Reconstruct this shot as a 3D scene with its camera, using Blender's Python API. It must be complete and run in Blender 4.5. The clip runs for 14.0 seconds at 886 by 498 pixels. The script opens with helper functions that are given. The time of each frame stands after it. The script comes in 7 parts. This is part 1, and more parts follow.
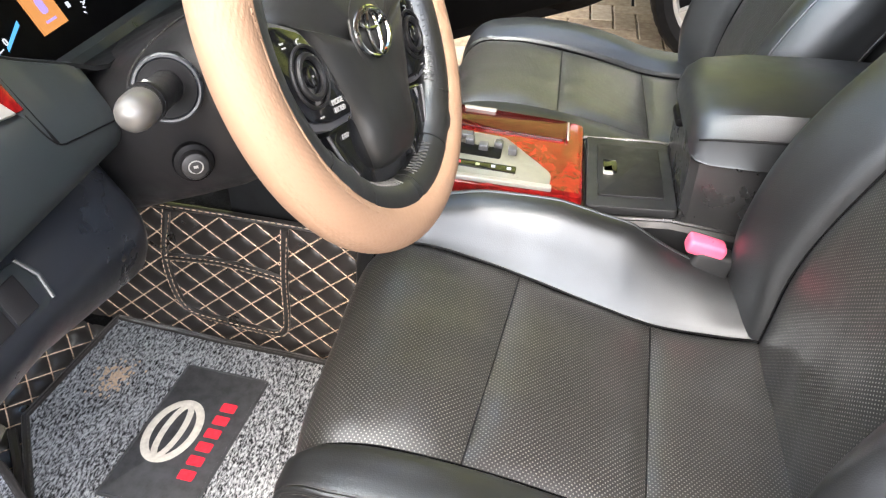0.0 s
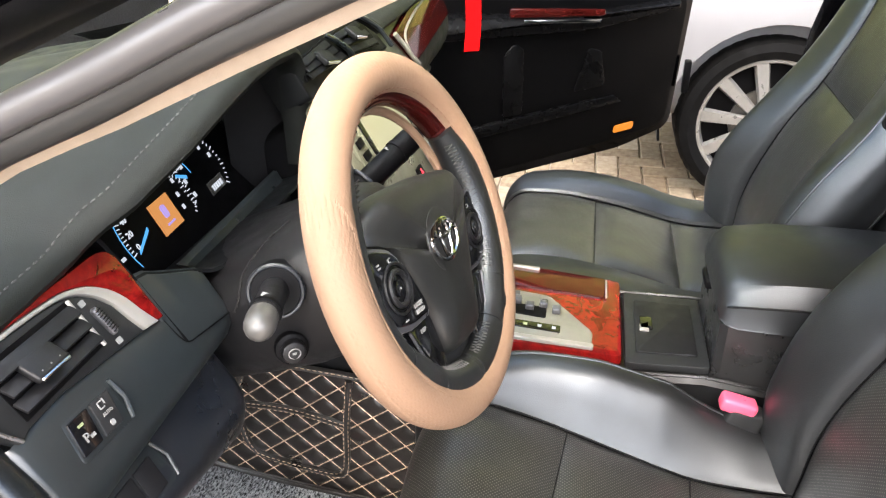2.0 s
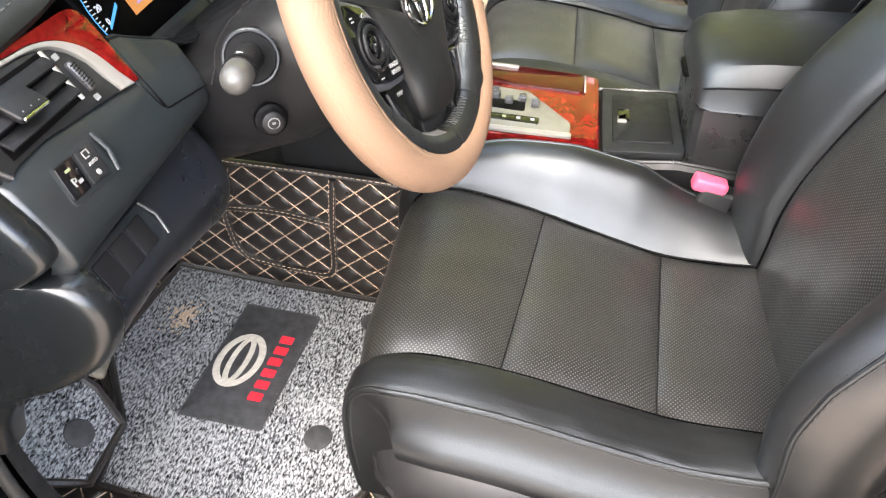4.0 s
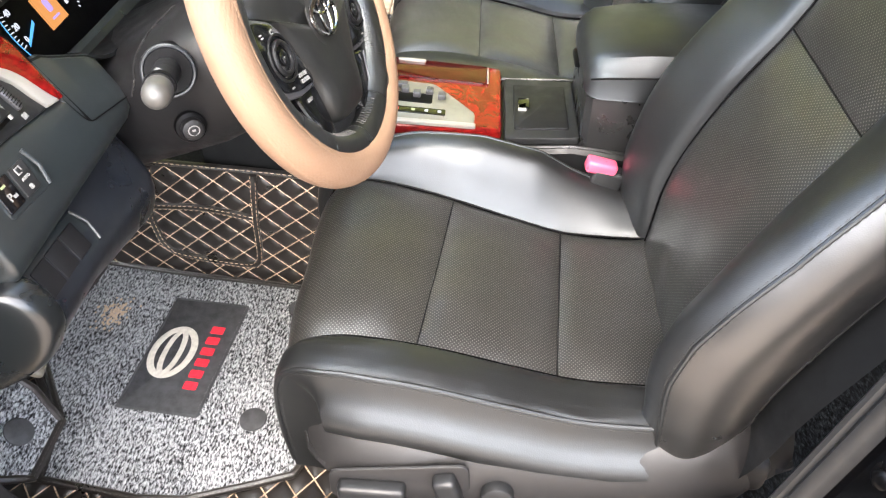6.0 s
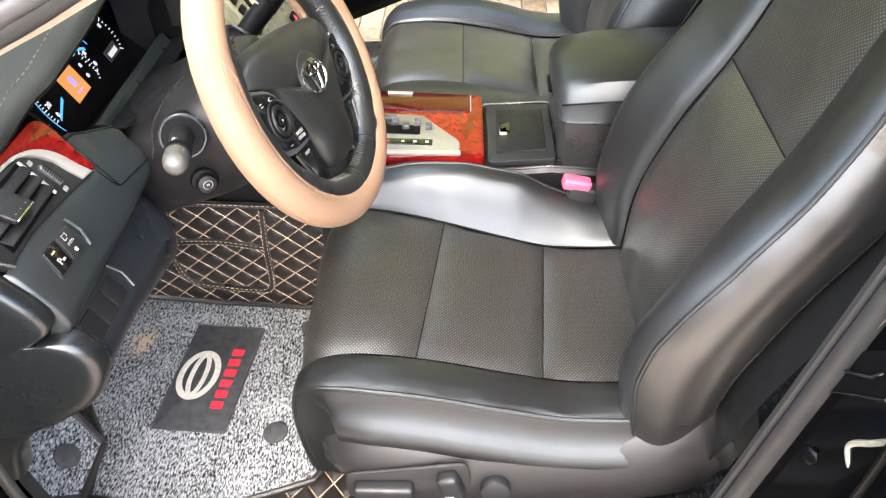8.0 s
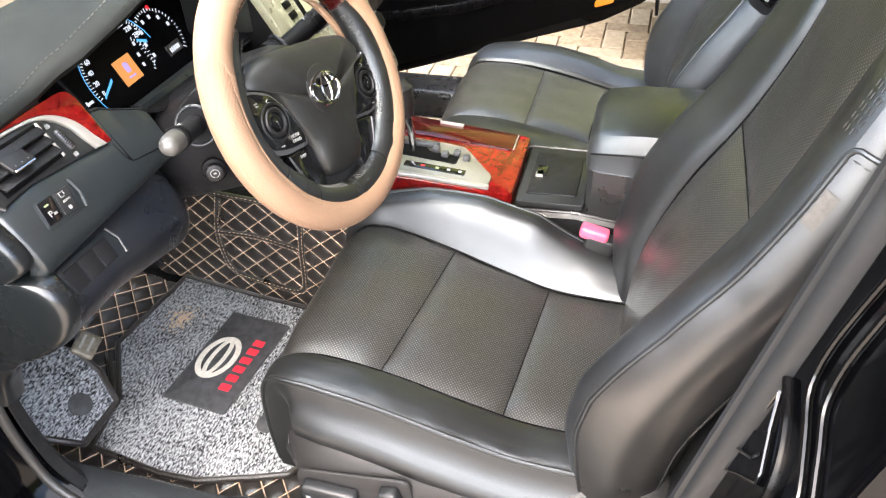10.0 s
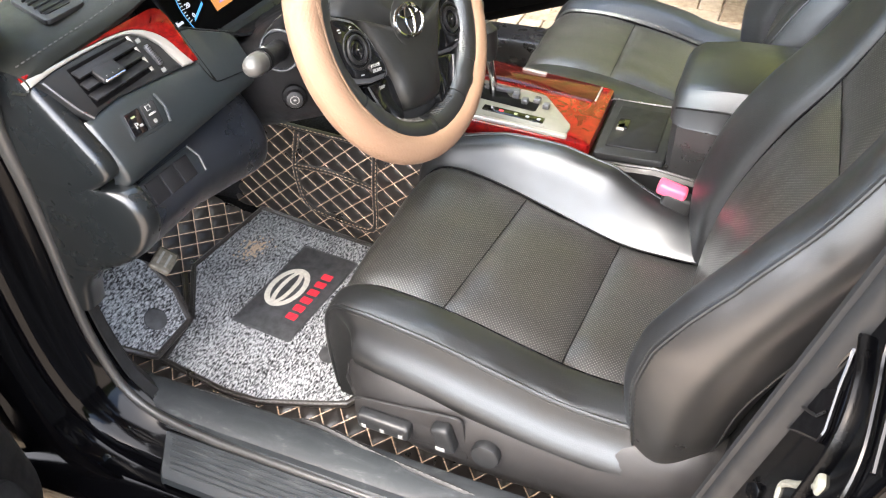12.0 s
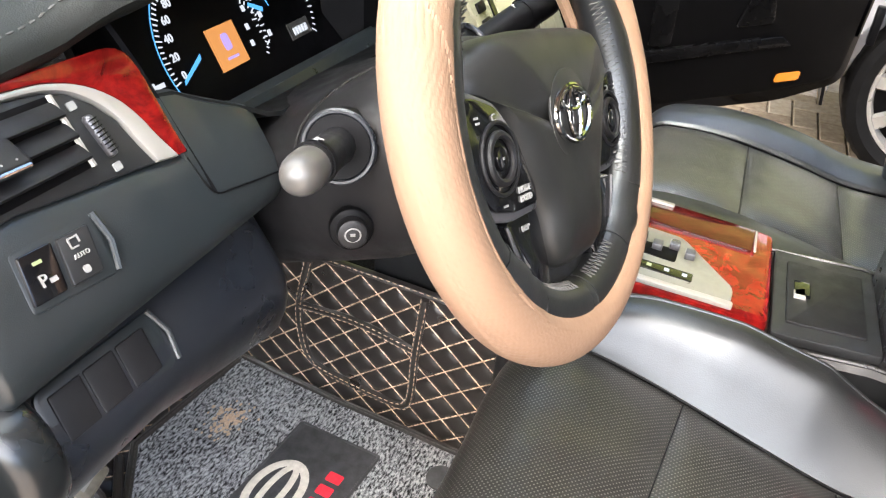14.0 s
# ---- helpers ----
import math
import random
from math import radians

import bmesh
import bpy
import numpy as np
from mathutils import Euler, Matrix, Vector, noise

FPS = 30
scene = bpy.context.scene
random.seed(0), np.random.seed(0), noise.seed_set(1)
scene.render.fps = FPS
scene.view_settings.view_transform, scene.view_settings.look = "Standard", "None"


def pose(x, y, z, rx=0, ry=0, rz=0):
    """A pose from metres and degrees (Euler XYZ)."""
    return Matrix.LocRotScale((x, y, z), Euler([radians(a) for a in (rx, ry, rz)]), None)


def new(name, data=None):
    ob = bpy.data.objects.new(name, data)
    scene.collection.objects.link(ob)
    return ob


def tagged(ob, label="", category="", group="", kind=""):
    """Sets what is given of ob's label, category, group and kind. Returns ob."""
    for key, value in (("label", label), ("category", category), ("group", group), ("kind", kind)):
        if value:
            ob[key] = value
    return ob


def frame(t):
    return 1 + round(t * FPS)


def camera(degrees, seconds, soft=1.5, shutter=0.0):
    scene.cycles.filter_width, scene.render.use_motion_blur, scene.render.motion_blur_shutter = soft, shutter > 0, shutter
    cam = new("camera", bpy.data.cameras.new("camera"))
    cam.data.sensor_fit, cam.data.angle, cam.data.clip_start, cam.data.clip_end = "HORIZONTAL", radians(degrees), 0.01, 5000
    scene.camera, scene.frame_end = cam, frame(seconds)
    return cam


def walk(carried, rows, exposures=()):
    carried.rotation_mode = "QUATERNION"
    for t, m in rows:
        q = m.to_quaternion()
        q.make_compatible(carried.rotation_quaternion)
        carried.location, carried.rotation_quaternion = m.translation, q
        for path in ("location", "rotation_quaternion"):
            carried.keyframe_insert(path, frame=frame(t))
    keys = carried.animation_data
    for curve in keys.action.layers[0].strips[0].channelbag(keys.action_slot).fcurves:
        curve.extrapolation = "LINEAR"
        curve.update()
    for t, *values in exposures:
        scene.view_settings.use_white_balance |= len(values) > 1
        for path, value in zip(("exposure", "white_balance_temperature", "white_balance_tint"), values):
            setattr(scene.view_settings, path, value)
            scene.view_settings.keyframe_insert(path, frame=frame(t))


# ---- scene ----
cam = camera(60.08, 14.0, soft=1.2)
# seconds, eye in metres, turn in degrees
PATH = [
    (0, -0.9955, -0.1518, 1.1948, 52.87, -0.60, -81.13),
    (0.5, -1.0496, -0.1658, 1.2429, 54.56, -0.16, -84.15),
    (1, -1.0464, -0.1448, 1.3087, 58.24, 0.09, -83.26),
    (1.5, -1.0524, -0.1296, 1.3191, 60.01, 0.34, -81.00),
    (2, -1.0514, -0.1230, 1.3268, 60.52, 0.60, -79.45),
    (2.5, -1.0523, -0.1211, 1.3258, 60.24, 1.12, -78.77),
    (3, -1.0523, -0.1210, 1.3240, 57.78, 1.48, -79.09),
    (3.5, -1.0858, -0.1337, 1.2855, 52.81, 1.44, -80.06),
    (4, -1.1160, -0.1423, 1.2593, 49.68, 1.17, -81.10),
    (6.5, -1.1857, -0.1724, 1.3557, 48.33, 0.17, -87.91),
    (7, -1.2065, -0.1689, 1.3960, 49.23, 1.57, -88.34),
    (7.5, -1.2339, -0.1816, 1.4326, 48.29, 2.68, -89.20),
    (9.8, -1.2424, -0.3901, 1.4109, 51.03, 2.46, -77.61),
    (10, -1.2466, -0.4216, 1.4121, 51.86, 2.31, -74.91),
    (10.5, -1.2572, -0.4402, 1.4177, 52.53, 2.49, -70.83),
    (11, -1.2512, -0.4497, 1.4038, 50.89, 2.66, -69.37),
    (11.5, -1.2574, -0.4498, 1.3804, 49.12, 2.52, -68.67),
    (12, -1.2604, -0.4295, 1.3851, 49.27, 2.30, -67.94),
    (12.5, -1.1076, -0.2576, 1.3002, 52.87, 2.84, -66.58),
    (13, -1.0150, -0.1473, 1.2417, 53.61, 1.77, -67.73),
    (13.5, -0.9831, -0.1247, 1.2327, 54.66, 0.46, -68.31),
    (14, -0.9091, -0.0913, 1.1691, 56.74, -2.92, -68.23),
]
EXPOSURES = [(0, 3.58), (1, 3.47), (2, 3.24), (3, 3.22), (4, 3.48), (6.5, 3.59), (10, 3.66), (12, 3.61), (13, 3.60), (14, 3.54)]
walk(cam, [(t, pose(x, y, z, rx, ry, rz)) for t, x, y, z, rx, ry, rz in PATH], EXPOSURES)

# ---- world and light ----
SUN_EL, SUN_AZ = 50.0, 276.0
world = bpy.data.worlds.new("world")
scene.world = world
world.use_nodes = True
wn = world.node_tree
sky = wn.nodes.new("ShaderNodeTexSky")
sky.sky_type, sky.sun_disc = "NISHITA", False
sky.sun_elevation, sky.sun_rotation = radians(SUN_EL), radians(SUN_AZ)
sky.air_density, sky.dust_density, sky.ozone_density = 0.8, 3.0, 0.7
wn.links.new(sky.outputs[0], wn.nodes["Background"].inputs[0])
wn.nodes["Background"].inputs[1].default_value = 0.15
sun = new("sun", bpy.data.lights.new("sun", "SUN"))
sun.data.energy, sun.data.angle, sun.data.color = 1.62, radians(120), (1.0, 0.93, 0.845)
sun.rotation_euler = (0, -radians(90 - SUN_EL), radians(-6))
scene.view_settings.exposure = 3.3


# ---- materials ----
class Mat:
    """A node material with a few short ways to add texture."""

    def __init__(self, name, color, rough=0.5, metal=0.0, spec=0.5, coat=0.0):
        self.m = bpy.data.materials.new(name)
        self.m.use_nodes = True
        self.t = self.m.node_tree
        self.b = self.t.nodes["Principled BSDF"]
        self.set("Base Color", (*color, 1))
        self.set("Roughness", rough)
        self.set("Metallic", metal)
        self.set("Specular IOR Level", spec)
        self.set("Coat Weight", coat)
        self.set("Coat Roughness", 0.06)
        self.color, self.rough = color, rough

    def set(self, key, v):
        self.b.inputs[key].default_value = v

    def node(self, kind, **kw):
        n = self.t.nodes.new(kind)
        for k, v in kw.items():
            n.inputs[k].default_value = v
        return n

    def link(self, a, b):
        self.t.links.new(a, b)

    def coords(self, kind="Object", scale=(1, 1, 1)):
        c = self.t.nodes.new("ShaderNodeTexCoord")
        mp = self.node("ShaderNodeMapping", Scale=scale)
        self.link(c.outputs[kind], mp.inputs[0])
        return mp.outputs[0]

    def ramp(self, fac, stops):
        r = self.t.nodes.new("ShaderNodeValToRGB")
        while len(r.color_ramp.elements) < len(stops):
            r.color_ramp.elements.new(0.5)
        for e, (p, c) in zip(r.color_ramp.elements, stops):
            e.position, e.color = p, (*c, 1)
        self.link(fac, r.inputs[0])
        return r.outputs[0]

    def noise(self, scale, detail=3.0, rough=0.55, distort=0.0, vec=None):
        n = self.node("ShaderNodeTexNoise", Scale=scale, Detail=detail, Roughness=rough, Distortion=distort)
        self.link(vec or self.coords(), n.inputs["Vector"])
        return n.outputs[0]

    def math(self, op, a, b=0.0):
        n = self.t.nodes.new("ShaderNodeMath")
        n.operation = op
        for i, v in enumerate((a, b)):
            if isinstance(v, (int, float)):
                n.inputs[i].default_value = v
            else:
                self.link(v, n.inputs[i])
        return n.outputs[0]

    def bump(self, height, dist=0.001, strength=0.5):
        n = self.node("ShaderNodeBump", Strength=strength, Distance=dist)
        self.link(height, n.inputs["Height"])
        old = self.b.inputs["Normal"].links
        if old:
            self.link(old[0].from_socket, n.inputs["Normal"])
        self.link(n.outputs[0], self.b.inputs["Normal"])
        return self

    def vary(self, scale, low=0.75, high=1.25, detail=4.0, rough_by=0.12, distort=0.0):
        f = self.noise(scale, detail, 0.6, distort)
        c = self.color
        col = self.ramp(f, [(0.3, [min(1, v * low) for v in c]), (0.7, [min(1, v * high) for v in c])])
        self.link(col, self.b.inputs["Base Color"])
        r = self.ramp(f, [(0.3, [min(1, self.rough + rough_by)] * 3), (0.7, [max(0.02, self.rough - rough_by)] * 3)])
        self.link(r, self.b.inputs["Roughness"])
        return self


def leather(name, color, rough, grain=650, deep=0.00035, spec=0.4):
    m = Mat(name, color, rough, spec=spec).vary(14, 0.8, 1.2, 5, 0.08)
    v = m.node("ShaderNodeTexVoronoi", Scale=grain)
    m.link(m.coords(), v.inputs["Vector"])
    m.bump(v.outputs["Distance"], deep, 0.22)
    m.bump(m.noise(20, 2), 0.003, 0.10)
    return m


def perforated(name, color, rough, dot):
    """Leather with rows of fine holes, laid out on the panel's own metres."""
    m = Mat(name, color, rough, spec=0.8)
    c = m.t.nodes.new("ShaderNodeTexCoord")
    s = m.t.nodes.new("ShaderNodeSeparateXYZ")
    m.link(c.outputs["UV"], s.inputs[0])
    pitch = 0.0052
    a = m.math("DIVIDE", m.math("ADD", s.outputs[0], s.outputs[1]), pitch)
    b = m.math("DIVIDE", m.math("SUBTRACT", s.outputs[0], s.outputs[1]), pitch)
    fa = m.math("SUBTRACT", m.math("FRACT", a), 0.5)
    fb = m.math("SUBTRACT", m.math("FRACT", b), 0.5)
    d = m.math("SQRT", m.math("ADD", m.math("MULTIPLY", fa, fa), m.math("MULTIPLY", fb, fb)))
    hole = m.math("LESS_THAN", d, 0.22)
    base = m.ramp(m.noise(9, 5, 0.6), [(0.3, [v * 0.8 for v in color]), (0.7, [v * 1.25 for v in color])])
    mix = m.t.nodes.new("ShaderNodeMix")
    mix.data_type = "RGBA"
    m.link(hole, mix.inputs[0])
    m.link(base, mix.inputs[6])
    mix.inputs[7].default_value = (*dot, 1)
    m.link(mix.outputs[2], m.b.inputs["Base Color"])
    m.bump(m.math("MINIMUM", d, 0.34), 0.0012, 0.5)
    m.bump(m.noise(26, 4), 0.004, 0.2)
    return m


LEATHER = leather("black leather", (0.0044, 0.0044, 0.0042), 0.41, spec=0.80)
LEATHER.set("Specular Tint", (0.88, 0.945, 1.0, 1))
# leather copy with the backrest side's extra light put into colour and gloss
LEATHER_LIT = leather("brightened black seat leather", (0.0088, 0.0085, 0.0081), 0.35, spec=1.0)
PERF = perforated("perforated leather", (0.0046, 0.0046, 0.0043), 0.33, (0.088, 0.086, 0.078))
HIDE = leather("wheel leather", (0.0070, 0.0072, 0.0068), 0.42, 900, spec=0.40)
PAD = leather("dashboard skin", (0.0062, 0.0070, 0.0061), 0.52, 900, 0.0006, 0.12)
PLASTIC = Mat("grained black plastic", (0.009, 0.0095, 0.010), 0.42, spec=0.35).vary(30, 0.85, 1.15)
PLASTIC.bump(PLASTIC.noise(1400, 2), 0.0003, 0.3)
PANEL = Mat("dark blue grey plastic", (0.0082, 0.0108, 0.0118), 0.38, spec=0.6).vary(20, 0.85, 1.15)
PANEL.bump(PANEL.noise(1200, 2), 0.0003, 0.3)
ROLL = Mat("smooth blue black plastic", (0.0062, 0.0075, 0.0100), 0.34, spec=0.6).vary(20, 0.85, 1.15)
ROLL.bump(ROLL.noise(1200, 2), 0.0003, 0.3)
TRIM_GREY = Mat("satin grey plastic", (0.013, 0.013, 0.013), 0.30).vary(25, 0.85, 1.15)
TRIM_GREY.bump(TRIM_GREY.noise(900, 2), 0.0003, 0.3)
SIDE_GREY = Mat("seat side plastic", (0.011, 0.0105, 0.0105), 0.48, spec=0.4).vary(18, 0.85, 1.15)
SIDE_GREY.bump(SIDE_GREY.noise(1000, 2), 0.0003, 0.25)
GLOSS = Mat("gloss black lacquer", (0.003, 0.003, 0.0035), 0.10, coat=0.3).vary(8, 0.8, 1.2, 3, 0.05)
PAINT = Mat("black car paint", (0.0007, 0.0007, 0.0009), 0.10, coat=0.0, spec=0.14).vary(5, 0.8, 1.2, 3, 0.04)
FLANGE = Mat("rolled painted edge", (0.0012, 0.0012, 0.0013), 0.24, spec=0.35).vary(20, 0.9, 1.1)
RUBBER = Mat("black rubber", (0.010, 0.010, 0.010), 0.55).vary(40, 0.8, 1.3)
# for black parts, and for flat sheets that paint the shade of hollows
DARK = Mat("black plastic and hollow shade", (0.0020, 0.0020, 0.0023), 0.45, spec=0.07).vary(30, 0.8, 1.2)
SILVER = Mat("satin silver trim", (0.28, 0.27, 0.25), 0.34, 0.5).vary(30, 0.98, 1.02, 3, 0.02)
CHROME = Mat("chrome", (0.45, 0.45, 0.45), 0.10, 1.0).vary(60, 0.95, 1.05, 3, 0.03)
GATE = Mat("champagne gate plate", (0.15, 0.147, 0.122), 0.38, 0.3).vary(40, 0.93, 1.06)
CREAM = Mat("cream headlining", (0.34, 0.27, 0.205), 0.8).vary(60, 0.92, 1.06)
CREAM.bump(CREAM.noise(900, 2), 0.0004, 0.3)
RED = Mat("red ribbon", (0.36, 0.0012, 0.0018), 0.8, spec=0.04).vary(120, 0.9, 1.1)
PINK = Mat("pink red button", (0.52, 0.065, 0.12), 0.35).vary(60, 0.92, 1.06)
WHITE_MARK = Mat("white print", (0.16, 0.16, 0.155), 0.6, spec=0.2).vary(200, 0.95, 1.04)
WHITE_PAINT = Mat("white car paint", (0.20, 0.20, 0.205), 0.2, coat=0.2).vary(4, 0.97, 1.03, 3, 0.03)
THREAD = Mat("dark thread", (0.022, 0.022, 0.021), 0.6).vary(300, 0.8, 1.2)
STITCH = Mat("grey thread", (0.030, 0.030, 0.028), 0.7).vary(300, 0.8, 1.2)
PALE_THREAD = Mat("pale grey thread", (0.075, 0.073, 0.068), 0.6).vary(300, 0.8, 1.2)
TAN = Mat("tan thread", (0.50, 0.37, 0.26), 0.7, spec=0.2).vary(90, 0.6, 1.35)
TYRE = Mat("tyre rubber", (0.0016, 0.0016, 0.0016), 0.70, spec=0.10).vary(30, 0.7, 1.4)
ALLOY = Mat("silver alloy", (0.24, 0.235, 0.22), 0.36, 0.6).vary(20, 0.9, 1.08)
REDMARK = Mat("red print", (0.60, 0.02, 0.04), 0.6).vary(150, 0.85, 1.1)
LOGOMARK = Mat("silver print", (0.50, 0.48, 0.42), 0.6).vary(150, 0.85, 1.1)
PATCH = Mat("grey rubber patch", (0.040, 0.042, 0.044), 0.5).vary(60, 0.75, 1.3)
PATCH.bump(PATCH.noise(700, 2), 0.0004, 0.4)
SCUFFED = Mat("scuffed sill plastic", (0.012, 0.013, 0.014), 0.50, spec=0.3)
sf = SCUFFED.noise(38, 6, 0.7, 0.6, SCUFFED.coords("Object", (1.0, 0.35, 1.0)))
SCUFFED.link(SCUFFED.ramp(sf, [(0.45, (0.013, 0.0150, 0.0165)), (0.60, (0.019, 0.0215, 0.0230)), (0.72, (0.050, 0.052, 0.052))]), SCUFFED.b.inputs["Base Color"])
SCUFFED.bump(SCUFFED.noise(700, 3), 0.0005, 0.4)
SEALGREY = Mat("satin grey rubber", (0.050, 0.048, 0.048), 0.36).vary(12, 0.9, 1.1)
SEAL = Mat("door seal rubber", (0.020, 0.020, 0.019), 0.42).vary(18, 0.85, 1.2)
KICK = Mat("matt black kick panel", (0.006, 0.0062, 0.0068), 0.6, spec=0.3).vary(30, 0.8, 1.2)
STALKEND = Mat("smooth satin stalk end", (0.046, 0.044, 0.040), 0.34, spec=0.5).vary(40, 0.97, 1.03, 3, 0.02)
CENTRE = Mat("smooth dark top plastic", (0.0035, 0.004, 0.0044), 0.5, spec=0.12).vary(30, 0.85, 1.15)
SHROUD = Mat("column shroud plastic", (0.0045, 0.0045, 0.005), 0.48, spec=0.25).vary(30, 0.85, 1.15)
SHROUD.bump(SHROUD.noise(1200, 2), 0.0003, 0.3)
CAP = Mat("smooth dash end plastic", (0.0045, 0.0055, 0.006), 0.28, spec=0.6).vary(20, 0.9, 1.1, 3, 0.02)
DOORDULL = Mat("dull black door lining", (0.0010, 0.0010, 0.0011), 0.45, spec=0.05).vary(20, 0.8, 1.2)
DOORBLACK = Mat("smooth black door plastic", (0.0014, 0.0014, 0.0015), 0.28, spec=0.12).vary(20, 0.8, 1.2)
SATIN = Mat("dull satin metal", (0.075, 0.075, 0.08), 0.34, 0.5).vary(40, 0.95, 1.05)
STRIKER = Mat("cream coated steel", (0.15, 0.145, 0.115), 0.45).vary(80, 0.8, 1.15)
DARKSTEEL = Mat("dark steel bolt", (0.10, 0.095, 0.085), 0.4, 0.7).vary(60, 0.8, 1.2)
STEEL = Mat("zinc plated steel", (0.55, 0.54, 0.50), 0.35, 0.8).vary(60, 0.85, 1.1)
COVER = Mat("peach leather cover", (0.160, 0.099, 0.063), 0.6, spec=0.25).vary(6, 0.98, 1.02)
COVER.bump(COVER.noise(700, 2), 0.0004, 0.3)
cw = COVER.node("ShaderNodeTexVoronoi", Scale=170.0)
COVER.link(COVER.coords(), cw.inputs["Vector"])
COVER.bump(cw.outputs["Distance"], 0.0006, 0.3)

QUILT = leather("quilted brown black leather", (0.0165, 0.0143, 0.0127), 0.33, 500, spec=0.85)

WOOD = Mat("red burl lacquer", (0.26, 0.025, 0.012), 0.09, spec=0.5, coat=0.0)
wf = WOOD.noise(26, 6, 0.65, 2.5)
WOOD.link(WOOD.ramp(wf, [(0.30, (0.036, 0.0010, 0.0012)), (0.48, (0.085, 0.0028, 0.0028)), (0.62, (0.125, 0.0050, 0.0040)), (0.8, (0.044, 0.0016, 0.0016))]), WOOD.b.inputs["Base Color"])
WOOD_DARK = Mat("dark burl lacquer", (0.07, 0.012, 0.008), 0.09, spec=0.4, coat=0.0)
wf = WOOD_DARK.noise(18, 6, 0.65, 2.0)
WOOD_DARK.link(WOOD_DARK.ramp(wf, [(0.3, (0.010, 0.0012, 0.0010)), (0.7, (0.038, 0.0035, 0.0028))]), WOOD_DARK.b.inputs["Base Color"])

CARPET = Mat("grey looped carpet", (0.2, 0.2, 0.2), 0.95, spec=0.1)
cf = CARPET.noise(300, 3, 0.7, 0.3, CARPET.coords("Object", (0.45, 1.0, 1.0)))
cg = CARPET.noise(14, 4)
CARPET.link(CARPET.ramp(CARPET.math("ADD", cf, CARPET.math("MULTIPLY", CARPET.math("SUBTRACT", cg, 0.5), 0.16)),
            [(0.37, (0.010, 0.0105, 0.0115)), (0.445, (0.084, 0.088, 0.094)), (0.535, (0.27, 0.283, 0.293)), (0.67, (0.46, 0.475, 0.48))]), CARPET.b.inputs["Base Color"])
CARPET.bump(cf, 0.004, 0.8)
REAR_CARPET = Mat("dark looped carpet", (0.05, 0.05, 0.05), 0.95, spec=0.1)
REAR_CARPET.link(REAR_CARPET.ramp(REAR_CARPET.noise(235, 3, 0.7, 0.3, REAR_CARPET.coords("Object", (0.45, 1.0, 1.0))), [(0.40, (0.002, 0.0022, 0.0025)), (0.55, (0.014, 0.016, 0.019)), (0.68, (0.050, 0.056, 0.062))]), REAR_CARPET.b.inputs["Base Color"])
FELT = Mat("black floor carpet", (0.012, 0.012, 0.013), 0.95, spec=0.1).vary(300, 0.5, 1.6)
FELT.bump(FELT.noise(500, 2), 0.002, 0.7)
PAVER = Mat("sandy concrete paver", (0.46, 0.36, 0.24), 0.85, spec=0.2)
pi_ = PAVER.t.nodes.new("ShaderNodeObjectInfo")
pv = PAVER.math("ADD", PAVER.math("MULTIPLY", PAVER.noise(45, 5), 0.7), PAVER.math("MULTIPLY", pi_.outputs["Random"], 0.3))
PAVER.link(PAVER.ramp(pv, [(0.3, (0.14, 0.10, 0.062)), (0.5, (0.21, 0.162, 0.105)), (0.75, (0.28, 0.228, 0.16))]), PAVER.b.inputs["Base Color"])
PAVER.bump(PAVER.noise(160, 4), 0.002, 0.5)
SAND = Mat("grey sandy paved ground", (0.42, 0.355, 0.29), 0.95, spec=0.1).vary(24, 0.7, 1.25)
LEAFY = Mat("distant foliage", (0.10, 0.14, 0.035), 0.9, spec=0.1)
lf = LEAFY.noise(1.6, 8, 0.7, 0.6)
LEAFY.link(LEAFY.ramp(lf, [(0.35, (0.015, 0.022, 0.006)), (0.5, (0.068, 0.083, 0.018)), (0.66, (0.25, 0.26, 0.068))]), LEAFY.b.inputs["Base Color"])


def glowing(name, color, strength):
    m = Mat(name, [0.06 * v for v in color], 0.4)
    m.set("Emission Color", (*color, 1))
    m.set("Emission Strength", strength)
    return m


RED_GLOW = glowing("red telltale", (1.0, 0.02, 0.03), 0.120)
ORANGE_GLOW = glowing("lit orange screen", (0.95, 0.40, 0.12), 0.076)
BLUE_GLOW = glowing("lit blue needle", (0.10, 0.45, 0.95), 0.117)
VIOLET_GLOW = glowing("lit violet sign", (0.55, 0.40, 0.95), 0.094)
WHITE_GLOW = glowing("lit white scale", (0.85, 0.9, 1.0), 0.082)
LAMP_GLOW = glowing("amber marker lens", (1.0, 0.30, 0.02), 0.095)
GREEN_GLOW = glowing("pale green telltale", (0.75, 0.85, 0.45), 0.070)
# emission stands in for daylight mirrored in the display glass
DAYLIGHT_GLOW = glowing("pale glow as reflected daylight", (0.80, 0.76, 0.46), 0.064)
GLASS = Mat("clear window glass", (0.88, 0.93, 0.88), 0.0)
GLASS.set("Transmission Weight", 1.0)
GLASS.set("IOR", 1.02)


# ---- building helpers ----
def part(name, bm, material, parent=None, label="", smooth=None, sharp=35):
    me = bpy.data.meshes.new(name)
    bmesh.ops.recalc_face_normals(bm, faces=bm.faces)
    if smooth is None:
        smooth = True
    for f in bm.faces:
        f.smooth = smooth
    if smooth:
        for e in bm.edges:
            if len(e.link_faces) == 2 and e.calc_face_angle(0) > radians(sharp):
                e.smooth = False
    bm.to_mesh(me)
    bm.free()
    me.materials.append(material.m)
    ob = new(name, me)
    if parent:
        ob.parent = parent
    if label:
        ob["label"] = label
    return ob


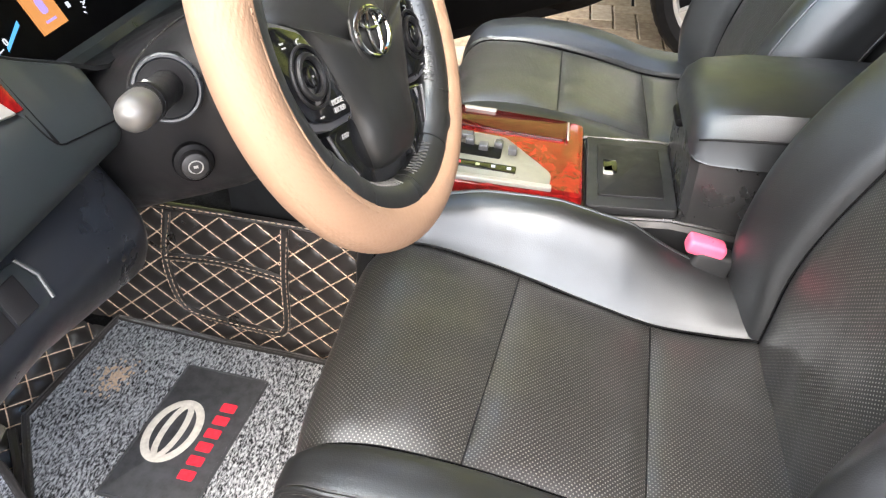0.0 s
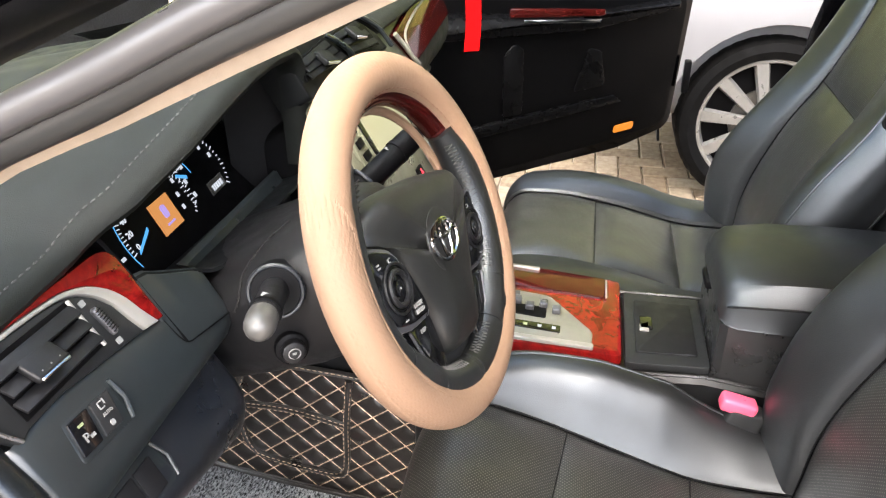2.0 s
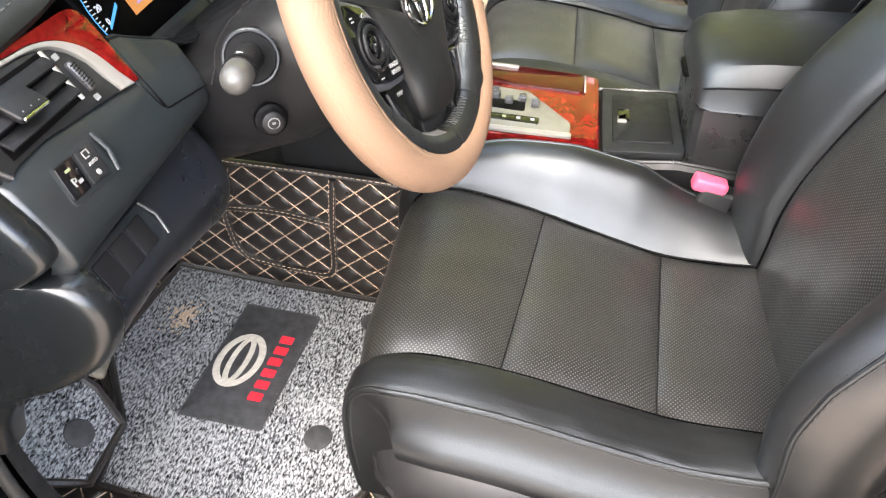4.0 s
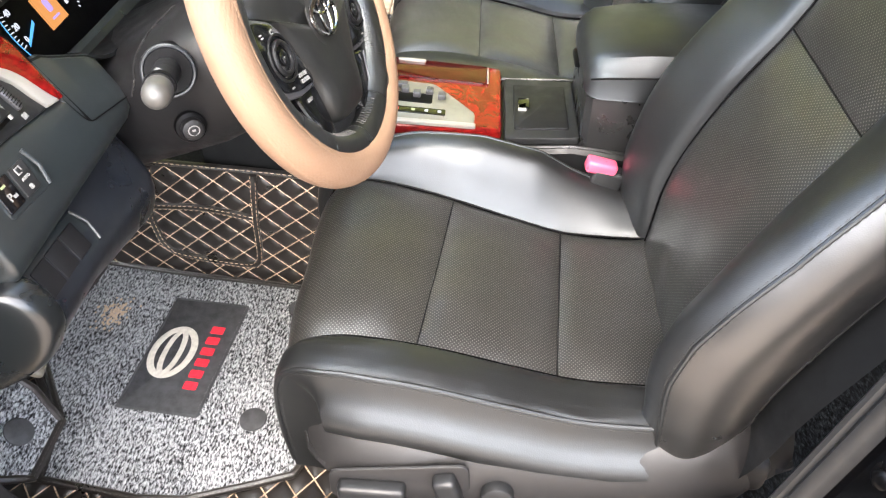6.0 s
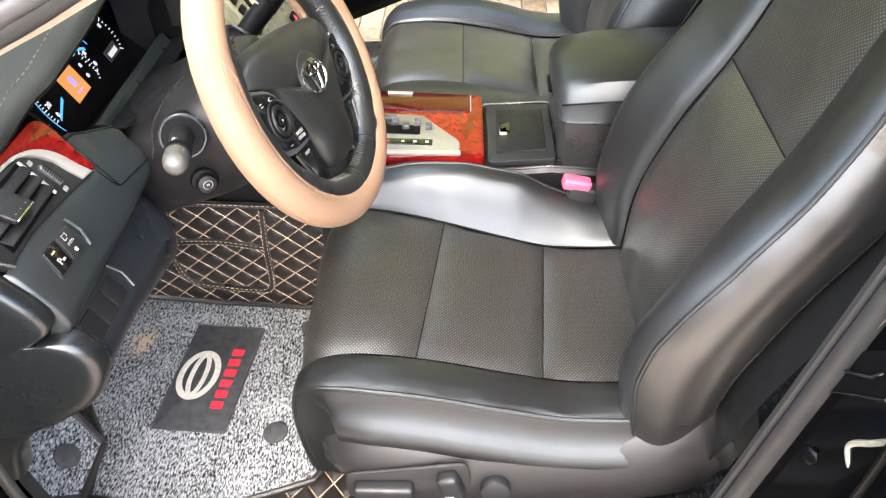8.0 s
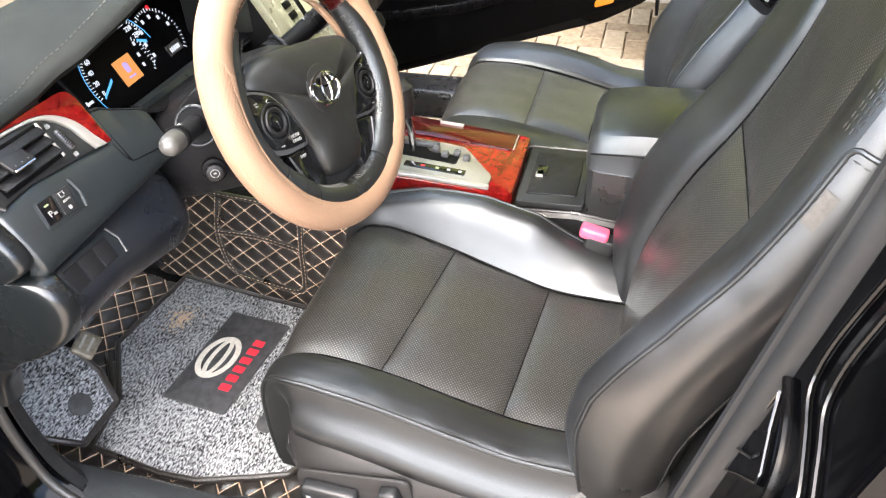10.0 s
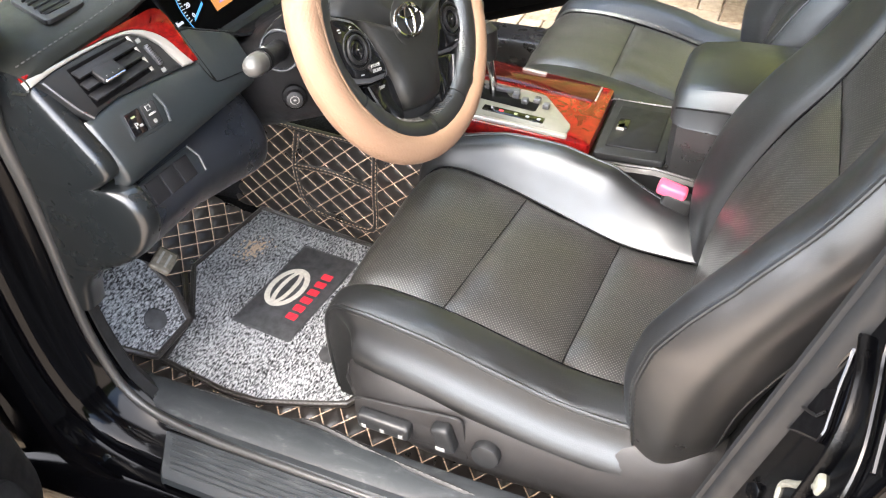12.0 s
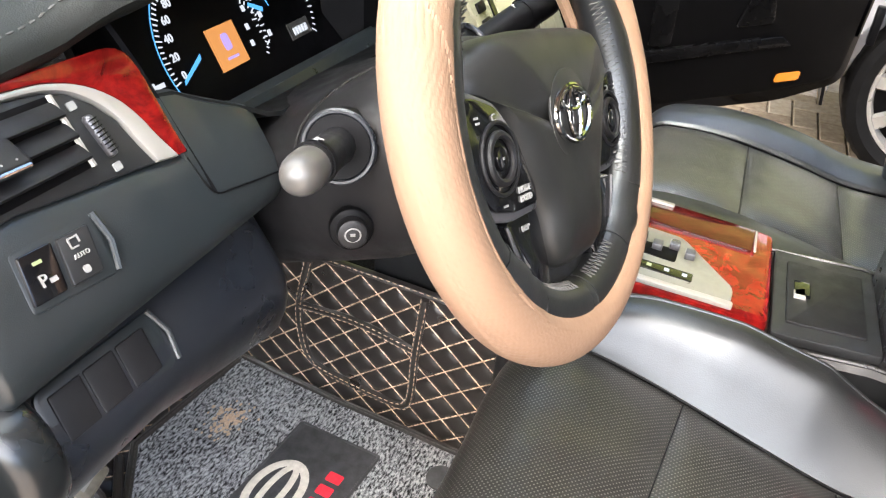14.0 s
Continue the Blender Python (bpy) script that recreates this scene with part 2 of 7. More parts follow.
def thing(name, label, category, at=(0, 0, 0), group="", kind=""):
    """An empty at the thing's base; its parts are given in world metres and hang under it."""
    ob = new(name)
    ob.empty_display_size = 0.05
    return tagged(ob, label, category, group, kind)


def catmull(pts, n):
    """n points along a smooth line through pts (tuples of any length)."""
    p = [np.array(q, float) for q in pts]
    if len(p) == 2:
        return [tuple(p[0] + (p[1] - p[0]) * i / (n - 1)) for i in range(n)]
    d = [0.0]
    for a, b in zip(p, p[1:]):
        d.append(d[-1] + max(1e-6, float(np.linalg.norm(b - a))))
    tan = []
    for i in range(len(p)):
        lo, hi = max(0, i - 1), min(len(p) - 1, i + 1)
        tan.append((p[hi] - p[lo]) / (d[hi] - d[lo]))
    out, k = [], 0
    for i in range(n):
        s = d[-1] * i / (n - 1)
        while k < len(p) - 2 and s > d[k + 1]:
            k += 1
        h = d[k + 1] - d[k]
        t = min(1.0, max(0.0, (s - d[k]) / h))
        a, b = 2 * t**3 - 3 * t**2 + 1, t**3 - 2 * t**2 + t
        out.append(tuple(a * p[k] + b * h * tan[k] + (1 - a) * p[k + 1] + (t**3 - t**2) * h * tan[k + 1]))
    return out


def interp(x, pts):
    return float(np.interp(x, [p[0] for p in pts], [p[1] for p in pts]))


def skin(rings, closed=False, caps=False, uv=None):
    """A surface over rings of equally many points. closed: each ring is a loop."""
    bm = bmesh.new()
    vs = [[bm.verts.new(p) for p in r] for r in rings]
    layer = bm.loops.layers.uv.new("UVMap") if uv else None
    n = len(rings[0])
    for i in range(len(rings) - 1):
        for j in range(n if closed else n - 1):
            k = (j + 1) % n
            f = bm.faces.new((vs[i][j], vs[i][k], vs[i + 1][k], vs[i + 1][j]))
            if uv:
                for lp, (a, b) in zip(f.loops, ((i, j), (i, k), (i + 1, k), (i + 1, j))):
                    lp[layer].uv = uv[a][b]
    if caps:
        bm.faces.new(vs[0][::-1])
        bm.faces.new(vs[-1])
    return bm


def thick(bm, t):
    """Gives an open sheet a thickness on its back."""
    bmesh.ops.recalc_face_normals(bm, faces=bm.faces)
    bmesh.ops.solidify(bm, geom=bm.faces[:], thickness=t)
    return bm


def box(c, s, bevel=0.0, seg=2, m=None):
    bm = bmesh.new()
    bmesh.ops.create_cube(bm, size=1)
    bmesh.ops.scale(bm, vec=s, verts=bm.verts)
    if bevel:
        bmesh.ops.bevel(bm, geom=bm.edges[:], offset=min(bevel, 0.49 * min(s)), segments=seg, profile=0.5, affect="EDGES")
    if m is not None:
        bmesh.ops.transform(bm, matrix=m, verts=bm.verts)
    bmesh.ops.translate(bm, vec=c, verts=bm.verts)
    return bm


def tube(path, r, n=10, loop=False, squash=1.0, caps=True):
    """A round bar along a path. r: a number, or one for each point."""
    p = [Vector(q) for q in path]
    rings, m = [], len(p)
    ref = None
    for i in range(m):
        a, b = p[(i - 1) % m if loop else max(0, i - 1)], p[(i + 1) % m if loop else min(m - 1, i + 1)]
        t = (b - a).normalized()
        if ref is None:
            ref = Vector((0, 0, 1)) if abs(t.z) < 0.9 else Vector((0, 1, 0))
        u = t.cross(ref).normalized()
        ref = u.cross(t).normalized()
        rr = r[i] if isinstance(r, (list, tuple)) else r
        rings.append([p[i] + u * (rr * math.cos(q)) + ref * (rr * squash * math.sin(q)) for q in [2 * math.pi * k / n for k in range(n)]])
    if loop:
        rings.append(rings[0])
    bm = skin(rings, True, caps and not loop)
    if loop:
        bmesh.ops.remove_doubles(bm, verts=bm.verts, dist=1e-6)
    return bm


def disc(c, axis, r, depth, seg=24, bevel=0.0, r2=None):
    """A round button or plug about an axis, centre at its middle."""
    bm = bmesh.new()
    bmesh.ops.create_cone(bm, cap_ends=True, segments=seg, radius1=r, radius2=r if r2 is None else r2, depth=depth)
    if bevel:
        es = [e for e in bm.edges if len(e.link_faces) == 2 and abs(e.calc_face_angle(0)) > 1.0]
        bmesh.ops.bevel(bm, geom=es, offset=bevel, segments=2, profile=0.5, affect="EDGES")
    m = Vector((0, 0, 1)).rotation_difference(Vector(axis)).to_matrix().to_4x4()
    bmesh.ops.transform(bm, matrix=Matrix.Translation(c) @ m, verts=bm.verts)
    return bm


def slab(outline, depth, m, bevel=0.0):
    """A plate with an outline in its own x, y, its face at z = 0 and its back at -depth, laid out by the matrix m."""
    bm = bmesh.new()
    top = bm.faces.new([bm.verts.new((x, y, 0)) for x, y in outline])
    bmesh.ops.recalc_face_normals(bm, faces=[top])
    if top.normal.z < 0:
        top.normal_flip()
    ext = bmesh.ops.extrude_face_region(bm, geom=[top])
    vs = [g for g in ext["geom"] if isinstance(g, bmesh.types.BMVert)]
    bmesh.ops.translate(bm, vec=(0, 0, -depth), verts=vs)
    if bevel:
        bm.normal_update()
        es = [e for e in bm.edges if all(abs(v.co.z) < 1e-6 for v in e.verts)]
        bmesh.ops.bevel(bm, geom=es, offset=bevel, segments=2, profile=0.5, affect="EDGES")
    bmesh.ops.transform(bm, matrix=m, verts=bm.verts)
    return bm


def rounded(pts, r, n=5):
    """A polygon with its corners rounded."""
    out = []
    for i, p in enumerate(pts):
        p, a, b = Vector(p), Vector(pts[i - 1]), Vector(pts[(i + 1) % len(pts)])
        da, db = (a - p), (b - p)
        rr = min(r, da.length * 0.45, db.length * 0.45)
        s, e = p + da.normalized() * rr, p + db.normalized() * rr
        for k in range(n):
            t = k / (n - 1)
            q = s * (1 - t) ** 2 + p * (2 * t * (1 - t)) + e * t**2
            out.append((q.x, q.y))
    return out


def rect(w, h, r=0.0):
    pts = [(-w / 2, -h / 2), (w / 2, -h / 2), (w / 2, h / 2), (-w / 2, h / 2)]
    return rounded(pts, r) if r else pts


def frame_of(origin, xaxis, yaxis):
    """A matrix from an origin and two directions; z is their cross."""
    x = Vector(xaxis).normalized()
    z = x.cross(Vector(yaxis)).normalized()
    y = z.cross(x)
    m = Matrix((x, y, z)).transposed().to_4x4()
    m.translation = origin
    return m


def joined(bms):
    out = bmesh.new()
    tmp = bpy.data.meshes.new("tmp")
    for b in bms:
        b.to_mesh(tmp)
        out.from_mesh(tmp)
        b.free()
    bpy.data.meshes.remove(tmp)
    return out


def letters(text, size, m, depth=0.0006):
    """Raised characters, centred on the origin of m."""
    cu = bpy.data.curves.new("letters", "FONT")
    cu.body, cu.size, cu.extrude, cu.resolution_u = text, size, depth, 2
    cu.align_x, cu.align_y = "CENTER", "CENTER"
    ob = bpy.data.objects.new("letters", cu)
    me = bpy.data.meshes.new_from_object(ob)
    bm = bmesh.new()
    bm.from_mesh(me)
    bmesh.ops.transform(bm, matrix=m, verts=bm.verts)
    bpy.data.objects.remove(ob)
    bpy.data.curves.remove(cu)
    bpy.data.meshes.remove(me)
    return bm


def stitches(path, parent, material=None, r=0.0011, dash=0.0065, gap=0.004, name="stitching", label=""):
    """A run of short threads along a smooth line."""
    p = [Vector(q) for q in path]
    d = [0.0]
    for a, b in zip(p, p[1:]):
        d.append(d[-1] + (b - a).length)
    xs = [[q[i] for q in p] for i in range(3)]
    at = lambda s: Vector([float(np.interp(s, d, x)) for x in xs])
    bm, s = bmesh.new(), 0.0
    while s + dash < d[-1]:
        a, b = at(s), at(s + dash)
        t = (b - a).normalized()
        u = t.cross(Vector((0.3, 0.2, 0.93))).normalized()
        w = t.cross(u)
        rings = []
        for q, k in ((0.0, 0.6), (0.5, 1.0), (1.0, 0.6)):
            c = a + (b - a) * q
            rings.append([bm.verts.new(c + (u * math.cos(h) + w * math.sin(h)) * (r * k)) for h in (0.0, 1.2566, 2.5133, 3.7699, 5.0265)])
        for r0, r1 in zip(rings, rings[1:]):
            for i in range(5):
                bm.faces.new((r0[i], r0[(i + 1) % 5], r1[(i + 1) % 5], r1[i]))
        bm.faces.new(rings[0][::-1])
        bm.faces.new(rings[-1])
        s += dash + gap
    return part(name, bm, material or STITCH, parent, label)


# ---- ground and surroundings ----
GROUND = -0.04
bm = bmesh.new()
bmesh.ops.create_grid(bm, x_segments=2, y_segments=2, size=400)
bmesh.ops.translate(bm, vec=(0, 0, GROUND - 0.012), verts=bm.verts)
ground = tagged(part("ground", bm, SAND), "sandy joints and bedding of a paved yard", "ground", kind="structure")


def backdrop():
    """A far belt of trees all round the yard."""
    rings = []
    n = 96
    for h in (0.0, 0.35, 0.7, 1.0):
        ring = []
        for i in range(n):
            a = 2 * math.pi * i / n
            top = 9.0 + 3.0 * noise.noise((math.cos(a) * 3, math.sin(a) * 3, 0.3)) + 1.2 * noise.noise((math.cos(a) * 14, math.sin(a) * 14, 1.7))
            near = max(0.0, math.cos(a)) ** 0.5
            top += 11.0 * near - 5.5 * max(0.0, math.sin(a)) - 5.0 * max(0.0, -math.cos(a))
            r = 32 - 15 * near + 2.5 * noise.noise((math.cos(a) * 6, math.sin(a) * 6, h * 2))
            ring.append((r * math.cos(a), r * math.sin(a), GROUND - 0.05 + h * top))
        rings.append(ring)
    tagged(part("backdrop", skin(rings, True), LEAFY), "distant belt of green trees round the yard", "trees", kind="structure")


backdrop()


# ---- the car's shell ----
def car_shell():
    shell = thing("car_body", "black sedan body with open front doors, seen from within", "car body", kind="structure")
    # door sill with its tread plate, then the painted rocker outside it
    prof = [(-0.666, 0.30), (-0.671, 0.385), (-0.678, 0.400), (-0.691, 0.405), (-0.729, 0.402), (-0.737, 0.397), (-0.740, 0.384), (-0.752, 0.379)]
    ys = [-0.60, -0.3, 0.0, 0.2, 0.32, 0.37, 0.385]
    part("sill_plate", thick(skin([[(x + 0.010 * max(0, (y - 0.28) / 0.1) * (x < -0.72), y, z) for x, z in prof] for y in ys]), 0.004), SCUFFED, shell, "scuffed dark grey plastic sill plate")
    prof = [(-0.749, 0.374), (-0.756, 0.382), (-0.785, 0.378), (-0.812, 0.373), (-0.822, 0.366), (-0.824, 0.352)]
    slope_end = lambda x: 0.300 + 0.55 * (x + 0.749)
    ribs = part("tread_strip", thick(skin([[(x, y if y < 0.2 else slope_end(x) + y - 0.29, z - 0.010 * (y > 0.29)) for x, z in prof] for y in (-0.60, -0.2, 0.1, 0.28, 0.29, 0.296)]), 0.004), SCUFFED, shell, "ribbed dark grey tread strip")
    for k in range(6):
        x = -0.764 - 0.0088 * k
        part("tread_rib", tube([(x, -0.60, 0.3822 - 0.0016 * k), (x, slope_end(x) - 0.014, 0.3822 - 0.0016 * k)], 0.0020, 6), SCUFFED, ribs)
    prof = [(-0.838, 0.358), (-0.866, 0.350), (-0.882, 0.332), (-0.888, 0.28), (-0.875, 0.18), (-0.85, 0.10)]
    ys = [-1.0, -0.4, 0.0, 0.3, 0.55, 0.8]
    part("rocker_panel", thick(skin([[(x, y, z) for x, z in catmull(prof, 14)] for y in ys]), 0.004), PAINT, shell, "gloss black painted rocker")
    # painted edge of the door opening, running from the sill up the front post
    edge = [(-0.62, 0.385), (0.0, 0.385), (0.19, 0.386), (0.28, 0.391), (0.338, 0.405), (0.376, 0.44), (0.394, 0.50), (0.401, 0.56), (0.400, 0.64), (0.393, 0.74), (0.384, 0.84), (0.372, 0.96)]
    fine = catmull(edge, 60)
    rings = []
    for i, (y, z) in enumerate(fine):
        p, q = fine[max(0, i - 1)], fine[min(59, i + 1)]
        n = Vector((q[1] - p[1], -(q[0] - p[0]))).normalized()
        rings.append([(x, y + n.x * o, z + n.y * o) for x, o in ((-0.712, 0.004), (-0.735, 0.006), (-0.748, 0.016), (-0.775, 0.022), (-0.795, 0.022), (-0.806, 0.028), (-0.812, 0.040), (-0.826, 0.043), (-0.842, 0.040), (-0.850, 0.050), (-0.856, 0.075))])
    part("opening_flange", thick(skin(rings), 0.004), PAINT, shell, "stepped gloss black body flange")
    line = [(-0.745, -0.62, 0.377), (-0.745, 0.0, 0.377), (-0.745, 0.19, 0.379), (-0.744, 0.285, 0.390), (-0.741, 0.343, 0.406), (-0.738, 0.378, 0.440), (-0.735, 0.396, 0.50), (-0.735, 0.401, 0.56), (-0.735, 0.397, 0.64), (-0.735, 0.388, 0.74), (-0.737, 0.379, 0.83), (-0.742, 0.368, 0.94), (-0.744, 0.322, 1.070), (-0.742, 0.190, 1.170), (-0.740, 0.100, 1.213), (-0.738, 0.040, 1.242), (-0.724, -0.141, 1.319), (-0.694, -0.351, 1.392), (-0.664, -0.7, 1.432)]
    part("door_seal", tube(catmull(line, 120), [0.0045 + 0.0030 * min(1.0, max(0.0, (k - 20) / 10)) + 0.0030 * min(1.0, max(0.0, (k - 55) / 12)) for k in range(120)], 12), SEAL, shell, "dark grey rubber door seal")
    line = [(x - 0.010, y - 0.014, z + 0.019) for x, y, z in line[11:]]
    part("outer_seal", tube(catmull(line, 50), 0.0095, 12), SEALGREY, shell, "smooth grey outer door seal")
    part("seal_clip", box((-0.733, 0.402, 0.632), (0.010, 0.006, 0.016), 0.002), STEEL, shell)
    # lining of the windscreen pillar
    pts = [(0.40, 0.985), (0.32, 1.068), (0.190, 1.158), (0.100, 1.199), (0.040, 1.227), (-0.041, 1.263), (-0.15, 1.310), (-0.36, 1.385), (-0.7, 1.430)]
    rings = []
    for y, z in catmull(pts, 34):
        k = max(0.0, -y)
        x = -0.722 + 0.10 * k
        rings.append([(x - 0.020, y + 0.002, z + 0.024), (x - 0.010, y - 0.003, z + 0.012), (x, y, z), (x + 0.02, y + 0.012, z + 0.006), (x + 0.05, y + 0.035, z + 0.022)])
    part("pillar_lining", thick(skin(rings), 0.004), CREAM, shell, "cream windscreen pillar lining")
    rings = []
    for y, z in catmull([(0.38, 0.94), (0.37, 1.00), (0.32, 1.110), (0.190, 1.205), (0.09, 1.252), (-0.14, 1.350), (-0.35, 1.425), (-0.7, 1.470)], 40):
        k = max(0.0, -y)
        x = -0.757 + 0.09 * k
        rings.append([(x + 0.012, y - 0.006, z + 0.002), (x - 0.006, y - 0.012, z + 0.016), (x - 0.022, y - 0.014, z + 0.024), (x - 0.030, y + 0.0, z + 0.034), (x - 0.046, y + 0.006, z + 0.042), (x - 0.056, y + 0.03, z + 0.055), (x - 0.05, y + 0.09, z + 0.075)])
    part("front_post", thick(skin(rings), 0.004), PAINT, shell, "gloss black windscreen pillar")
    rings = []
    for y, z in catmull([(0.53, 0.20), (0.50, 0.38), (0.49, 0.55), (0.48, 0.80), (0.46, 0.98)], 14):
        rings.append([(-0.80, y + 0.0, z), (-0.83, y - 0.01, z), (-0.856, y + 0.0, z), (-0.866, y + 0.03, z), (-0.88, y + 0.20, z), (-0.89, y + 0.9, z)])
    part("front_wing", thick(skin(rings), 0.004), PAINT, shell, "gloss black front wing")
    # kick panel beside the feet
    rings = []
    for y, z in catmull([(0.335, 0.30), (0.345, 0.395), (0.378, 0.44), (0.394, 0.50), (0.400, 0.58), (0.398, 0.66)], 18):
        rings.append([(-0.722, y - 0.002, z), (-0.706, y + 0.0, z), (-0.694, y + 0.018, z), (-0.684, y + 0.08, z), (-0.672, y + 0.30, z)])
    part("kick_panel", thick(skin(rings), 0.004), KICK, shell, "black plastic kick panel")
    # centre post: grey lining, black steel with the door catch behind it
    rings = []
    for z in np.linspace(0.40, 1.42, 24):
        y = -0.476 - 0.197 * (z - 0.6)
        rings.append([(x, y + o, z) for x, o in ((-0.735, -0.045), (-0.740, -0.010), (-0.743, -0.003), (-0.747, 0.0), (-0.751, -0.002), (-0.7535, -0.007), (-0.7555, -0.0065), (-0.759, -0.004), (-0.764, -0.006), (-0.769, -0.013), (-0.771, -0.045))])
    part("post_lining", thick(skin(rings), 0.004), PLASTIC, shell, "satin grey centre post lining")
    rings = []
    for z in np.linspace(0.36, 1.42, 24):
        y = -0.476 - 0.197 * (z - 0.6)
        rings.append([(x, y + o, z) for x, o in ((-0.760, -0.024), (-0.79, -0.024), (-0.84, -0.024), (-0.905, -0.025), (-0.913, -0.030), (-0.915, -0.25))])
    part("centre_post", thick(skin(rings), 0.004), PAINT, shell, "gloss black centre door post")
    on_post = lambda x, z, o=-0.021: (x, -0.476 - 0.197 * (z - 0.6) + o, z)
    rec = [(-0.7705, 0.919), (-0.7650, 0.860), (-0.7635, 0.798), (-0.7930, 0.832), (-0.8255, 0.866), (-0.8225, 0.877), (-0.7950, 0.897)]
    rim = part("post_recess", tube([on_post(*p) for p in rec], 0.0016, 6, True), GLOSS, shell, "raised rim of a recess in the post")
    # black sheet on the flush post paints the recess's shade
    part("recess_shade", thick(skin([[on_post(*rec[i], -0.0235), on_post(*rec[-i], -0.0235)] for i in (1, 2, 3)]), 0.001), DARK, rim)
    part("recess_bar", tube([on_post(*p, -0.0200) for p in ((-0.7665, 0.835), (-0.7990, 0.8645), (-0.806, 0.880))], 0.0018, 6), GLOSS, rim)
    part("recess_flange", tube([on_post(*p) for p in catmull([(-0.770, 0.936), (-0.790, 0.932), (-0.812, 0.926), (-0.834, 0.912), (-0.848, 0.893), (-0.857, 0.860), (-0.864, 0.822), (-0.870, 0.770)], 24)], 0.0048, 8, squash=0.6), DOORBLACK, shell, "satin black pressed flange")
    for line in ([(-0.826, 1.20), (-0.798, 1.02), (-0.806, 0.968), (-0.845, 0.950), (-0.884, 0.930), (-0.904, 0.896), (-0.909, 0.82)], [(-0.848, 1.20), (-0.828, 1.03), (-0.837, 0.984), (-0.868, 0.966), (-0.906, 0.945)]):
        part("flange_edge", tube([on_post(*p, -0.0205) for p in catmull(line, 40)], 0.0026, 8), FLANGE, shell, "rolled gloss black flange")
    st = part("door_striker", tube(catmull([(-0.846, -0.543, 0.776), (-0.836, -0.538, 0.786), (-0.825, -0.539, 0.797), (-0.842, -0.545, 0.826), (-0.854, -0.549, 0.846), (-0.864, -0.553, 0.862)], 28), 0.0034, 8), STRIKER, shell, "cream coated door striker loop")
    part("striker_plate", box((-0.866, -0.554, 0.866), (0.014, 0.012, 0.016), 0.004), STRIKER, st, "yellowed striker plate")
    part("post_bolt", disc((-0.799, -0.528, 0.741), (-0.45, 0.80, 0.4), 0.010, 0.012, 6, 0.002), DOORBLACK, shell)
    part("post_washer", disc((-0.798, -0.534, 0.739), (-0.45, 0.80, 0.4), 0.016, 0.004, 20), DOORBLACK, shell)
    # floor pan, tunnel, bulkhead
    part("floor_pan", box((0, 0.0, 0.26), (1.37, 2.4, 0.03), 0.004), FELT, shell, "black carpeted floor pan")
    part("tunnel", box((0, 0.15, 0.40), (0.20, 2.2, 0.25), 0.04, 4), FELT, shell, "black carpeted centre tunnel")
    part("bulkhead", box((0, 0.93, 0.62), (1.5, 0.05, 0.75), 0.01), FELT, shell, "black insulated bulkhead")
    # right side opening, roof and rear
    part("sill_cover", box((0.745, -0.3, 0.36), (0.13, 1.9, 0.09), 0.02, 3), TRIM_GREY, shell, "dark grey sill cover")
    line = [(0.76, 0.55, 0.42), (0.77, 0.56, 0.8), (0.76, 0.45, 1.02), (0.73, 0.05, 1.21), (0.68, -0.36, 1.37), (0.64, -0.9, 1.41)]
    part("pillar", tube(catmull(line, 30), 0.04, 10), PAINT, shell)
    part("pillar", tube([(0.78, -0.62, 0.38), (0.76, -0.66, 0.9), (0.66, -0.74, 1.42)], 0.06, 10), PAINT, shell)
    rings = [[(x, y, 1.45 + 0.035 * (1 - (x / 0.66) ** 2) + (0.012 if y < -0.5 else 0) - 0.05 * max(0, y + 0.25)) for x in np.linspace(-0.66, 0.66, 15)] for y in (-0.12, -0.3, -0.6, -1.0, -1.5, -1.9)]
    part("roof", thick(skin(rings), -0.03), PAINT, shell)
    rings = [[(x, y, 1.438 + 0.035 * (1 - (x / 0.66) ** 2) + (0.012 if y < -0.5 else 0) - 0.05 * max(0, y + 0.25)) for x in np.linspace(-0.64, 0.64, 15)] for y in (-0.16, -0.3, -0.6, -1.0, -1.5, -1.9)]
    part("headlining", thick(skin(rings), 0.004), CREAM, shell, "cream headlining")
    rings = [[(x, y, z - 0.04 * (x / 0.7) ** 2) for x in np.linspace(-0.7, 0.7, 13)] for y, z in ((0.92, 1.02), (0.5, 1.22), (0.1, 1.38), (-0.12, 1.45))]
    part("windscreen", thick(skin(rings), 0.004), GLASS, shell, "clear windscreen").visible_shadow = False
    part("rear_bench", box((0, -1.25, 0.45), (1.3, 0.5, 0.28), 0.06, 3), LEATHER, shell)
    part("rear_backrest", box((0, -1.55, 0.82), (1.3, 0.18, 0.65), 0.06, 3), LEATHER, shell)
    part("rear_wall", box((0, -1.85, 0.65), (1.5, 0.05, 0.9), 0.01), FELT, shell)
    part("rear_door", box((-0.80, -1.2, 0.62), (0.09, 1.0, 0.72), 0.03, 3), PAINT, shell, "gloss black rear door")
    part("bonnet", box((0, 1.5, 0.86), (1.6, 1.1, 0.06), 0.03, 3), PAINT, shell)


car_shell()


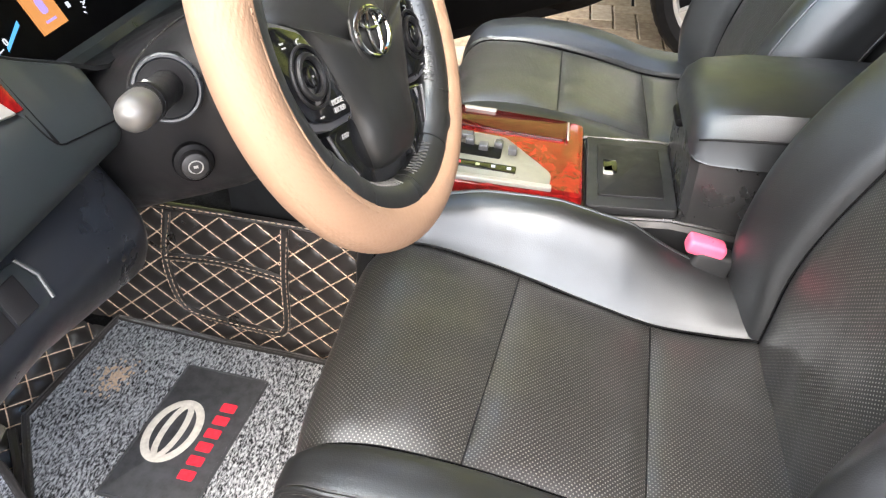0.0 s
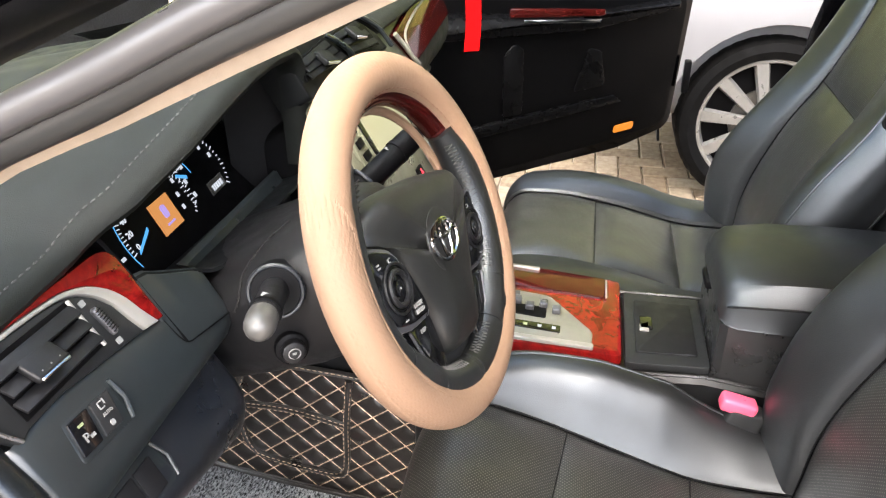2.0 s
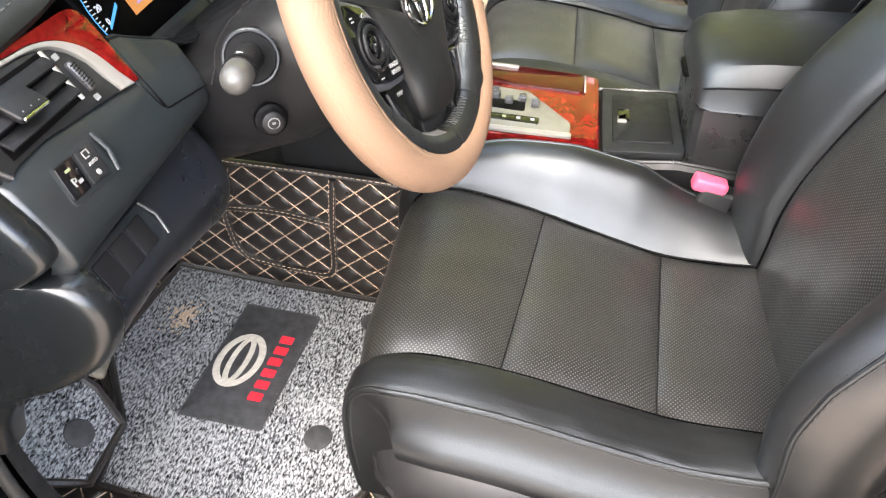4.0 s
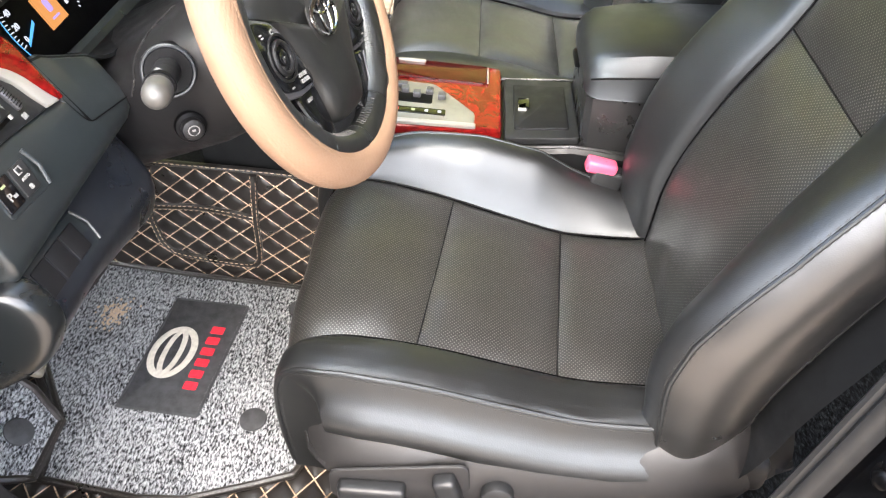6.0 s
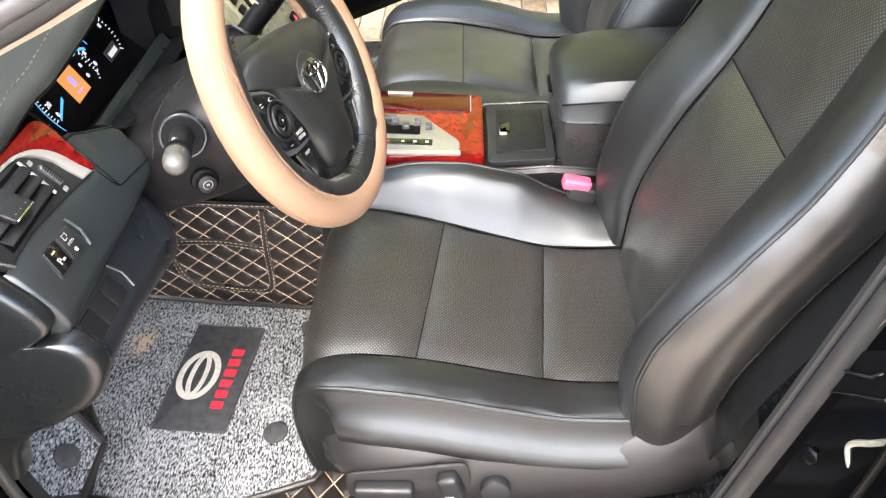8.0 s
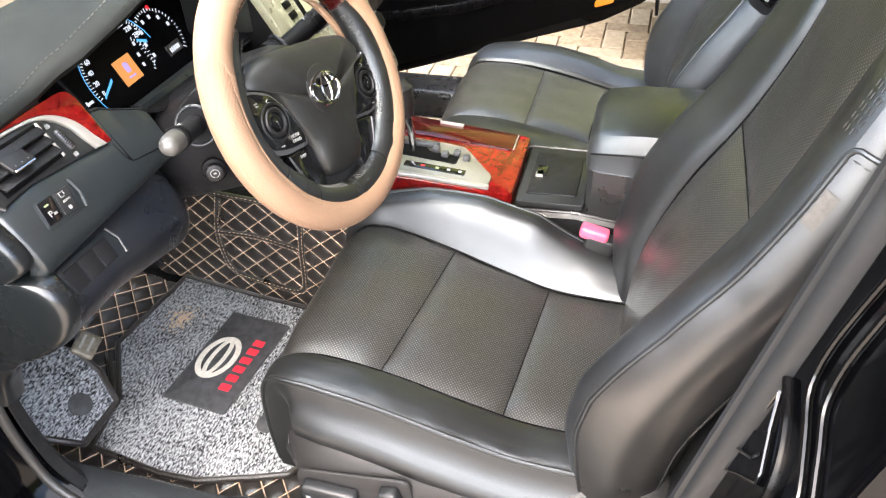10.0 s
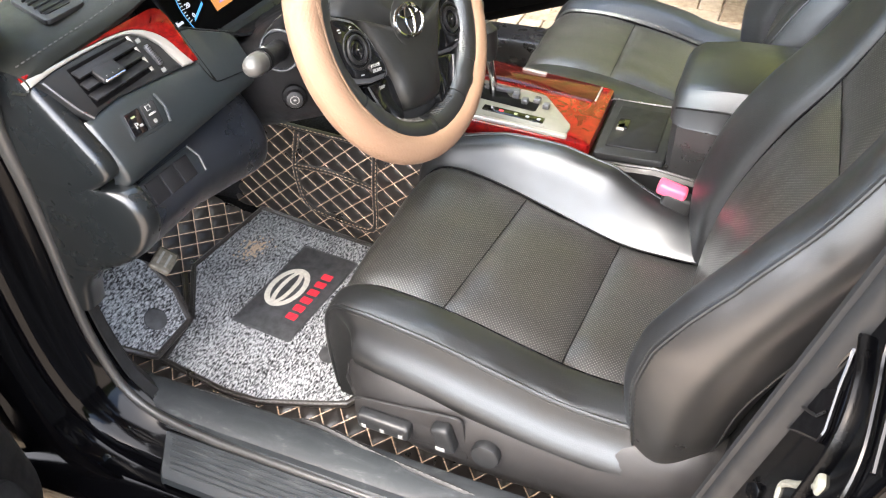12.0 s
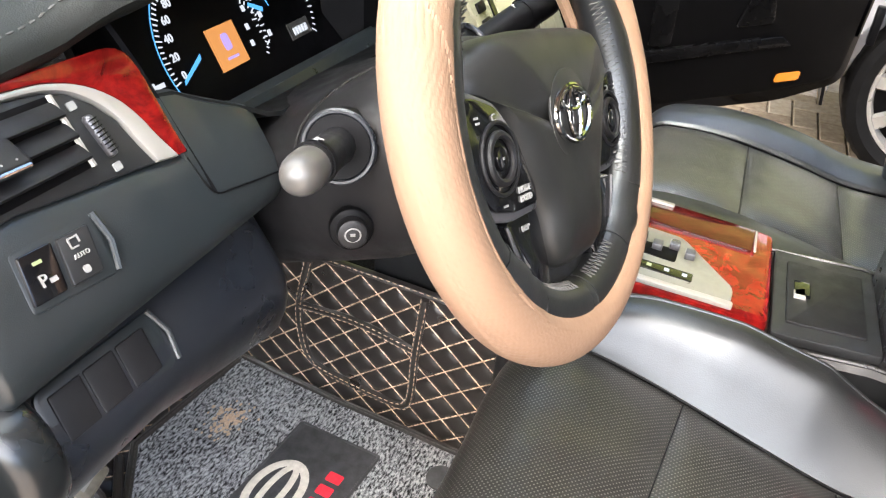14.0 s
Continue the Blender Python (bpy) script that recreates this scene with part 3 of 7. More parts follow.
# ---- driver's door, standing open ----
def driver_door():
    door = thing("car_door", "open black front door with a textured lining", "car door")
    m = frame_of((-0.90, 0.42, 0.62), (0.88, 0.47, 0), (0, 0, 1))
    flip = lambda pts, r: rounded([(-x, y) for x, y in pts], r, 8)
    part("door_skin", slab(flip([(-0.06, -0.36), (0.98, -0.34), (1.05, 0.36), (-0.06, 0.40)], 0.12), 0.05, m @ Matrix.Translation((0, 0, -0.07)), 0.01), PAINT, door, "gloss black painted outer door")
    part("door_lining", slab(flip([(-0.02, -0.30), (0.85, -0.28), (0.95, 0.30), (0.0, 0.36)], 0.10), 0.06, m, 0.02), PLASTIC, door, "grained black plastic door lining")
    part("door_pocket", slab(flip([(0.06, -0.27), (0.62, -0.27), (0.60, -0.10), (0.08, -0.08)], 0.06), 0.035, m @ Matrix.Translation((0, 0, 0.035)), 0.012), PLASTIC, door)
    part("armrest", slab(flip([(0.12, 0.02), (0.70, 0.05), (0.70, 0.12), (0.12, 0.10)], 0.03), 0.06, m @ Matrix.Translation((0, 0, 0.06)), 0.015), LEATHER, door)


driver_door()


# ---- passenger's door, standing open ----
def passenger_door():
    door = thing("car_door", "open black passenger door with wood strip and amber lamp", "car door")
    # along the door from its hinge to its rear edge, then up
    o, d = Vector((0.90, 0.666, 0)), Vector((0.39, -0.92, 0))
    m = frame_of(o, d, (0, 0, 1))
    L = lambda pts, r=0.0: rounded(pts, r, 6) if r else pts
    part("door_skin", slab(L([(0.0, 0.23), (0.45, 0.300), (0.75, 0.350), (1.0, 0.388), (1.17, 0.45), (1.20, 0.90), (1.16, 1.0), (0.0, 1.02)], 0.04), 0.05, m @ Matrix.Translation((0, 0, -0.03)), 0.01), PAINT, door, "black painted door shell")
    part("door_lining", slab(L([(0.02, 0.28), (0.45, 0.338), (0.75, 0.390), (0.95, 0.425), (1.14, 0.47), (1.165, 0.86), (1.10, 0.93), (0.02, 0.96)], 0.05), 0.03, m, 0.012), DOORDULL, door, "black plastic door lining")
    part("lower_rail", slab(L([(0.10, 0.50), (0.50, 0.515), (0.95, 0.585), (0.98, 0.56), (0.52, 0.48), (0.10, 0.465)]), 0.012, m @ Matrix.Translation((0, 0, 0.012)), 0.005), DOORBLACK, door)
    part("grip_well", slab(L([(0.60, 0.54), (0.66, 0.545), (0.66, 0.74), (0.63, 0.76), (0.60, 0.73)], 0.012), 0.008, m @ Matrix.Translation((0, 0, 0.008)), 0.003), DOORBLACK, door)
    part("grip_well", slab(L([(0.82, 0.60), (0.92, 0.615), (0.90, 0.72), (0.86, 0.73)], 0.012), 0.006, m @ Matrix.Translation((0, 0, 0.006)), 0.002), DOORBLACK, door)
    part("armrest", slab(L([(0.25, 0.78), (0.85, 0.79), (1.12, 0.835), (1.12, 0.86), (0.85, 0.835), (0.25, 0.86)], 0.015), 0.05, m @ Matrix.Translation((0, 0, 0.045)), 0.014), DOORBLACK, door)
    part("wood_strip", slab(L([(0.60, 0.842), (0.88, 0.832), (0.88, 0.85), (0.60, 0.868)], 0.006), 0.006, m @ Matrix.Translation((0, 0, 0.054)), 0.002), WOOD_DARK, door, "dark red burl strip")
    part("chrome_strip", slab(L([(0.64, 0.824), (0.86, 0.815), (0.875, 0.826), (0.64, 0.836)], 0.004), 0.008, m @ Matrix.Translation((0, 0, 0.055)), 0.002), CHROME, door, "chrome strip")
    part("courtesy_lamp", slab(rounded([(0.962, 0.456), (1.026, 0.467), (1.029, 0.491), (0.965, 0.480)], 0.008, 4), 0.01, m @ Matrix.Translation((0, 0, 0.006)), 0.003), LAMP_GLOW, door, "amber courtesy lamp")
    part("door_latch", box(o + d * 1.19 + Vector((0, 0, 0.62)), (0.03, 0.02, 0.10), 0.004), DARK, door)


passenger_door()


# ---- the white car beside it ----
def white_car():
    car = thing("parked_car", "white car parked alongside on dark tyres", "car")
    cx, cy, cz, R = 1.90, -0.81, 0.29, 0.33
    n = 22
    arch = [(cy + 0.385 * math.cos(a), cz + 0.385 * math.sin(a)) for a in [math.pi * 1.05 * k / n - 0.08 for k in range(n + 1)]]
    front = [(cy + 0.40, 0.45), (-0.05, 0.50), (0.08, 0.54), (0.12, 0.66), (0.02, 0.78), (-0.40, 0.92), (-1.5, 1.0)]
    rear = [(-3.6, 1.0), (-4.2, 0.92), (-4.2, 0.28), (cy - 0.42, 0.24)]
    outline = [(-y, z) for y, z in front + rear] + [(-y, z) for y, z in arch[::-1]]
    m = frame_of((cx - 0.06, 0, 0), (0, -1, 0), (0, 0, 1))
    bm = slab(outline, 0.022, m, 0.008)
    part("body_side", bm, WHITE_PAINT, car, "white painted wing and doors")
    rings = []
    for z, dx in ((0.97, 0.0), (1.02, 0.05), (1.22, 0.22), (1.40, 0.34), (1.44, 0.45)):
        k = (z - 0.97) / 0.47
        rings.append([(cx - 0.03 + dx, y, z) for y in np.linspace(-1.5 - 0.9 * k, -3.7 + 0.5 * k, 10)])
    part("cabin_side", thick(skin(rings), 0.01), GLOSS, car, "dark glazed cabin side")
    part("roof", box((cx + 1.0, -2.8, 1.46), (1.2, 1.4, 0.05), 0.02, 3), WHITE_PAINT, car)
    part("body_far", box((cx + 0.9, -2.1, 0.62), (1.7, 4.0, 0.70), 0.1, 3), WHITE_PAINT, car)
    liner = [[(cx + x, cy + 0.40 * math.cos(a), cz + 0.40 * math.sin(a)) for a in np.linspace(-0.2, math.pi + 0.2, 24)] for x in (-0.03, 0.22)]
    part("arch_liner", thick(skin(liner), 0.01), DARK, car, "black wheel arch liner")
    wheel = part("tyre", tyre_mesh(cx, cy, cz, R), TYRE, car, "dusty black tyre")
    part("rim", rim_mesh(cx, cy, cz, R), ALLOY, wheel, "silver alloy rim")
    part("brake_disc", disc((cx + 0.036, cy, cz), (1, 0, 0), 0.13, 0.012, 32), DARKSTEEL, wheel)
    part("wheel_barrel", disc((cx + 0.044, cy, cz), (1, 0, 0), R - 0.095, 0.008, 40), DARK, wheel)
    part("hub_cap", disc((cx - 0.015, cy, cz), (1, 0, 0), 0.032, 0.02, 20, 0.004), ALLOY, wheel)


def tyre_mesh(cx, cy, cz, R):
    prof = [(0.02, R - 0.085), (-0.018, R - 0.075), (-0.03, R - 0.045), (-0.022, R - 0.016), (-0.004, R - 0.002), (0.02, R), (0.17, R), (0.20, R - 0.02), (0.20, R - 0.085)]
    rings = []
    n = 128
    for i in range(n):
        a = 2 * math.pi * i / n
        cut = 0.0025 if i % 3 == 0 else 0.0
        rings.append([(cx + x, cy + (r - (cut if k in (4, 5) else 0)) * math.cos(a), cz + (r - (cut if k in (4, 5) else 0)) * math.sin(a)) for k, (x, r) in enumerate(prof)])
    rings.append(rings[0])
    bm = skin(rings)
    bmesh.ops.remove_doubles(bm, verts=bm.verts, dist=1e-6)
    return bm


def rim_mesh(cx, cy, cz, R):
    ro = R - 0.078
    bms = []
    ring = [(-0.004, ro + 0.006), (-0.012, ro), (-0.010, ro - 0.012), (0.01, ro - 0.02), (0.10, ro - 0.03)]
    rings = [[(cx + x, cy + r * math.cos(a), cz + r * math.sin(a)) for x, r in ring] for a in [2 * math.pi * i / 64 for i in range(65)]]
    bms.append(skin(rings))
    for k in range(10):
        a = 2 * math.pi * k / 10 + 0.1
        w0, w1 = 0.018, 0.030
        m = Matrix.Translation((cx, cy, cz)) @ Matrix.Rotation(a, 4, "X")
        pts = [(0.03, w0), (ro - 0.01, w1)]
        rings = []
        for r, w in pts:
            rings.append([m @ Vector((dx, r, dw)) for dx, dw in ((0.012, -w), (-0.006, -w * 0.7), (-0.006, w * 0.7), (0.012, w), (0.03, w * 0.6), (0.03, -w * 0.6))])
        bms.append(skin(rings, True, True))
    bms.append(disc((cx + 0.01, cy, cz), (1, 0, 0), 0.055, 0.035, 24, 0.006))
    return joined(bms)


white_car()


# ---- seats ----
SEAT = [(-0.47, 0.524), (-0.40, 0.524), (-0.32, 0.530), (-0.235, 0.552), (-0.15, 0.577), (-0.08, 0.592), (-0.02, 0.598), (0.02, 0.592), (0.045, 0.572), (0.058, 0.535), (0.060, 0.46), (0.050, 0.38)]
BACK = [(-0.440, 0.47), (-0.447, 0.55), (-0.452, 0.62), (-0.472, 0.70), (-0.511, 0.80), (-0.556, 0.885), (-0.592, 0.97), (-0.618, 1.05), (-0.642, 1.14), (-0.650, 1.19)]


def seat(name, xc, side, label, slide=0.0, rise=1.0, wall=1.0):
    """A front seat. side: +1 where its inner edge lies towards greater x."""
    CUSHION = SEAT if side > 0 else [(y, z + (0.018 * min(1.0, (-0.02 - y) / 0.2) if y < -0.02 else 0.0)) for y, z in SEAT]
    st = thing(name, label, "car seat", group="front seats")

    def surface(profile, edge, vs, us, lift, skew=None):
        """Rings over the profile; edge(u) gives sideways place and height along the normal."""
        fine = catmull(profile, 240)
        d = [0.0]
        for a, b in zip(fine, fine[1:]):
            d.append(d[-1] + math.hypot(b[0] - a[0], b[1] - a[1]))
        rings, uvs = [], []
        for v in vs:
            y = float(np.interp(v, np.linspace(0, 1, 240), [p[0] for p in fine]))
            z = float(np.interp(v, np.linspace(0, 1, 240), [p[1] for p in fine]))
            k = min(238, max(1, int(v * 239)))
            ty, tz = fine[k + 1][0] - fine[k - 1][0], fine[k + 1][1] - fine[k - 1][1]
            n = math.hypot(ty, tz)
            ny, nz = -tz / n, ty / n
            if lift < 0:
                ny, nz = -ny, -nz
            ring, uv = [], []
            for u in us:
                w, h = edge(u, v, y, z)
                vv, yy, zz = v, y, z
                if skew:
                    vv = skew(u, v)
                    yy = float(np.interp(vv, np.linspace(0, 1, 240), [p[0] for p in fine]))
                    zz = float(np.interp(vv, np.linspace(0, 1, 240), [p[1] for p in fine]))
                ring.append((xc + side * w, yy + slide + ny * h, zz + nz * h))
                uv.append((w, vv * d[-1]))
            rings.append(ring)
            uvs.append(uv)
        return rings, uvs

    def v_of(profile, y=None, z=None):
        fine = catmull(profile, 240)
        if y is not None:
            return float(np.interp(y, [p[0] for p in fine[:180]], np.linspace(0, 179 / 239, 180)))
        return float(np.interp(z, [p[1] for p in fine], np.linspace(0, 1, 240)))

    def pillow(u, a, b, depth=0.007):
        t = (u - a) / (b - a)
        return depth * (1 - abs(2 * t - 1) ** 5)

    # cushion: three perforated panels between two bolsters
    v1, v2 = v_of(CUSHION, -0.318), v_of(CUSHION, -0.150)
    slant = (lambda u, v: v + 0.024 * (1 - u) * math.sin(math.pi * min(1.0, v / 0.9))) if side > 0 else None
    taper = lambda y: interp(y, [(-0.2, 1.0), (-0.06, 0.97), (0.0, 0.90), (0.035, 0.74), (0.055, 0.60), (0.07, 0.52)])
    half = lambda v: 0.145 + 0.02 * max(0.0, (v - 0.62) / 0.38)
    half_in = (lambda v: interp(v, [(0, 0.145), (v1, 0.146), (v2, 0.160), (0.5 * (v2 + 0.80), 0.176), (0.80, 0.180), (1.0, 0.178)])) if side > 0 else half
    for nm, a, b in (("rear_panel", 0.0, v1), ("middle_panel", v1, v2), ("front_panel", v2, 1.0)):
        def flat(u, v, y, z):
            q = 1 - abs(u) ** 6
            return u * (half_in(v) if u > 0 else half(v)), 0.011 * q * (1 - abs(2 * (v - a) / (b - a) - 1) ** 6) - 0.008 + 0.0022 * noise.noise((u * 3, v * 9, 4.1 + xc))
        r, uv = surface(CUSHION, flat, np.linspace(a, b, 26), np.linspace(-1, 1, 29), 1, slant)
        part(nm, skin(r, uv=uv), PERF, st, "perforated black leather panel")
    for v in (v1, v2):
        r, uv = surface(CUSHION, lambda u, v, y, z: (u * (half_in(v) if u > 0 else half(v)), -0.0072), [v], np.linspace(-0.98, 0.98, 24), 1, slant)
        part("panel_seam", tube(r[0], 0.0012, 6), SHROUD, st, "sunken cross seam")
    for k in (-1, 1):
        r, uv = surface(CUSHION, lambda u, v, y, z: (half_in(v) if k > 0 else -half(v), -0.0050), np.linspace(0.0, 0.9, 50), [0], 1)
        part("panel_seam", tube([q[0] for q in r], 0.0014, 6), DARK, st, "sunken side seam")
    hb = [(-0.47, 0.026), (-0.415, 0.032), (-0.33, 0.059), (-0.26, 0.080), (-0.17, 0.078), (-0.08, 0.058), (-0.02, 0.034), (0.03, 0.022), (0.06, 0.018)]

    def inner(u, v, y, z):
        h = interp(y, hb) * wall
        i0 = half_in(v)
        e = 0.198 - i0
        pts = [(i0, -0.006), (i0 + 0.14 * e, 0.08 * h), (i0 + 0.40 * e, 0.36 * h), (i0 + 0.68 * e, 0.66 * h), (0.198, 0.90 * h), (0.210, 0.985 * h), (0.224, h), (0.242, 0.88 * h), (0.255, 0.5 * h), (0.264, -0.02), (0.268, -0.08), (0.268, -0.14)]
        k = u * (len(pts) - 1)
        i = min(len(pts) - 2, int(k))
        return (pts[i][0] + (pts[i + 1][0] - pts[i][0]) * (k - i), pts[i][1] + (pts[i + 1][1] - pts[i][1]) * (k - i))

    vs = np.linspace(0, 1, 60)
    r, uv = surface(CUSHION, inner, vs, np.linspace(0, 1, 28), 1)
    part("inner_bolster", skin(r), LEATHER, st, "smooth black leather inner bolster")

    if side > 0:
        r, uv = surface(CUSHION, lambda u, v, y, z: (0.227, 0.985 * interp(y, hb) * wall), np.linspace(0.05, 0.95, 70), [0], 1)
        part("piping", tube([q[0] for q in r], 0.0022, 8), LEATHER, st, "raised leather seam")

    def far_side(u, v, y, z):
        h = 0.30 * interp(y, hb)
        e = 0.190 - half(v)
        pts = [(half(v), -0.006), (half(v) + 0.14 * e, 0.08 * h), (half(v) + 0.40 * e, 0.36 * h), (half(v) + 0.68 * e, 0.66 * h), (0.190, 0.90 * h), (0.205, 0.985 * h), (0.222, h), (0.242, 0.86 * h), (0.256, 0.45 * h), (0.262, -0.02), (0.264, -0.10)]
        k = u * (len(pts) - 1)
        i = min(len(pts) - 2, int(k))
        w = pts[i][0] + (pts[i + 1][0] - pts[i][0]) * (k - i)
        return (-half(v) - (w - half(v)) * taper(y), pts[i][1] + (pts[i + 1][1] - pts[i][1]) * (k - i))

    def outer_top(u, v, y, z):
        pts = [(-half(v), -0.006), (-half(v) - 0.006, 0.001 * rise), (-0.164, 0.005 * rise), (-0.190, 0.006 * rise), (-0.207, 0.0045 * rise), (-0.215, 0.002 * rise)]
        k = u * (len(pts) - 1)
        i = min(len(pts) - 2, int(k))
        w = pts[i][0] + (pts[i + 1][0] - pts[i][0]) * (k - i)
        return (-half(v) + (w + half(v)) * taper(y), pts[i][1] + (pts[i + 1][1] - pts[i][1]) * (k - i) + 0.0016 * noise.noise((u * 4, v * 14, 2.0)) + 0.0013 * max(0.0, 0.75 - v) * noise.noise((u * 6 + v * 20, v * 46, 5.0)))

    def outer_side(u, v, y, z):
        pts = [(-0.215, 0.002 * rise), (-0.2170, -0.006), (-0.2200, -0.022), (-0.2280, -0.040), (-0.2400, -0.056), (-0.2450, -0.070), (-0.2420, -0.086), (-0.228, -0.10)]
        k = u * (len(pts) - 1)
        i = min(len(pts) - 2, int(k))
        w = pts[i][0] + (pts[i + 1][0] - pts[i][0]) * (k - i)
        return (-half(v) + (w + half(v)) * taper(y), pts[i][1] + (pts[i + 1][1] - pts[i][1]) * (k - i))

    if side < 0:
        r, uv = surface(CUSHION, far_side, vs, np.linspace(0, 1, 30), 1)
        part("outer_bolster", skin(r), LEATHER, st, "smooth black leather outer bolster")
    else:
        r, uv = surface(CUSHION, outer_top, vs, np.linspace(0, 1, 16), 1)
        part("outer_bolster", skin(r), LEATHER, st, "creased black leather outer bolster")
        r, uv = surface(CUSHION, outer_side, vs, np.linspace(0, 1, 14), 1)
        part("cushion_side", skin(r), LEATHER, st, "black leather cushion side")
    for e in ((-0.2172, -0.0055), (-0.2118, 0.0042)) if side > 0 else ():
        r, uv = surface(CUSHION, lambda u, v, y, z: (-half(v) + (e[0] + half(v)) * taper(y), e[1]), np.linspace(0.02, 0.97, 70), [0], 1)
        stitches([q[0] for q in r], st, THREAD, r=0.00045)
    if side > 0:
        r, uv = surface(CUSHION, lambda u, v, y, z: (-half(v) + (-0.2155 + half(v)) * taper(y), 0.0012 * rise), np.linspace(0.0, 0.98, 70), [0], 1)
        part("piping", tube([q[0] for q in r], 0.0032, 8), LEATHER, st, "raised leather seam")
    # plastic valance round the base
    rings = []
    for y in np.linspace(-0.60, 0.05, 26):
        top = interp(y, [(-0.60, 0.49), (-0.50, 0.535), (-0.44, 0.518), (-0.37, 0.497), (-0.21, 0.508), (-0.05, 0.508), (0.01, 0.498), (0.05, 0.485)])
        bot = interp(y, [(-0.60, 0.42), (-0.50, 0.36), (-0.40, 0.335), (-0.26, 0.336), (-0.10, 0.354), (-0.02, 0.39), (0.03, 0.43), (0.05, 0.46)])
        inn = interp(y, [(-0.60, 0.05), (-0.52, 0.012), (-0.10, 0.0), (-0.03, 0.006), (0.01, 0.022), (0.03, 0.050), (0.05, 0.11)])
        mid = (top + bot) / 2
        rings.append([(xc + side * (x + inn), y + slide, z) for x, z in catmull([(-0.195, top + 0.004), (-0.214, top - 0.001), (-0.229, top - 0.012), (-0.243, top - 0.030), (-0.254, top - 0.056), (-0.258, mid - 0.008), (-0.250, bot + 0.03), (-0.236, bot), (-0.20, bot - 0.004)], 22)])
    part("valance", skin(rings, caps=False), SIDE_GREY, st, "dark grey plastic seat side")
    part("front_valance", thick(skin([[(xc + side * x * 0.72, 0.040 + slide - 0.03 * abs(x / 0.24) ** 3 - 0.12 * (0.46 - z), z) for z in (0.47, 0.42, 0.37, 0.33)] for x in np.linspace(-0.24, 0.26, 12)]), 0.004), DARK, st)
    part("inner_valance", box((xc + side * 0.262, -0.25 + slide, 0.42), (0.02, 0.6, 0.16), 0.008), PLASTIC, st)
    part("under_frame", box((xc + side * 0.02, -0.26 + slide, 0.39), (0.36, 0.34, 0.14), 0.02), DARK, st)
    for rx in (-0.15, 0.18):
        part("seat_rail", box((xc + side * rx, -0.27, 0.292), (0.05, 0.52, 0.04), 0.006), DARK, st)
    if side > 0:
        xs = xc - 0.2560
        part("switch_bay", slab(rounded([(-0.192, 0.385), (-0.008, 0.402), (-0.010, 0.462), (-0.185, 0.485)], 0.015), 0.004, Matrix.Translation((xs + 0.001, slide, 0)) @ frame_of((0, 0, 0), (0, -1, 0), (0, 0, 1)) @ Matrix.Diagonal((-1, 1, 1, 1)), 0.002), SIDE_GREY, st)
        s1 = part("slide_switch", box((xs - 0.008, -0.064 + slide, 0.434), (0.022, 0.086, 0.030), 0.007, 3, Matrix.Rotation(radians(2), 4, "X")), PLASTIC, st, "black power slide switch")
        for dy in (-0.030, 0.0, 0.030):
            part("switch_mark", box((xs - 0.0195, -0.064 + slide + dy, 0.429), (0.001, 0.007, 0.008), 0.0004), WHITE_MARK, s1)
        s2 = part("recline_switch", box((xs - 0.008, -0.160 + slide, 0.446), (0.022, 0.030, 0.052), 0.007, 3, Matrix.Rotation(radians(-14), 4, "X")), PLASTIC, st, "black power recline switch")
        part("switch_mark", box((xs - 0.0195, -0.157 + slide, 0.431), (0.001, 0.014, 0.008), 0.0004), WHITE_MARK, s2)
        part("lumbar_switch", disc((xs - 0.004, -0.222 + slide, 0.431), (-1, 0, 0.1), 0.0215, 0.018, 28, 0.004), PLASTIC, st, "round black lumbar switch")

    # backrest
    zs = v_of(BACK, z=0.885)
    bhalf = lambda v: interp(v, [(0, 0.145), (0.25, 0.14), (0.55, 0.125), (0.75, 0.12), (1, 0.13)])
    for nm, a, b in (("lower_back_panel", 0.0, zs), ("upper_back_panel", zs, 1.0)):
        def flat(u, v, y, z):
            q = 1 - abs(u) ** 6
            return u * bhalf(v), 0.010 * q * (1 - abs(2 * (v - a) / (b - a) - 1) ** 8) - 0.006 + 0.002 * noise.noise((u * 3, v * 9, 9.1 + xc))
        r, uv = surface(BACK, flat, np.linspace(a, b, 30), np.linspace(-1, 1, 27), -1)
        part(nm, skin(r, uv=uv), PERF, st, "perforated black leather back panel")
    r, uv = surface(BACK, lambda u, v, y, z: (u * bhalf(v), -0.0052), [zs], np.linspace(-0.98, 0.98, 20), -1)
    part("panel_seam", tube(r[0], 0.0012, 6), SHROUD, st, "sunken cross seam")
    for k in (-1, 1):
        r, uv = surface(BACK, lambda u, v, y, z: (k * bhalf(v), -0.0045), np.linspace(0.0, 1.0, 50), [0], -1)
        part("panel_seam", tube([q[0] for q in r], 0.0014, 6), DARK, st, "sunken side seam")
    bb = [(0.47, 0.040), (0.55, 0.054), (0.62, 0.066), (0.68, 0.067), (0.74, 0.055), (0.80, 0.040), (0.9, 0.028), (1.0, 0.022), (1.1, 0.015), (1.19, 0.0)]
    wid = lambda z: interp(z, [(0.47, 0.235), (0.55, 0.255), (0.7, 0.265), (0.9, 0.262), (1.0, 0.252), (1.08, 0.235), (1.15, 0.20), (1.19, 0.17)])
    deep = lambda z: interp(z, [(0.47, 0.075), (0.6, 0.092), (0.8, 0.102), (1.0, 0.100), (1.19, 0.07)])

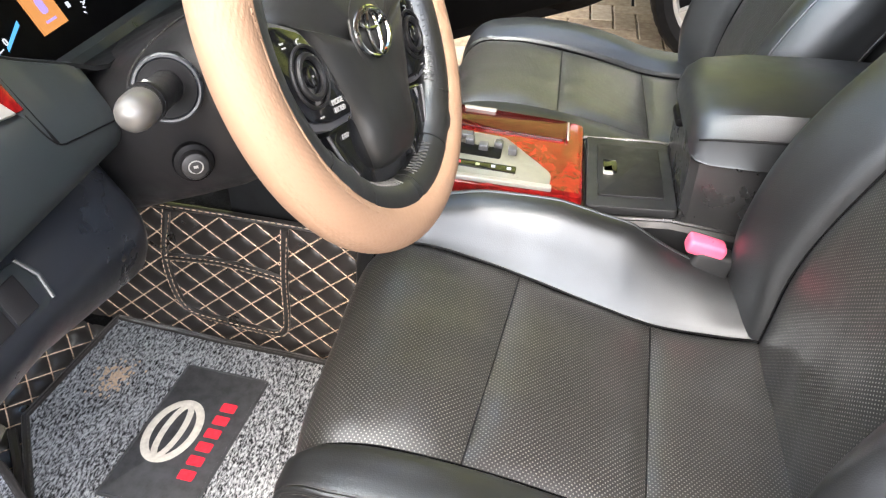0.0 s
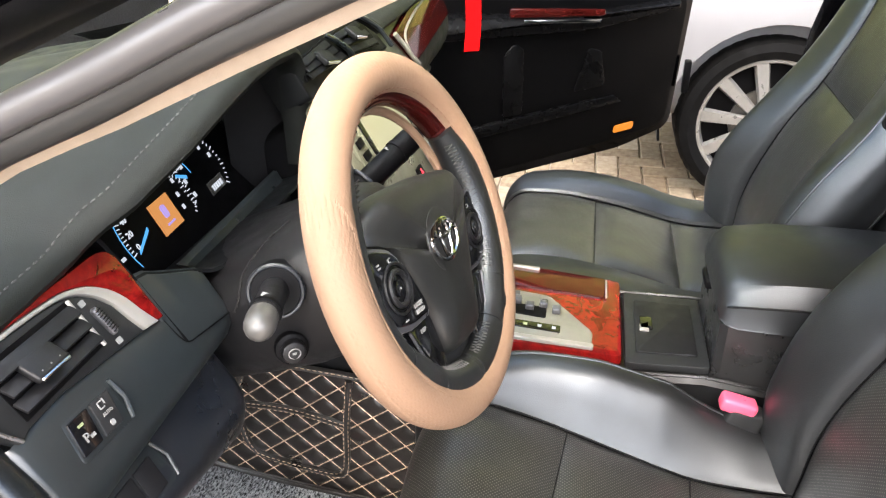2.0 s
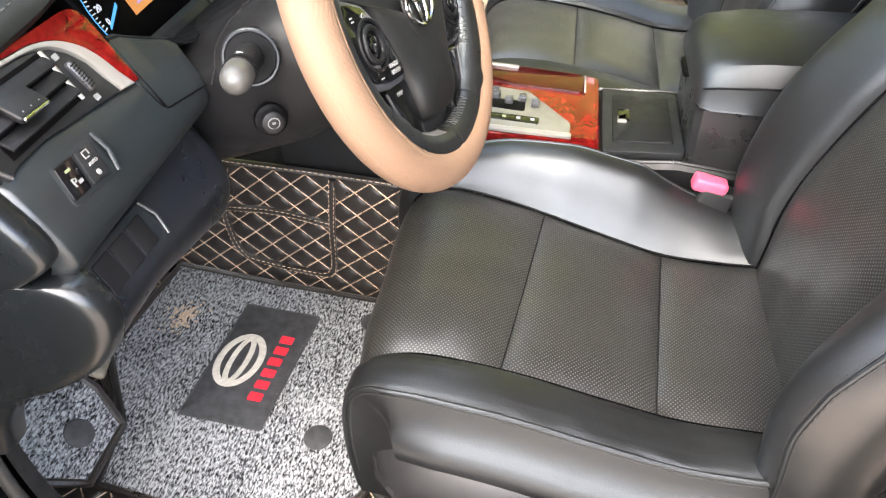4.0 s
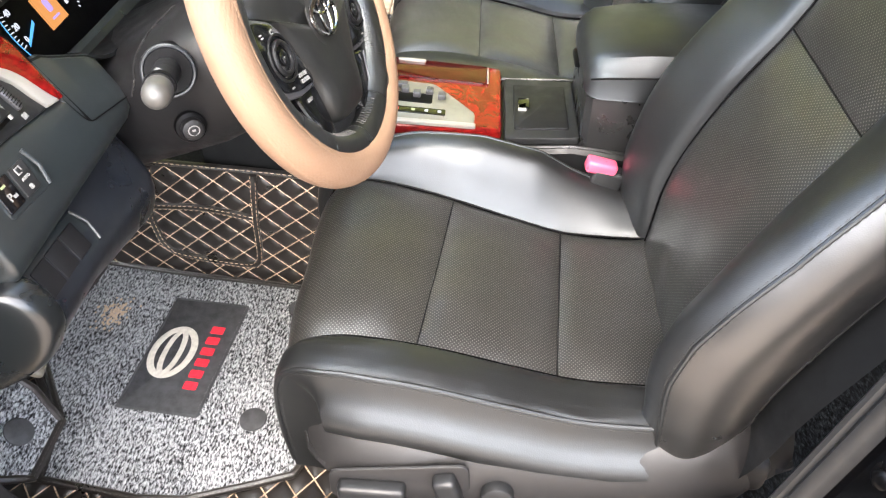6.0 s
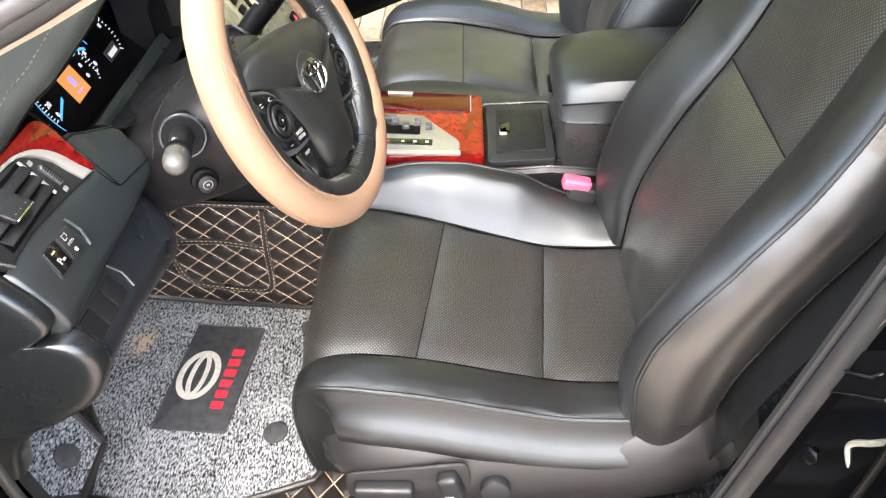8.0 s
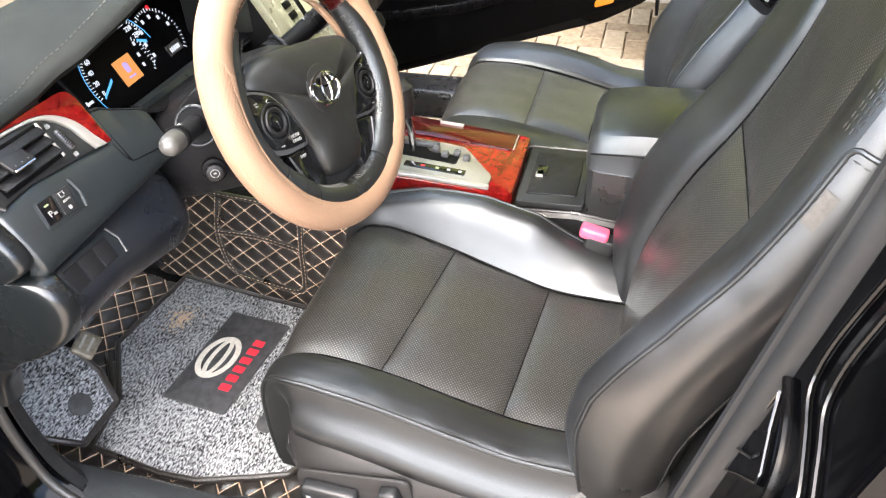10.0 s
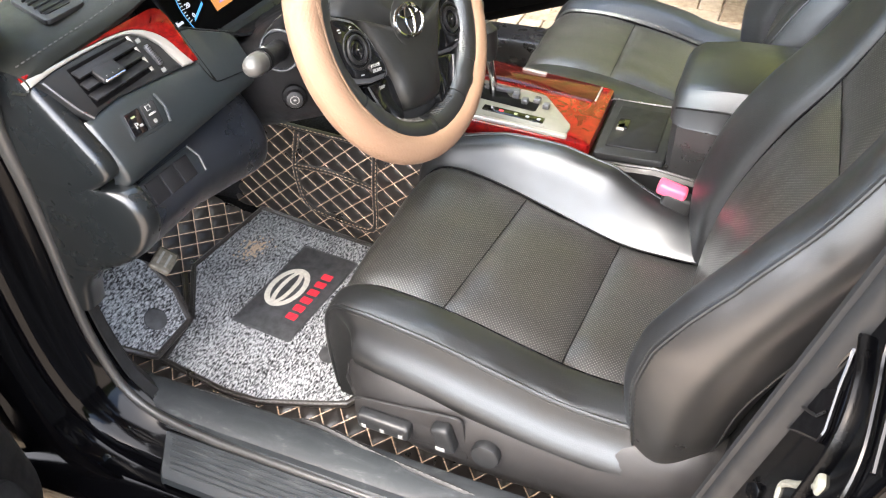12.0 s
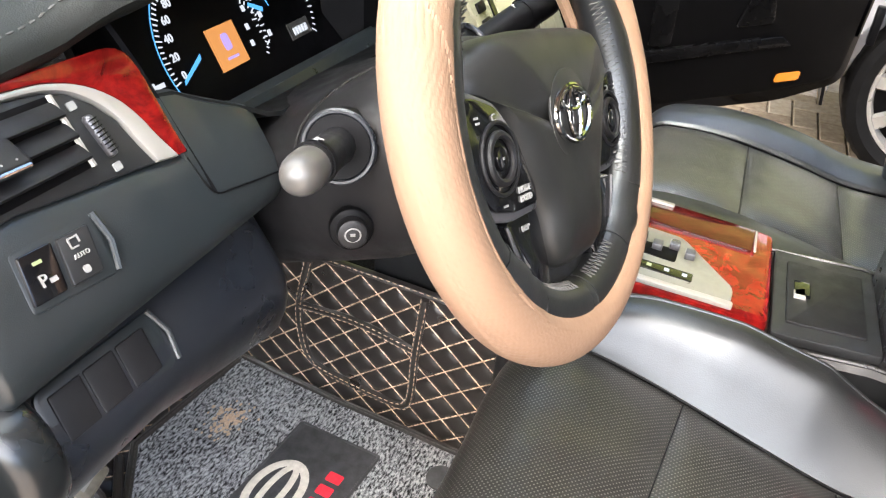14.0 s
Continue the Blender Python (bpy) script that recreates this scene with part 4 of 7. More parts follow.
    def flank(xs, h, dp):
        d = h + 0.45 * dp
        return [(xs + 0.013, h - 0.10 * d), (xs + 0.026, h - 0.32 * d), (xs + 0.033, h - 0.58 * d), (xs + 0.031, h - 0.84 * d), (xs + 0.022, h - 1.08 * d), (xs + 0.006, -0.80 * dp), (xs - 0.024, -dp)]

    def wing(sgn, lo, hi):
        def edge(u, v, y, z):
            h, w, i0, dp = interp(z, bb) * (interp(z, [(0.5, 0.6), (0.68, 0.66), (0.80, 1.0)]) if sgn > 0 else 1.0), wid(z) - (0.027 if sgn < 0 else 0.0), bhalf(v), deep(z)
            pts = [(i0, -0.006), (i0 + 0.006, 0.3 * h), (i0 + 0.35 * (w - i0), 0.75 * h), (i0 + 0.62 * (w - i0), h), (i0 + 0.80 * (w - i0), 0.93 * h), *flank(i0 + 0.80 * (w - i0), 0.93 * h, dp)]
            pts = catmull(pts, 55)
            k = (lo + u * (hi - lo)) * (len(pts) - 1)
            i = min(len(pts) - 2, int(k))
            return (sgn * (pts[i][0] + (pts[i + 1][0] - pts[i][0]) * (k - i)), pts[i][1] + (pts[i + 1][1] - pts[i][1]) * (k - i))
        return edge

    vs = np.linspace(0, 1, 56)
    r, uv = surface(BACK, wing(1, 0, 1), vs, np.linspace(0, 1, 34), -1)
    part("inner_back_bolster", skin(r), LEATHER, st, "smooth black leather back bolster")
    r, uv = surface(BACK, wing(-1, 0, 0.44), vs, np.linspace(0, 1, 18), -1)
    part("outer_back_bolster", skin(r), LEATHER, st, "smooth black leather back bolster")
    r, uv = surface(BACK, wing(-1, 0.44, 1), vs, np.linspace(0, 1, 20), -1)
    part("back_side", skin(r), LEATHER_LIT, st, "black leather backrest side, brightened in its colour")
    vz = v_of(BACK, z=1.047)
    for q in (0.425, 0.455):
        r, uv = surface(BACK, wing(-1, q, q + 0.001), np.linspace(0.03, vz - 0.01, 74), [0], -1)
        stitches([(p[0][0], p[0][1] + 0.0008, p[0][2] + 0.0004) for p in r], st, THREAD, r=0.0006)
    r, uv = surface(BACK, wing(-1, 0.44, 0.441), np.linspace(0.02, vz - 0.012, 64), [0], -1)
    bend = [surface(BACK, wing(-1, q, q + 0.001), [vz + dv], [0], -1)[0][0][0] for q, dv in [(0.452, -0.004)] + [(q, 0.0) for q in np.linspace(0.475, 0.80, 18)]]
    part("piping", tube([q[0] for q in r] + bend, 0.0030, 8), LEATHER, st, "raised leather seam")
    r, uv = surface(BACK, wing(-1, 0.87, 0.871), np.linspace(0.02, 0.97, 70), [0], -1)
    part("piping", tube([q[0] for q in r], 0.0018, 8), TRIM_GREY, st, "thin grey rear piping")
    if side < 0:
        for q, rad, mat, lab in ((0.44, 0.0026, LEATHER, "raised leather seam"), (0.87, 0.0020, TRIM_GREY, "thin grey rear piping")):
            r, uv = surface(BACK, wing(1, q, q + 0.001), np.linspace(0.02, 0.97, 70), [0], -1)
            part("piping", tube([p[0] for p in r], rad, 8), mat, st, lab)
    # seams of the shoulder piece
    run = [surface(BACK, wing(-1, q, q + 0.001), [vz - 0.013], [0], -1)[0][0][0] for q in np.linspace(0.47, 0.80, 24)]
    stitches([(p[0] - side * 0.0008, p[1] + 0.0006, p[2] + 0.0004) for p in run], st, THREAD, r=0.0007)
    for q in (0.350, 0.370, 0.395, 0.415):
        run = [surface(BACK, wing(-1, q, q + 0.001), [v], [0], -1)[0][0][0] for v in np.linspace(vz + 0.005, min(0.99, vz + 0.10), 16)]
        stitches([(p[0], p[1] + 0.001, p[2] + 0.0006) for p in run], st, THREAD, r=0.0007)
    if side > 0:
        r, uv = surface(BACK, wing(-1, 0.46, 0.52), np.linspace(0.70, 0.75, 4), np.linspace(0, 1, 4), -1)
        bm = skin([[(p[0] - 0.001, p[1] + 0.001, p[2]) for p in q] for q in r])
        part("airbag_tag", bm, Mat("faded cloth tag", (0.055, 0.050, 0.043), 0.7).vary(200, 0.8, 1.2), st, "small faded fabric tag")
    if side < 0:
        sm = frame_of((xc - 0.2625, -0.594, 0.953), (0.08, -0.58, 0.81), (0.0, 0.90, 0.43))
        sp = part("switch_plate", slab(rounded(rect(0.094, 0.050), 0.014), 0.022, sm, 0.003), SHROUD, st, "black seat switch plate")
        for k in (-1, 1):
            b = part("seat_switch", box(sm @ Vector((0.019 * k, 0, 0.001)), (0.026, 0.028, 0.008), 0.003, 2, sm.to_3x3().to_4x4()), GLOSS, sp, "black rocker switch")
            part("switch_mark", joined([slab(rect(0.010, 0.008, 0.002), 0.0006, sm @ Matrix.Translation((0.019 * k - 0.002, 0.002, 0.0056))), slab(rect(0.004, 0.012), 0.0006, sm @ Matrix.Translation((0.019 * k + 0.007, 0, 0.0056)))]), WHITE_MARK, b)
    bm = skin([[(xc + side * u * wid(z), y + slide - deep(z) + 0.004, z - 0.03) for u in np.linspace(-1, 1, 9)] for y, z in catmull(BACK, 16)])
    part("back_shell", bm, PLASTIC, st, "black plastic seat back shell")
    part("hinge_cover", box((xc + side * -0.222, -0.51 + slide, 0.455), (0.03, 0.10, 0.06), 0.014, 3), SIDE_GREY, st)
    part("headrest", box((xc, -0.70 + slide, 1.32), (0.27, 0.11, 0.19), 0.045, 4), LEATHER, st)
    for dx in (-0.06, 0.06):
        part("headrest_rod", tube([(xc + dx, -0.68 + slide, 1.15), (xc + dx, -0.70 + slide, 1.27)], 0.006, 8), CHROME, st)
    # belt buckle on the inner side
    bx = xc + side * (0.228 if side > 0 else 0.252)
    by, bz = (-0.378, 0.578) if side > 0 else (-0.335, 0.560)
    tilt = Matrix.Rotation(radians(14), 4, "X")
    bu = part("belt_buckle", box((bx, by + slide - 0.004, bz - 0.030), (0.030, 0.052, 0.090), 0.007, 3, tilt), PLASTIC, st, "black belt buckle")
    part("release_button", box((bx - 0.001, by + slide, bz + 0.018), (0.026, 0.050, 0.022), 0.006, 3, tilt), PINK, bu, "pink red release button")
    st.location = (0, 0.010, 0.016) if side > 0 else (0.015, -0.02, -0.015)
    return st


seat("driver_seat", -0.40, 1, "black leather driver's seat with perforated centre panels")
seat("passenger_seat", 0.385, -1, "black leather passenger seat with perforated centre panels", rise=1.4, wall=0.2)


# ---- centre console ----
def console():
    co = thing("centre_console", "black centre console with red burl top and leather armrest", "console")
    # side walls
    rings = []
    for y in np.linspace(-0.62, 0.30, 20):
        zt = interp(y, [(-0.62, 0.575), (-0.44, 0.585), (-0.33, 0.602), (-0.20, 0.598), (0.0, 0.606), (0.12, 0.625), (0.30, 0.68)])
        w = interp(y, [(-0.62, 0.105), (-0.3, 0.112), (0.0, 0.122), (0.12, 0.122), (0.3, 0.108)])
        rings.append([(-w + 0.006, y, 0.44), (-w + 0.002, y, zt - 0.06), (-w - 0.004, y, zt - 0.008), (-w + 0.002, y, zt), (-w + 0.012, y, zt - 0.002), (w - 0.012, y, zt - 0.002), (w - 0.002, y, zt), (w + 0.004, y, zt - 0.008), (w - 0.002, y, zt - 0.06), (w - 0.006, y, 0.44)])
    part("console_body", skin(rings, caps=True), PLASTIC, co, "grained black plastic console body")
    line = lambda s: [(s * interp(y, [(-0.62, 0.103), (-0.3, 0.110), (0.0, 0.120), (0.12, 0.120), (0.3, 0.106)]), y, interp(y, [(-0.62, 0.577), (-0.44, 0.587), (-0.33, 0.604), (-0.20, 0.600), (0.0, 0.608), (0.12, 0.627), (0.30, 0.682)])) for y in np.linspace(-0.46, 0.28, 18)]
    for s in (-1, 1):
        part("edge_strip", tube(line(s), 0.0028, 6), TRIM_GREY, co)
    # burl frame, sloping up towards the dashboard
    m = frame_of((0, -0.212, 0.629), (1, 0, 0), (0, 1, 0.075))
    wood = part("burl_panel", slab(rounded([(-0.113, 0.0), (0.105, 0.0), (0.118, 0.32), (-0.123, 0.32)], 0.014), 0.030, m, 0.010), WOOD, co, "glossy red burl panel")
    part("burl_lid", slab(rounded([(0.034, 0.030), (0.096, 0.026), (0.104, 0.262), (0.036, 0.262)], 0.006), 0.004, m @ Matrix.Translation((0, 0, 0.003)), 0.0015), WOOD_DARK, co, "dark glossy burl tray lid")
    part("lid_grip", slab(rect(0.008, 0.05, 0.002), 0.003, m @ Matrix.Translation((0.094, 0.165, 0.006)), 0.001), SILVER, co)
    part("lid_edge", slab(rect(0.056, 0.003), 0.002, m @ Matrix.Translation((0.064, 0.026, 0.004)), 0.0005), SILVER, co)
    gate = part("gate_plate", slab(rounded([(-0.102, 0.048), (-0.068, 0.046), (0.016, 0.118), (0.024, 0.30), (-0.108, 0.30)], 0.010), 0.006, m @ Matrix.Translation((0, 0, 0.004)), 0.002), GATE, co, "champagne shifter gate plate")
    part("gate_rim", slab(rounded([(-0.109, 0.045), (-0.098, 0.045), (-0.104, 0.30), (-0.115, 0.30)], 0.003), 0.006, m @ Matrix.Translation((0, 0, 0.005)), 0.002), SILVER, gate)
    part("display_strip", slab(rect(0.018, 0.118, 0.002), 0.003, m @ Matrix.Translation((-0.076, 0.155, 0.0055)), 0.0008), GLOSS, gate, "black gear display strip")
    for k, mm in enumerate((GREEN_GLOW, WHITE_GLOW, WHITE_GLOW)):
        part("gear_mark", slab(rect(0.006, 0.006), 0.001, m @ Matrix.Translation((-0.076, 0.150 - 0.022 * k, 0.0062))), mm, gate)
    part("warning_mark", slab(rect(0.005, 0.008), 0.001, m @ Matrix.Translation((-0.076, 0.178, 0.0062))), REDMARK, gate)
    # the slot is a black plate on the gate, its shade painted
    part("gate_slot_shade", slab(rounded([(-0.052, 0.12), (-0.022, 0.12), (-0.022, 0.18), (0.004, 0.20), (0.004, 0.26), (-0.048, 0.26)], 0.006), 0.003, m @ Matrix.Translation((0, 0, 0.0055)), 0.0008), DARK, gate)
    for k in range(4):
        part("gate_step", box(m @ Vector((-0.030 + 0.012 * (k % 2), 0.105 + 0.021 * k, 0.009)), (0.015, 0.013, 0.010), 0.002), SATIN, gate)
    part("gate_step", box(m @ Vector((-0.006, 0.20, 0.009)), (0.014, 0.07, 0.008), 0.002), SATIN, gate)
    lever = part("gear_lever", tube([m @ Vector(p) for p in ((-0.022, 0.212, 0.0), (-0.022, 0.218, 0.045), (-0.020, 0.228, 0.075))], [0.0075, 0.0065, 0.009], 12), CHROME, co, "chrome gear lever")
    part("gear_knob", tube([m @ Vector(p) for p in ((-0.020, 0.228, 0.072), (-0.019, 0.234, 0.095), (-0.017, 0.242, 0.125), (-0.016, 0.246, 0.140))], [0.014, 0.021, 0.024, 0.012], 16), HIDE, lever, "black leather gear knob")
    # hatch behind the burl
    part("hatch_surround", slab(rounded([(-0.098, -0.128), (0.088, -0.128), (0.094, -0.004), (-0.104, -0.004)], 0.006), 0.012, frame_of((0, -0.212, 0.613), (1, 0, 0), (0, 1, 0)), 0.003), PLASTIC, co)
    hatch = part("hatch_lid", slab(rounded([(-0.074, -0.112), (0.064, -0.112), (0.066, -0.020), (-0.078, -0.020)], 0.005), 0.006, frame_of((0, -0.212, 0.6165), (1, 0, 0), (0, 1, 0)), 0.002), SHROUD, co, "black hatch lid")
    part("hatch_pull", box((-0.002, -0.250, 0.6175), (0.034, 0.020, 0.004), 0.0015), GLOSS, hatch)
    part("pull_lip", slab([(-0.012, 0), (0.012, 0), (0.004, 0.014), (-0.012, 0.014)], 0.005, frame_of((-0.012, -0.254, 0.6195), (1, 0, 0), (0, 1, 0)), 0.001), SILVER, hatch, "bright pull lip")
    # armrest box: hard lower body, soft padded lid
    rings = []
    for y, w, zt in ((-0.342, 0.090, 0.690), (-0.352, 0.101, 0.690), (-0.40, 0.106, 0.689), (-0.66, 0.106, 0.688)):
        rings.append([(-w, y, 0.585), (-w - 0.001, y, 0.64), (-w, y, zt), (w, y, zt), (w + 0.001, y, 0.64), (w, y, 0.585)])
    part("armrest_box", skin(rings, caps=True), TRIM_GREY, co, "dark grey armrest box")
    rings = []
    for y, w, z0, z1 in ((-0.336, 0.074, 0.702, 0.716), (-0.338, 0.092, 0.696, 0.734), (-0.345, 0.104, 0.693, 0.746), (-0.362, 0.112, 0.692, 0.757), (-0.42, 0.116, 0.692, 0.764), (-0.52, 0.116, 0.692, 0.766), (-0.66, 0.114, 0.692, 0.764)):
        rings.append([(x, y, z) for x, z in ((-w + 0.010, z0), (-w - 0.002, z0 + 0.004), (-w - 0.001, z0 + 0.10 * (z1 - z0)), (-w + 0.002, z0 + 0.56 * (z1 - z0)), (-w + 0.007, z0 + 0.62 * (z1 - z0)), (-w + 0.018, z0 + 0.80 * (z1 - z0)), (-w + 0.026, z0 + 0.94 * (z1 - z0)), (-w + 0.042, z1), (0, z1 + 0.003), (w - 0.026, z1), (w - 0.010, z0 + 0.86 * (z1 - z0)), (w, z0 + 0.62 * (z1 - z0)), (w + 0.002, z0 + 0.3 * (z1 - z0)), (w, z0 + 0.006), (w - 0.010, z0))])
    lid = part("armrest_lid", skin(rings, True, True), LEATHER, co, "padded black leather armrest lid")
    part("lid_seam", tube([(-w + 0.0035, y, z0 + 0.58 * (z1 - z0)) for y, w, z0, z1 in ((-0.345, 0.104, 0.693, 0.746), (-0.362, 0.112, 0.692, 0.757), (-0.42, 0.116, 0.692, 0.764), (-0.52, 0.116, 0.692, 0.766), (-0.66, 0.114, 0.692, 0.764))], 0.0018, 6), DARK, lid)
    part("armrest_catch", box((0.03, -0.337, 0.692), (0.05, 0.012, 0.014), 0.004), DARK, co)


console()


# ---- dashboard ----
FACE = frame_of((0, 0.2445, 0.90), (1, 0, 0), (0, 0.57, 1))
STACK = frame_of((0, 0.17, 0.90), (1, 0, 0), (0, 0.5, 0.87))


def lift(m, z):
    return m @ Matrix.Translation((0, 0, z))


def dash_edge(x):
    y = interp(x, [(-0.75, 0.292), (-0.62, 0.290), (-0.56, 0.285), (-0.53, 0.275), (-0.506, 0.259), (-0.429, 0.238), (-0.365, 0.229), (-0.293, 0.226), (-0.213, 0.229), (-0.142, 0.239), (-0.085, 0.250), (0.0, 0.268), (0.16, 0.268), (0.24, 0.235), (0.5, 0.222), (0.75, 0.225)])
    z = interp(x, [(-0.75, 1.004), (-0.62, 1.008), (-0.566, 1.014), (-0.506, 1.037), (-0.429, 1.062), (-0.365, 1.080), (-0.293, 1.091), (-0.213, 1.090), (-0.142, 1.078), (-0.085, 1.056), (0.05, 1.066), (0.18, 1.055), (0.26, 1.012), (0.5, 1.012), (0.75, 1.0)])
    return y, z


def face_top(x):
    return interp(x, [(-0.722, 0.030), (-0.70, 0.030), (-0.647, 0.033), (-0.571, 0.024), (-0.5135, 0.015), (-0.5085, 0.056), (-0.494, 0.055), (-0.481, 0.047), (-0.421, 0.018), (-0.40, 0.006), (-0.13, 0.0)])


def dashboard():
    da = thing("dashboard", "black dashboard with stitched top and red burl trim", "dashboard")
    xs = np.linspace(-0.738, 0.738, 120)
    rings = []
    for x in xs:
        y, z = dash_edge(float(x))
        end = 0.03 * max(0, (abs(x) - 0.69) / 0.048) ** 2
        rings.append([(x, y + a, z + b - end * (0.3 + a)) for a, b in ((0.034, -0.021), (0.012, -0.020), (0.003, -0.014), (0.0, -0.008), (0.003, -0.001), (0.011, 0.004), (0.022, 0.0065), (0.034, 0.0080), (0.07, 0.010), (0.14, 0.008), (0.25, -0.006), (0.38, -0.03), (0.52, -0.06))])
    left = [r for r in rings if r[0][0] < -0.15]
    right = [r for r in rings if r[0][0] > 0.17]
    x0, last = left[-1][0][0], left[-1]
    # the hood's lip rolls over and down beside the centre vents
    zl = dash_edge(x0)[1]
    for k in range(1, 15):
        a = radians(min(95, 9.5 * k))
        drop = 0.03 * max(0, k - 10)
        left.append([(x0 + (0.048 + z - zl) * math.sin(a), y, zl - 0.048 + (0.048 + z - zl) * math.cos(a) - drop) for x, y, z in last])
    part("upper_pad", skin(left), PAD, da, "soft dark grey stitched dashboard top")
    part("passenger_pad", skin(right), PAD, da, "soft dark grey passenger dashboard top")
    rim_z = lambda x: 0.90 + 0.87 * interp(x, [(-0.2, 0.190), (0.09, 0.190), (0.127, 0.178), (0.18, 0.148), (0.225, 0.108)])
    part("centre_top", thick(skin([[(x, y, rim_z(float(x)) + dz) for y, dz in ((0.252, -0.020), (0.258, -0.004), (0.272, 0.0), (0.33, -0.004), (0.45, -0.02), (0.60, -0.04), (0.78, -0.07))] for x in np.linspace(-0.115, 0.225, 14)]), 0.004), CENTRE, da, "smooth dark centre dashboard top")
    part("hood_cheek", thick(skin([[(-0.152 + 0.080 * k, 0.345 - 0.080 * k, z) for z in (0.80, 0.90, 0.95, 1.00, 1.03 - 0.01 * k)] for k in (0, 0.3, 0.6, 0.85, 1.0)]), 0.004), SHROUD, da, "dark grey cheek of the instrument hood")
    inset = lambda x: interp(x, [(-0.735, 0.012), (-0.58, 0.014), (-0.50, 0.024), (-0.43, 0.029), (-0.12, 0.030)])
    line = [(x, dash_edge(float(x))[0] + inset(float(x)), dash_edge(float(x))[1] + interp(inset(float(x)), [(0.011, 0.0042), (0.022, 0.0068), (0.034, 0.0082)])) for x in np.linspace(-0.735, -0.155, 86)]
    stitches(line, da, STITCH, r=0.0011, dash=0.005, gap=0.0035)
    # small demister vent in the top
    mv = frame_of((-0.606, 0.380, 1.0225), (1, 0, 0.0), (0, 1, -0.02))
    vent = part("demister_vent", slab(rounded([(-0.048, -0.050), (0.014, -0.053), (0.052, 0.042), (-0.006, 0.055)], 0.010), 0.006, mv, 0.003), SHROUD, da, "black demister vent")
    # black plate on the vent paints the shade of its opening
    part("vent_opening_shade", slab(rounded([(-0.034, -0.036), (0.006, -0.038), (0.034, 0.030), (-0.002, 0.038)], 0.005), 0.003, lift(mv, 0.001)), DARK, vent)
    for k in range(4):
        part("vent_bar", box(mv @ Vector((-0.012 + 0.007 * k, -0.026 + 0.017 * k, 0.001)), (0.040, 0.003, 0.004), 0.001, 1), CENTRE, vent)
    # wood and silver round the side vent
    band = lambda upper, lower: catmull(upper, 40) + catmull(lower, 40)[::-1]
    rim = [(-0.736, 0.1075), (-0.720, 0.1067), (-0.699, 0.1062), (-0.648, 0.1036), (-0.597, 0.0991), (-0.5796, 0.0955), (-0.560, 0.0870), (-0.5435, 0.0725), (-0.5345, 0.0570), (-0.5285, 0.0380), (-0.521, 0.0195)]
    part("burl_trim", slab(band([(-0.736, 0.1132), (-0.7168, 0.1118), (-0.672, 0.1095), (-0.617, 0.1075), (-0.5515, 0.1050), (-0.5245, 0.1030), (-0.5135, 0.0955), (-0.5105, 0.0800), (-0.5105, 0.0650), (-0.511, 0.0420), (-0.5105, 0.0185)], [(x, y + 0.0004) for x, y in rim]), 0.012, lift(FACE, 0.004), 0.002), WOOD, da, "glossy red burl trim")
    low = [(-0.736, 0.0985), (-0.7255, 0.0990), (-0.698, 0.1008), (-0.652, 0.0996), (-0.612, 0.0966), (-0.589, 0.0932), (-0.5735, 0.0872), (-0.5605, 0.0760), (-0.5505, 0.0605), (-0.5455, 0.0405), (-0.540, 0.0235)]
    part("silver_trim", slab(band(rim, low), 0.014, lift(FACE, 0.006), 0.002), SILVER, da, "satin silver trim")
    sv = part("side_vent", slab([(x, y - 0.0005) for x, y in low[1:]] + [(-0.571, 0.0275), (-0.617, 0.0335), (-0.647, 0.0380), (-0.685, 0.0378), (-0.6985, 0.0345), (-0.7088, 0.0514), (-0.7186, 0.0840)], 0.012, lift(FACE, 0.003), 0.002), PLASTIC, da, "black side air vent")
    hole = [(-0.686, 0.0945), (-0.588, 0.0900), (-0.587, 0.0412), (-0.685, 0.0430)]
    # no real well: a black plate paints its shade behind the slats
    part("vent_well_shade", slab(hole, 0.002, lift(FACE, 0.0042)), DARK, sv)
    for k in range(3):
        u = 0.20 + 0.29 * k
        l, r = (-0.686, 0.0945 - 0.0515 * u), (-0.588, 0.0900 - 0.0488 * u)
        ang = math.atan2(r[1] - l[1], r[0] - l[0])
        mm = FACE @ Matrix.Translation(((l[0] + r[0]) / 2, (l[1] + r[1]) / 2, 0.0085)) @ Matrix.Rotation(ang, 4, "Z") @ Matrix.Rotation(radians(-35), 4, "X")
        part("vent_slat", box((0, 0, 0), (0.097, 0.013, 0.0030), 0.001, 2, mm), SHROUD, sv)
    loop = [FACE @ Vector((x, y, 0.006)) for x, y in hole]
    part("vent_edge", tube([loop[1], loop[2]], 0.0020, 6), SILVER, sv)
    tab = FACE @ Matrix.Translation((-0.649, 0.0700, 0.014)) @ Matrix.Rotation(radians(-3), 4, "Z") @ Matrix.Rotation(radians(-30), 4, "X")
    tb = part("vent_tab", box((0, 0, 0), (0.036, 0.024, 0.007), 0.0025, 3, tab), SHROUD, sv, "black vent tab with chrome edge")
    part("tab_edge", box((0, 0, 0), (0.032, 0.003, 0.004), 0.0008, 1, tab @ Matrix.Translation((0.0, -0.0122, 0.0012))), CHROME, tb)
    for k in range(3):
        part("tab_dot", disc(tab @ Vector((-0.010 + 0.010 * k, -0.007, 0.0036)), tab.to_3x3() @ Vector((0, 0, 1)), 0.0007, 0.0006, 8), WHITE_MARK, tb)
    wl = FACE @ Matrix.Translation((-0.5700, 0.0555, 0.004)) @ Matrix.Rotation(radians(-84), 4, "Z")
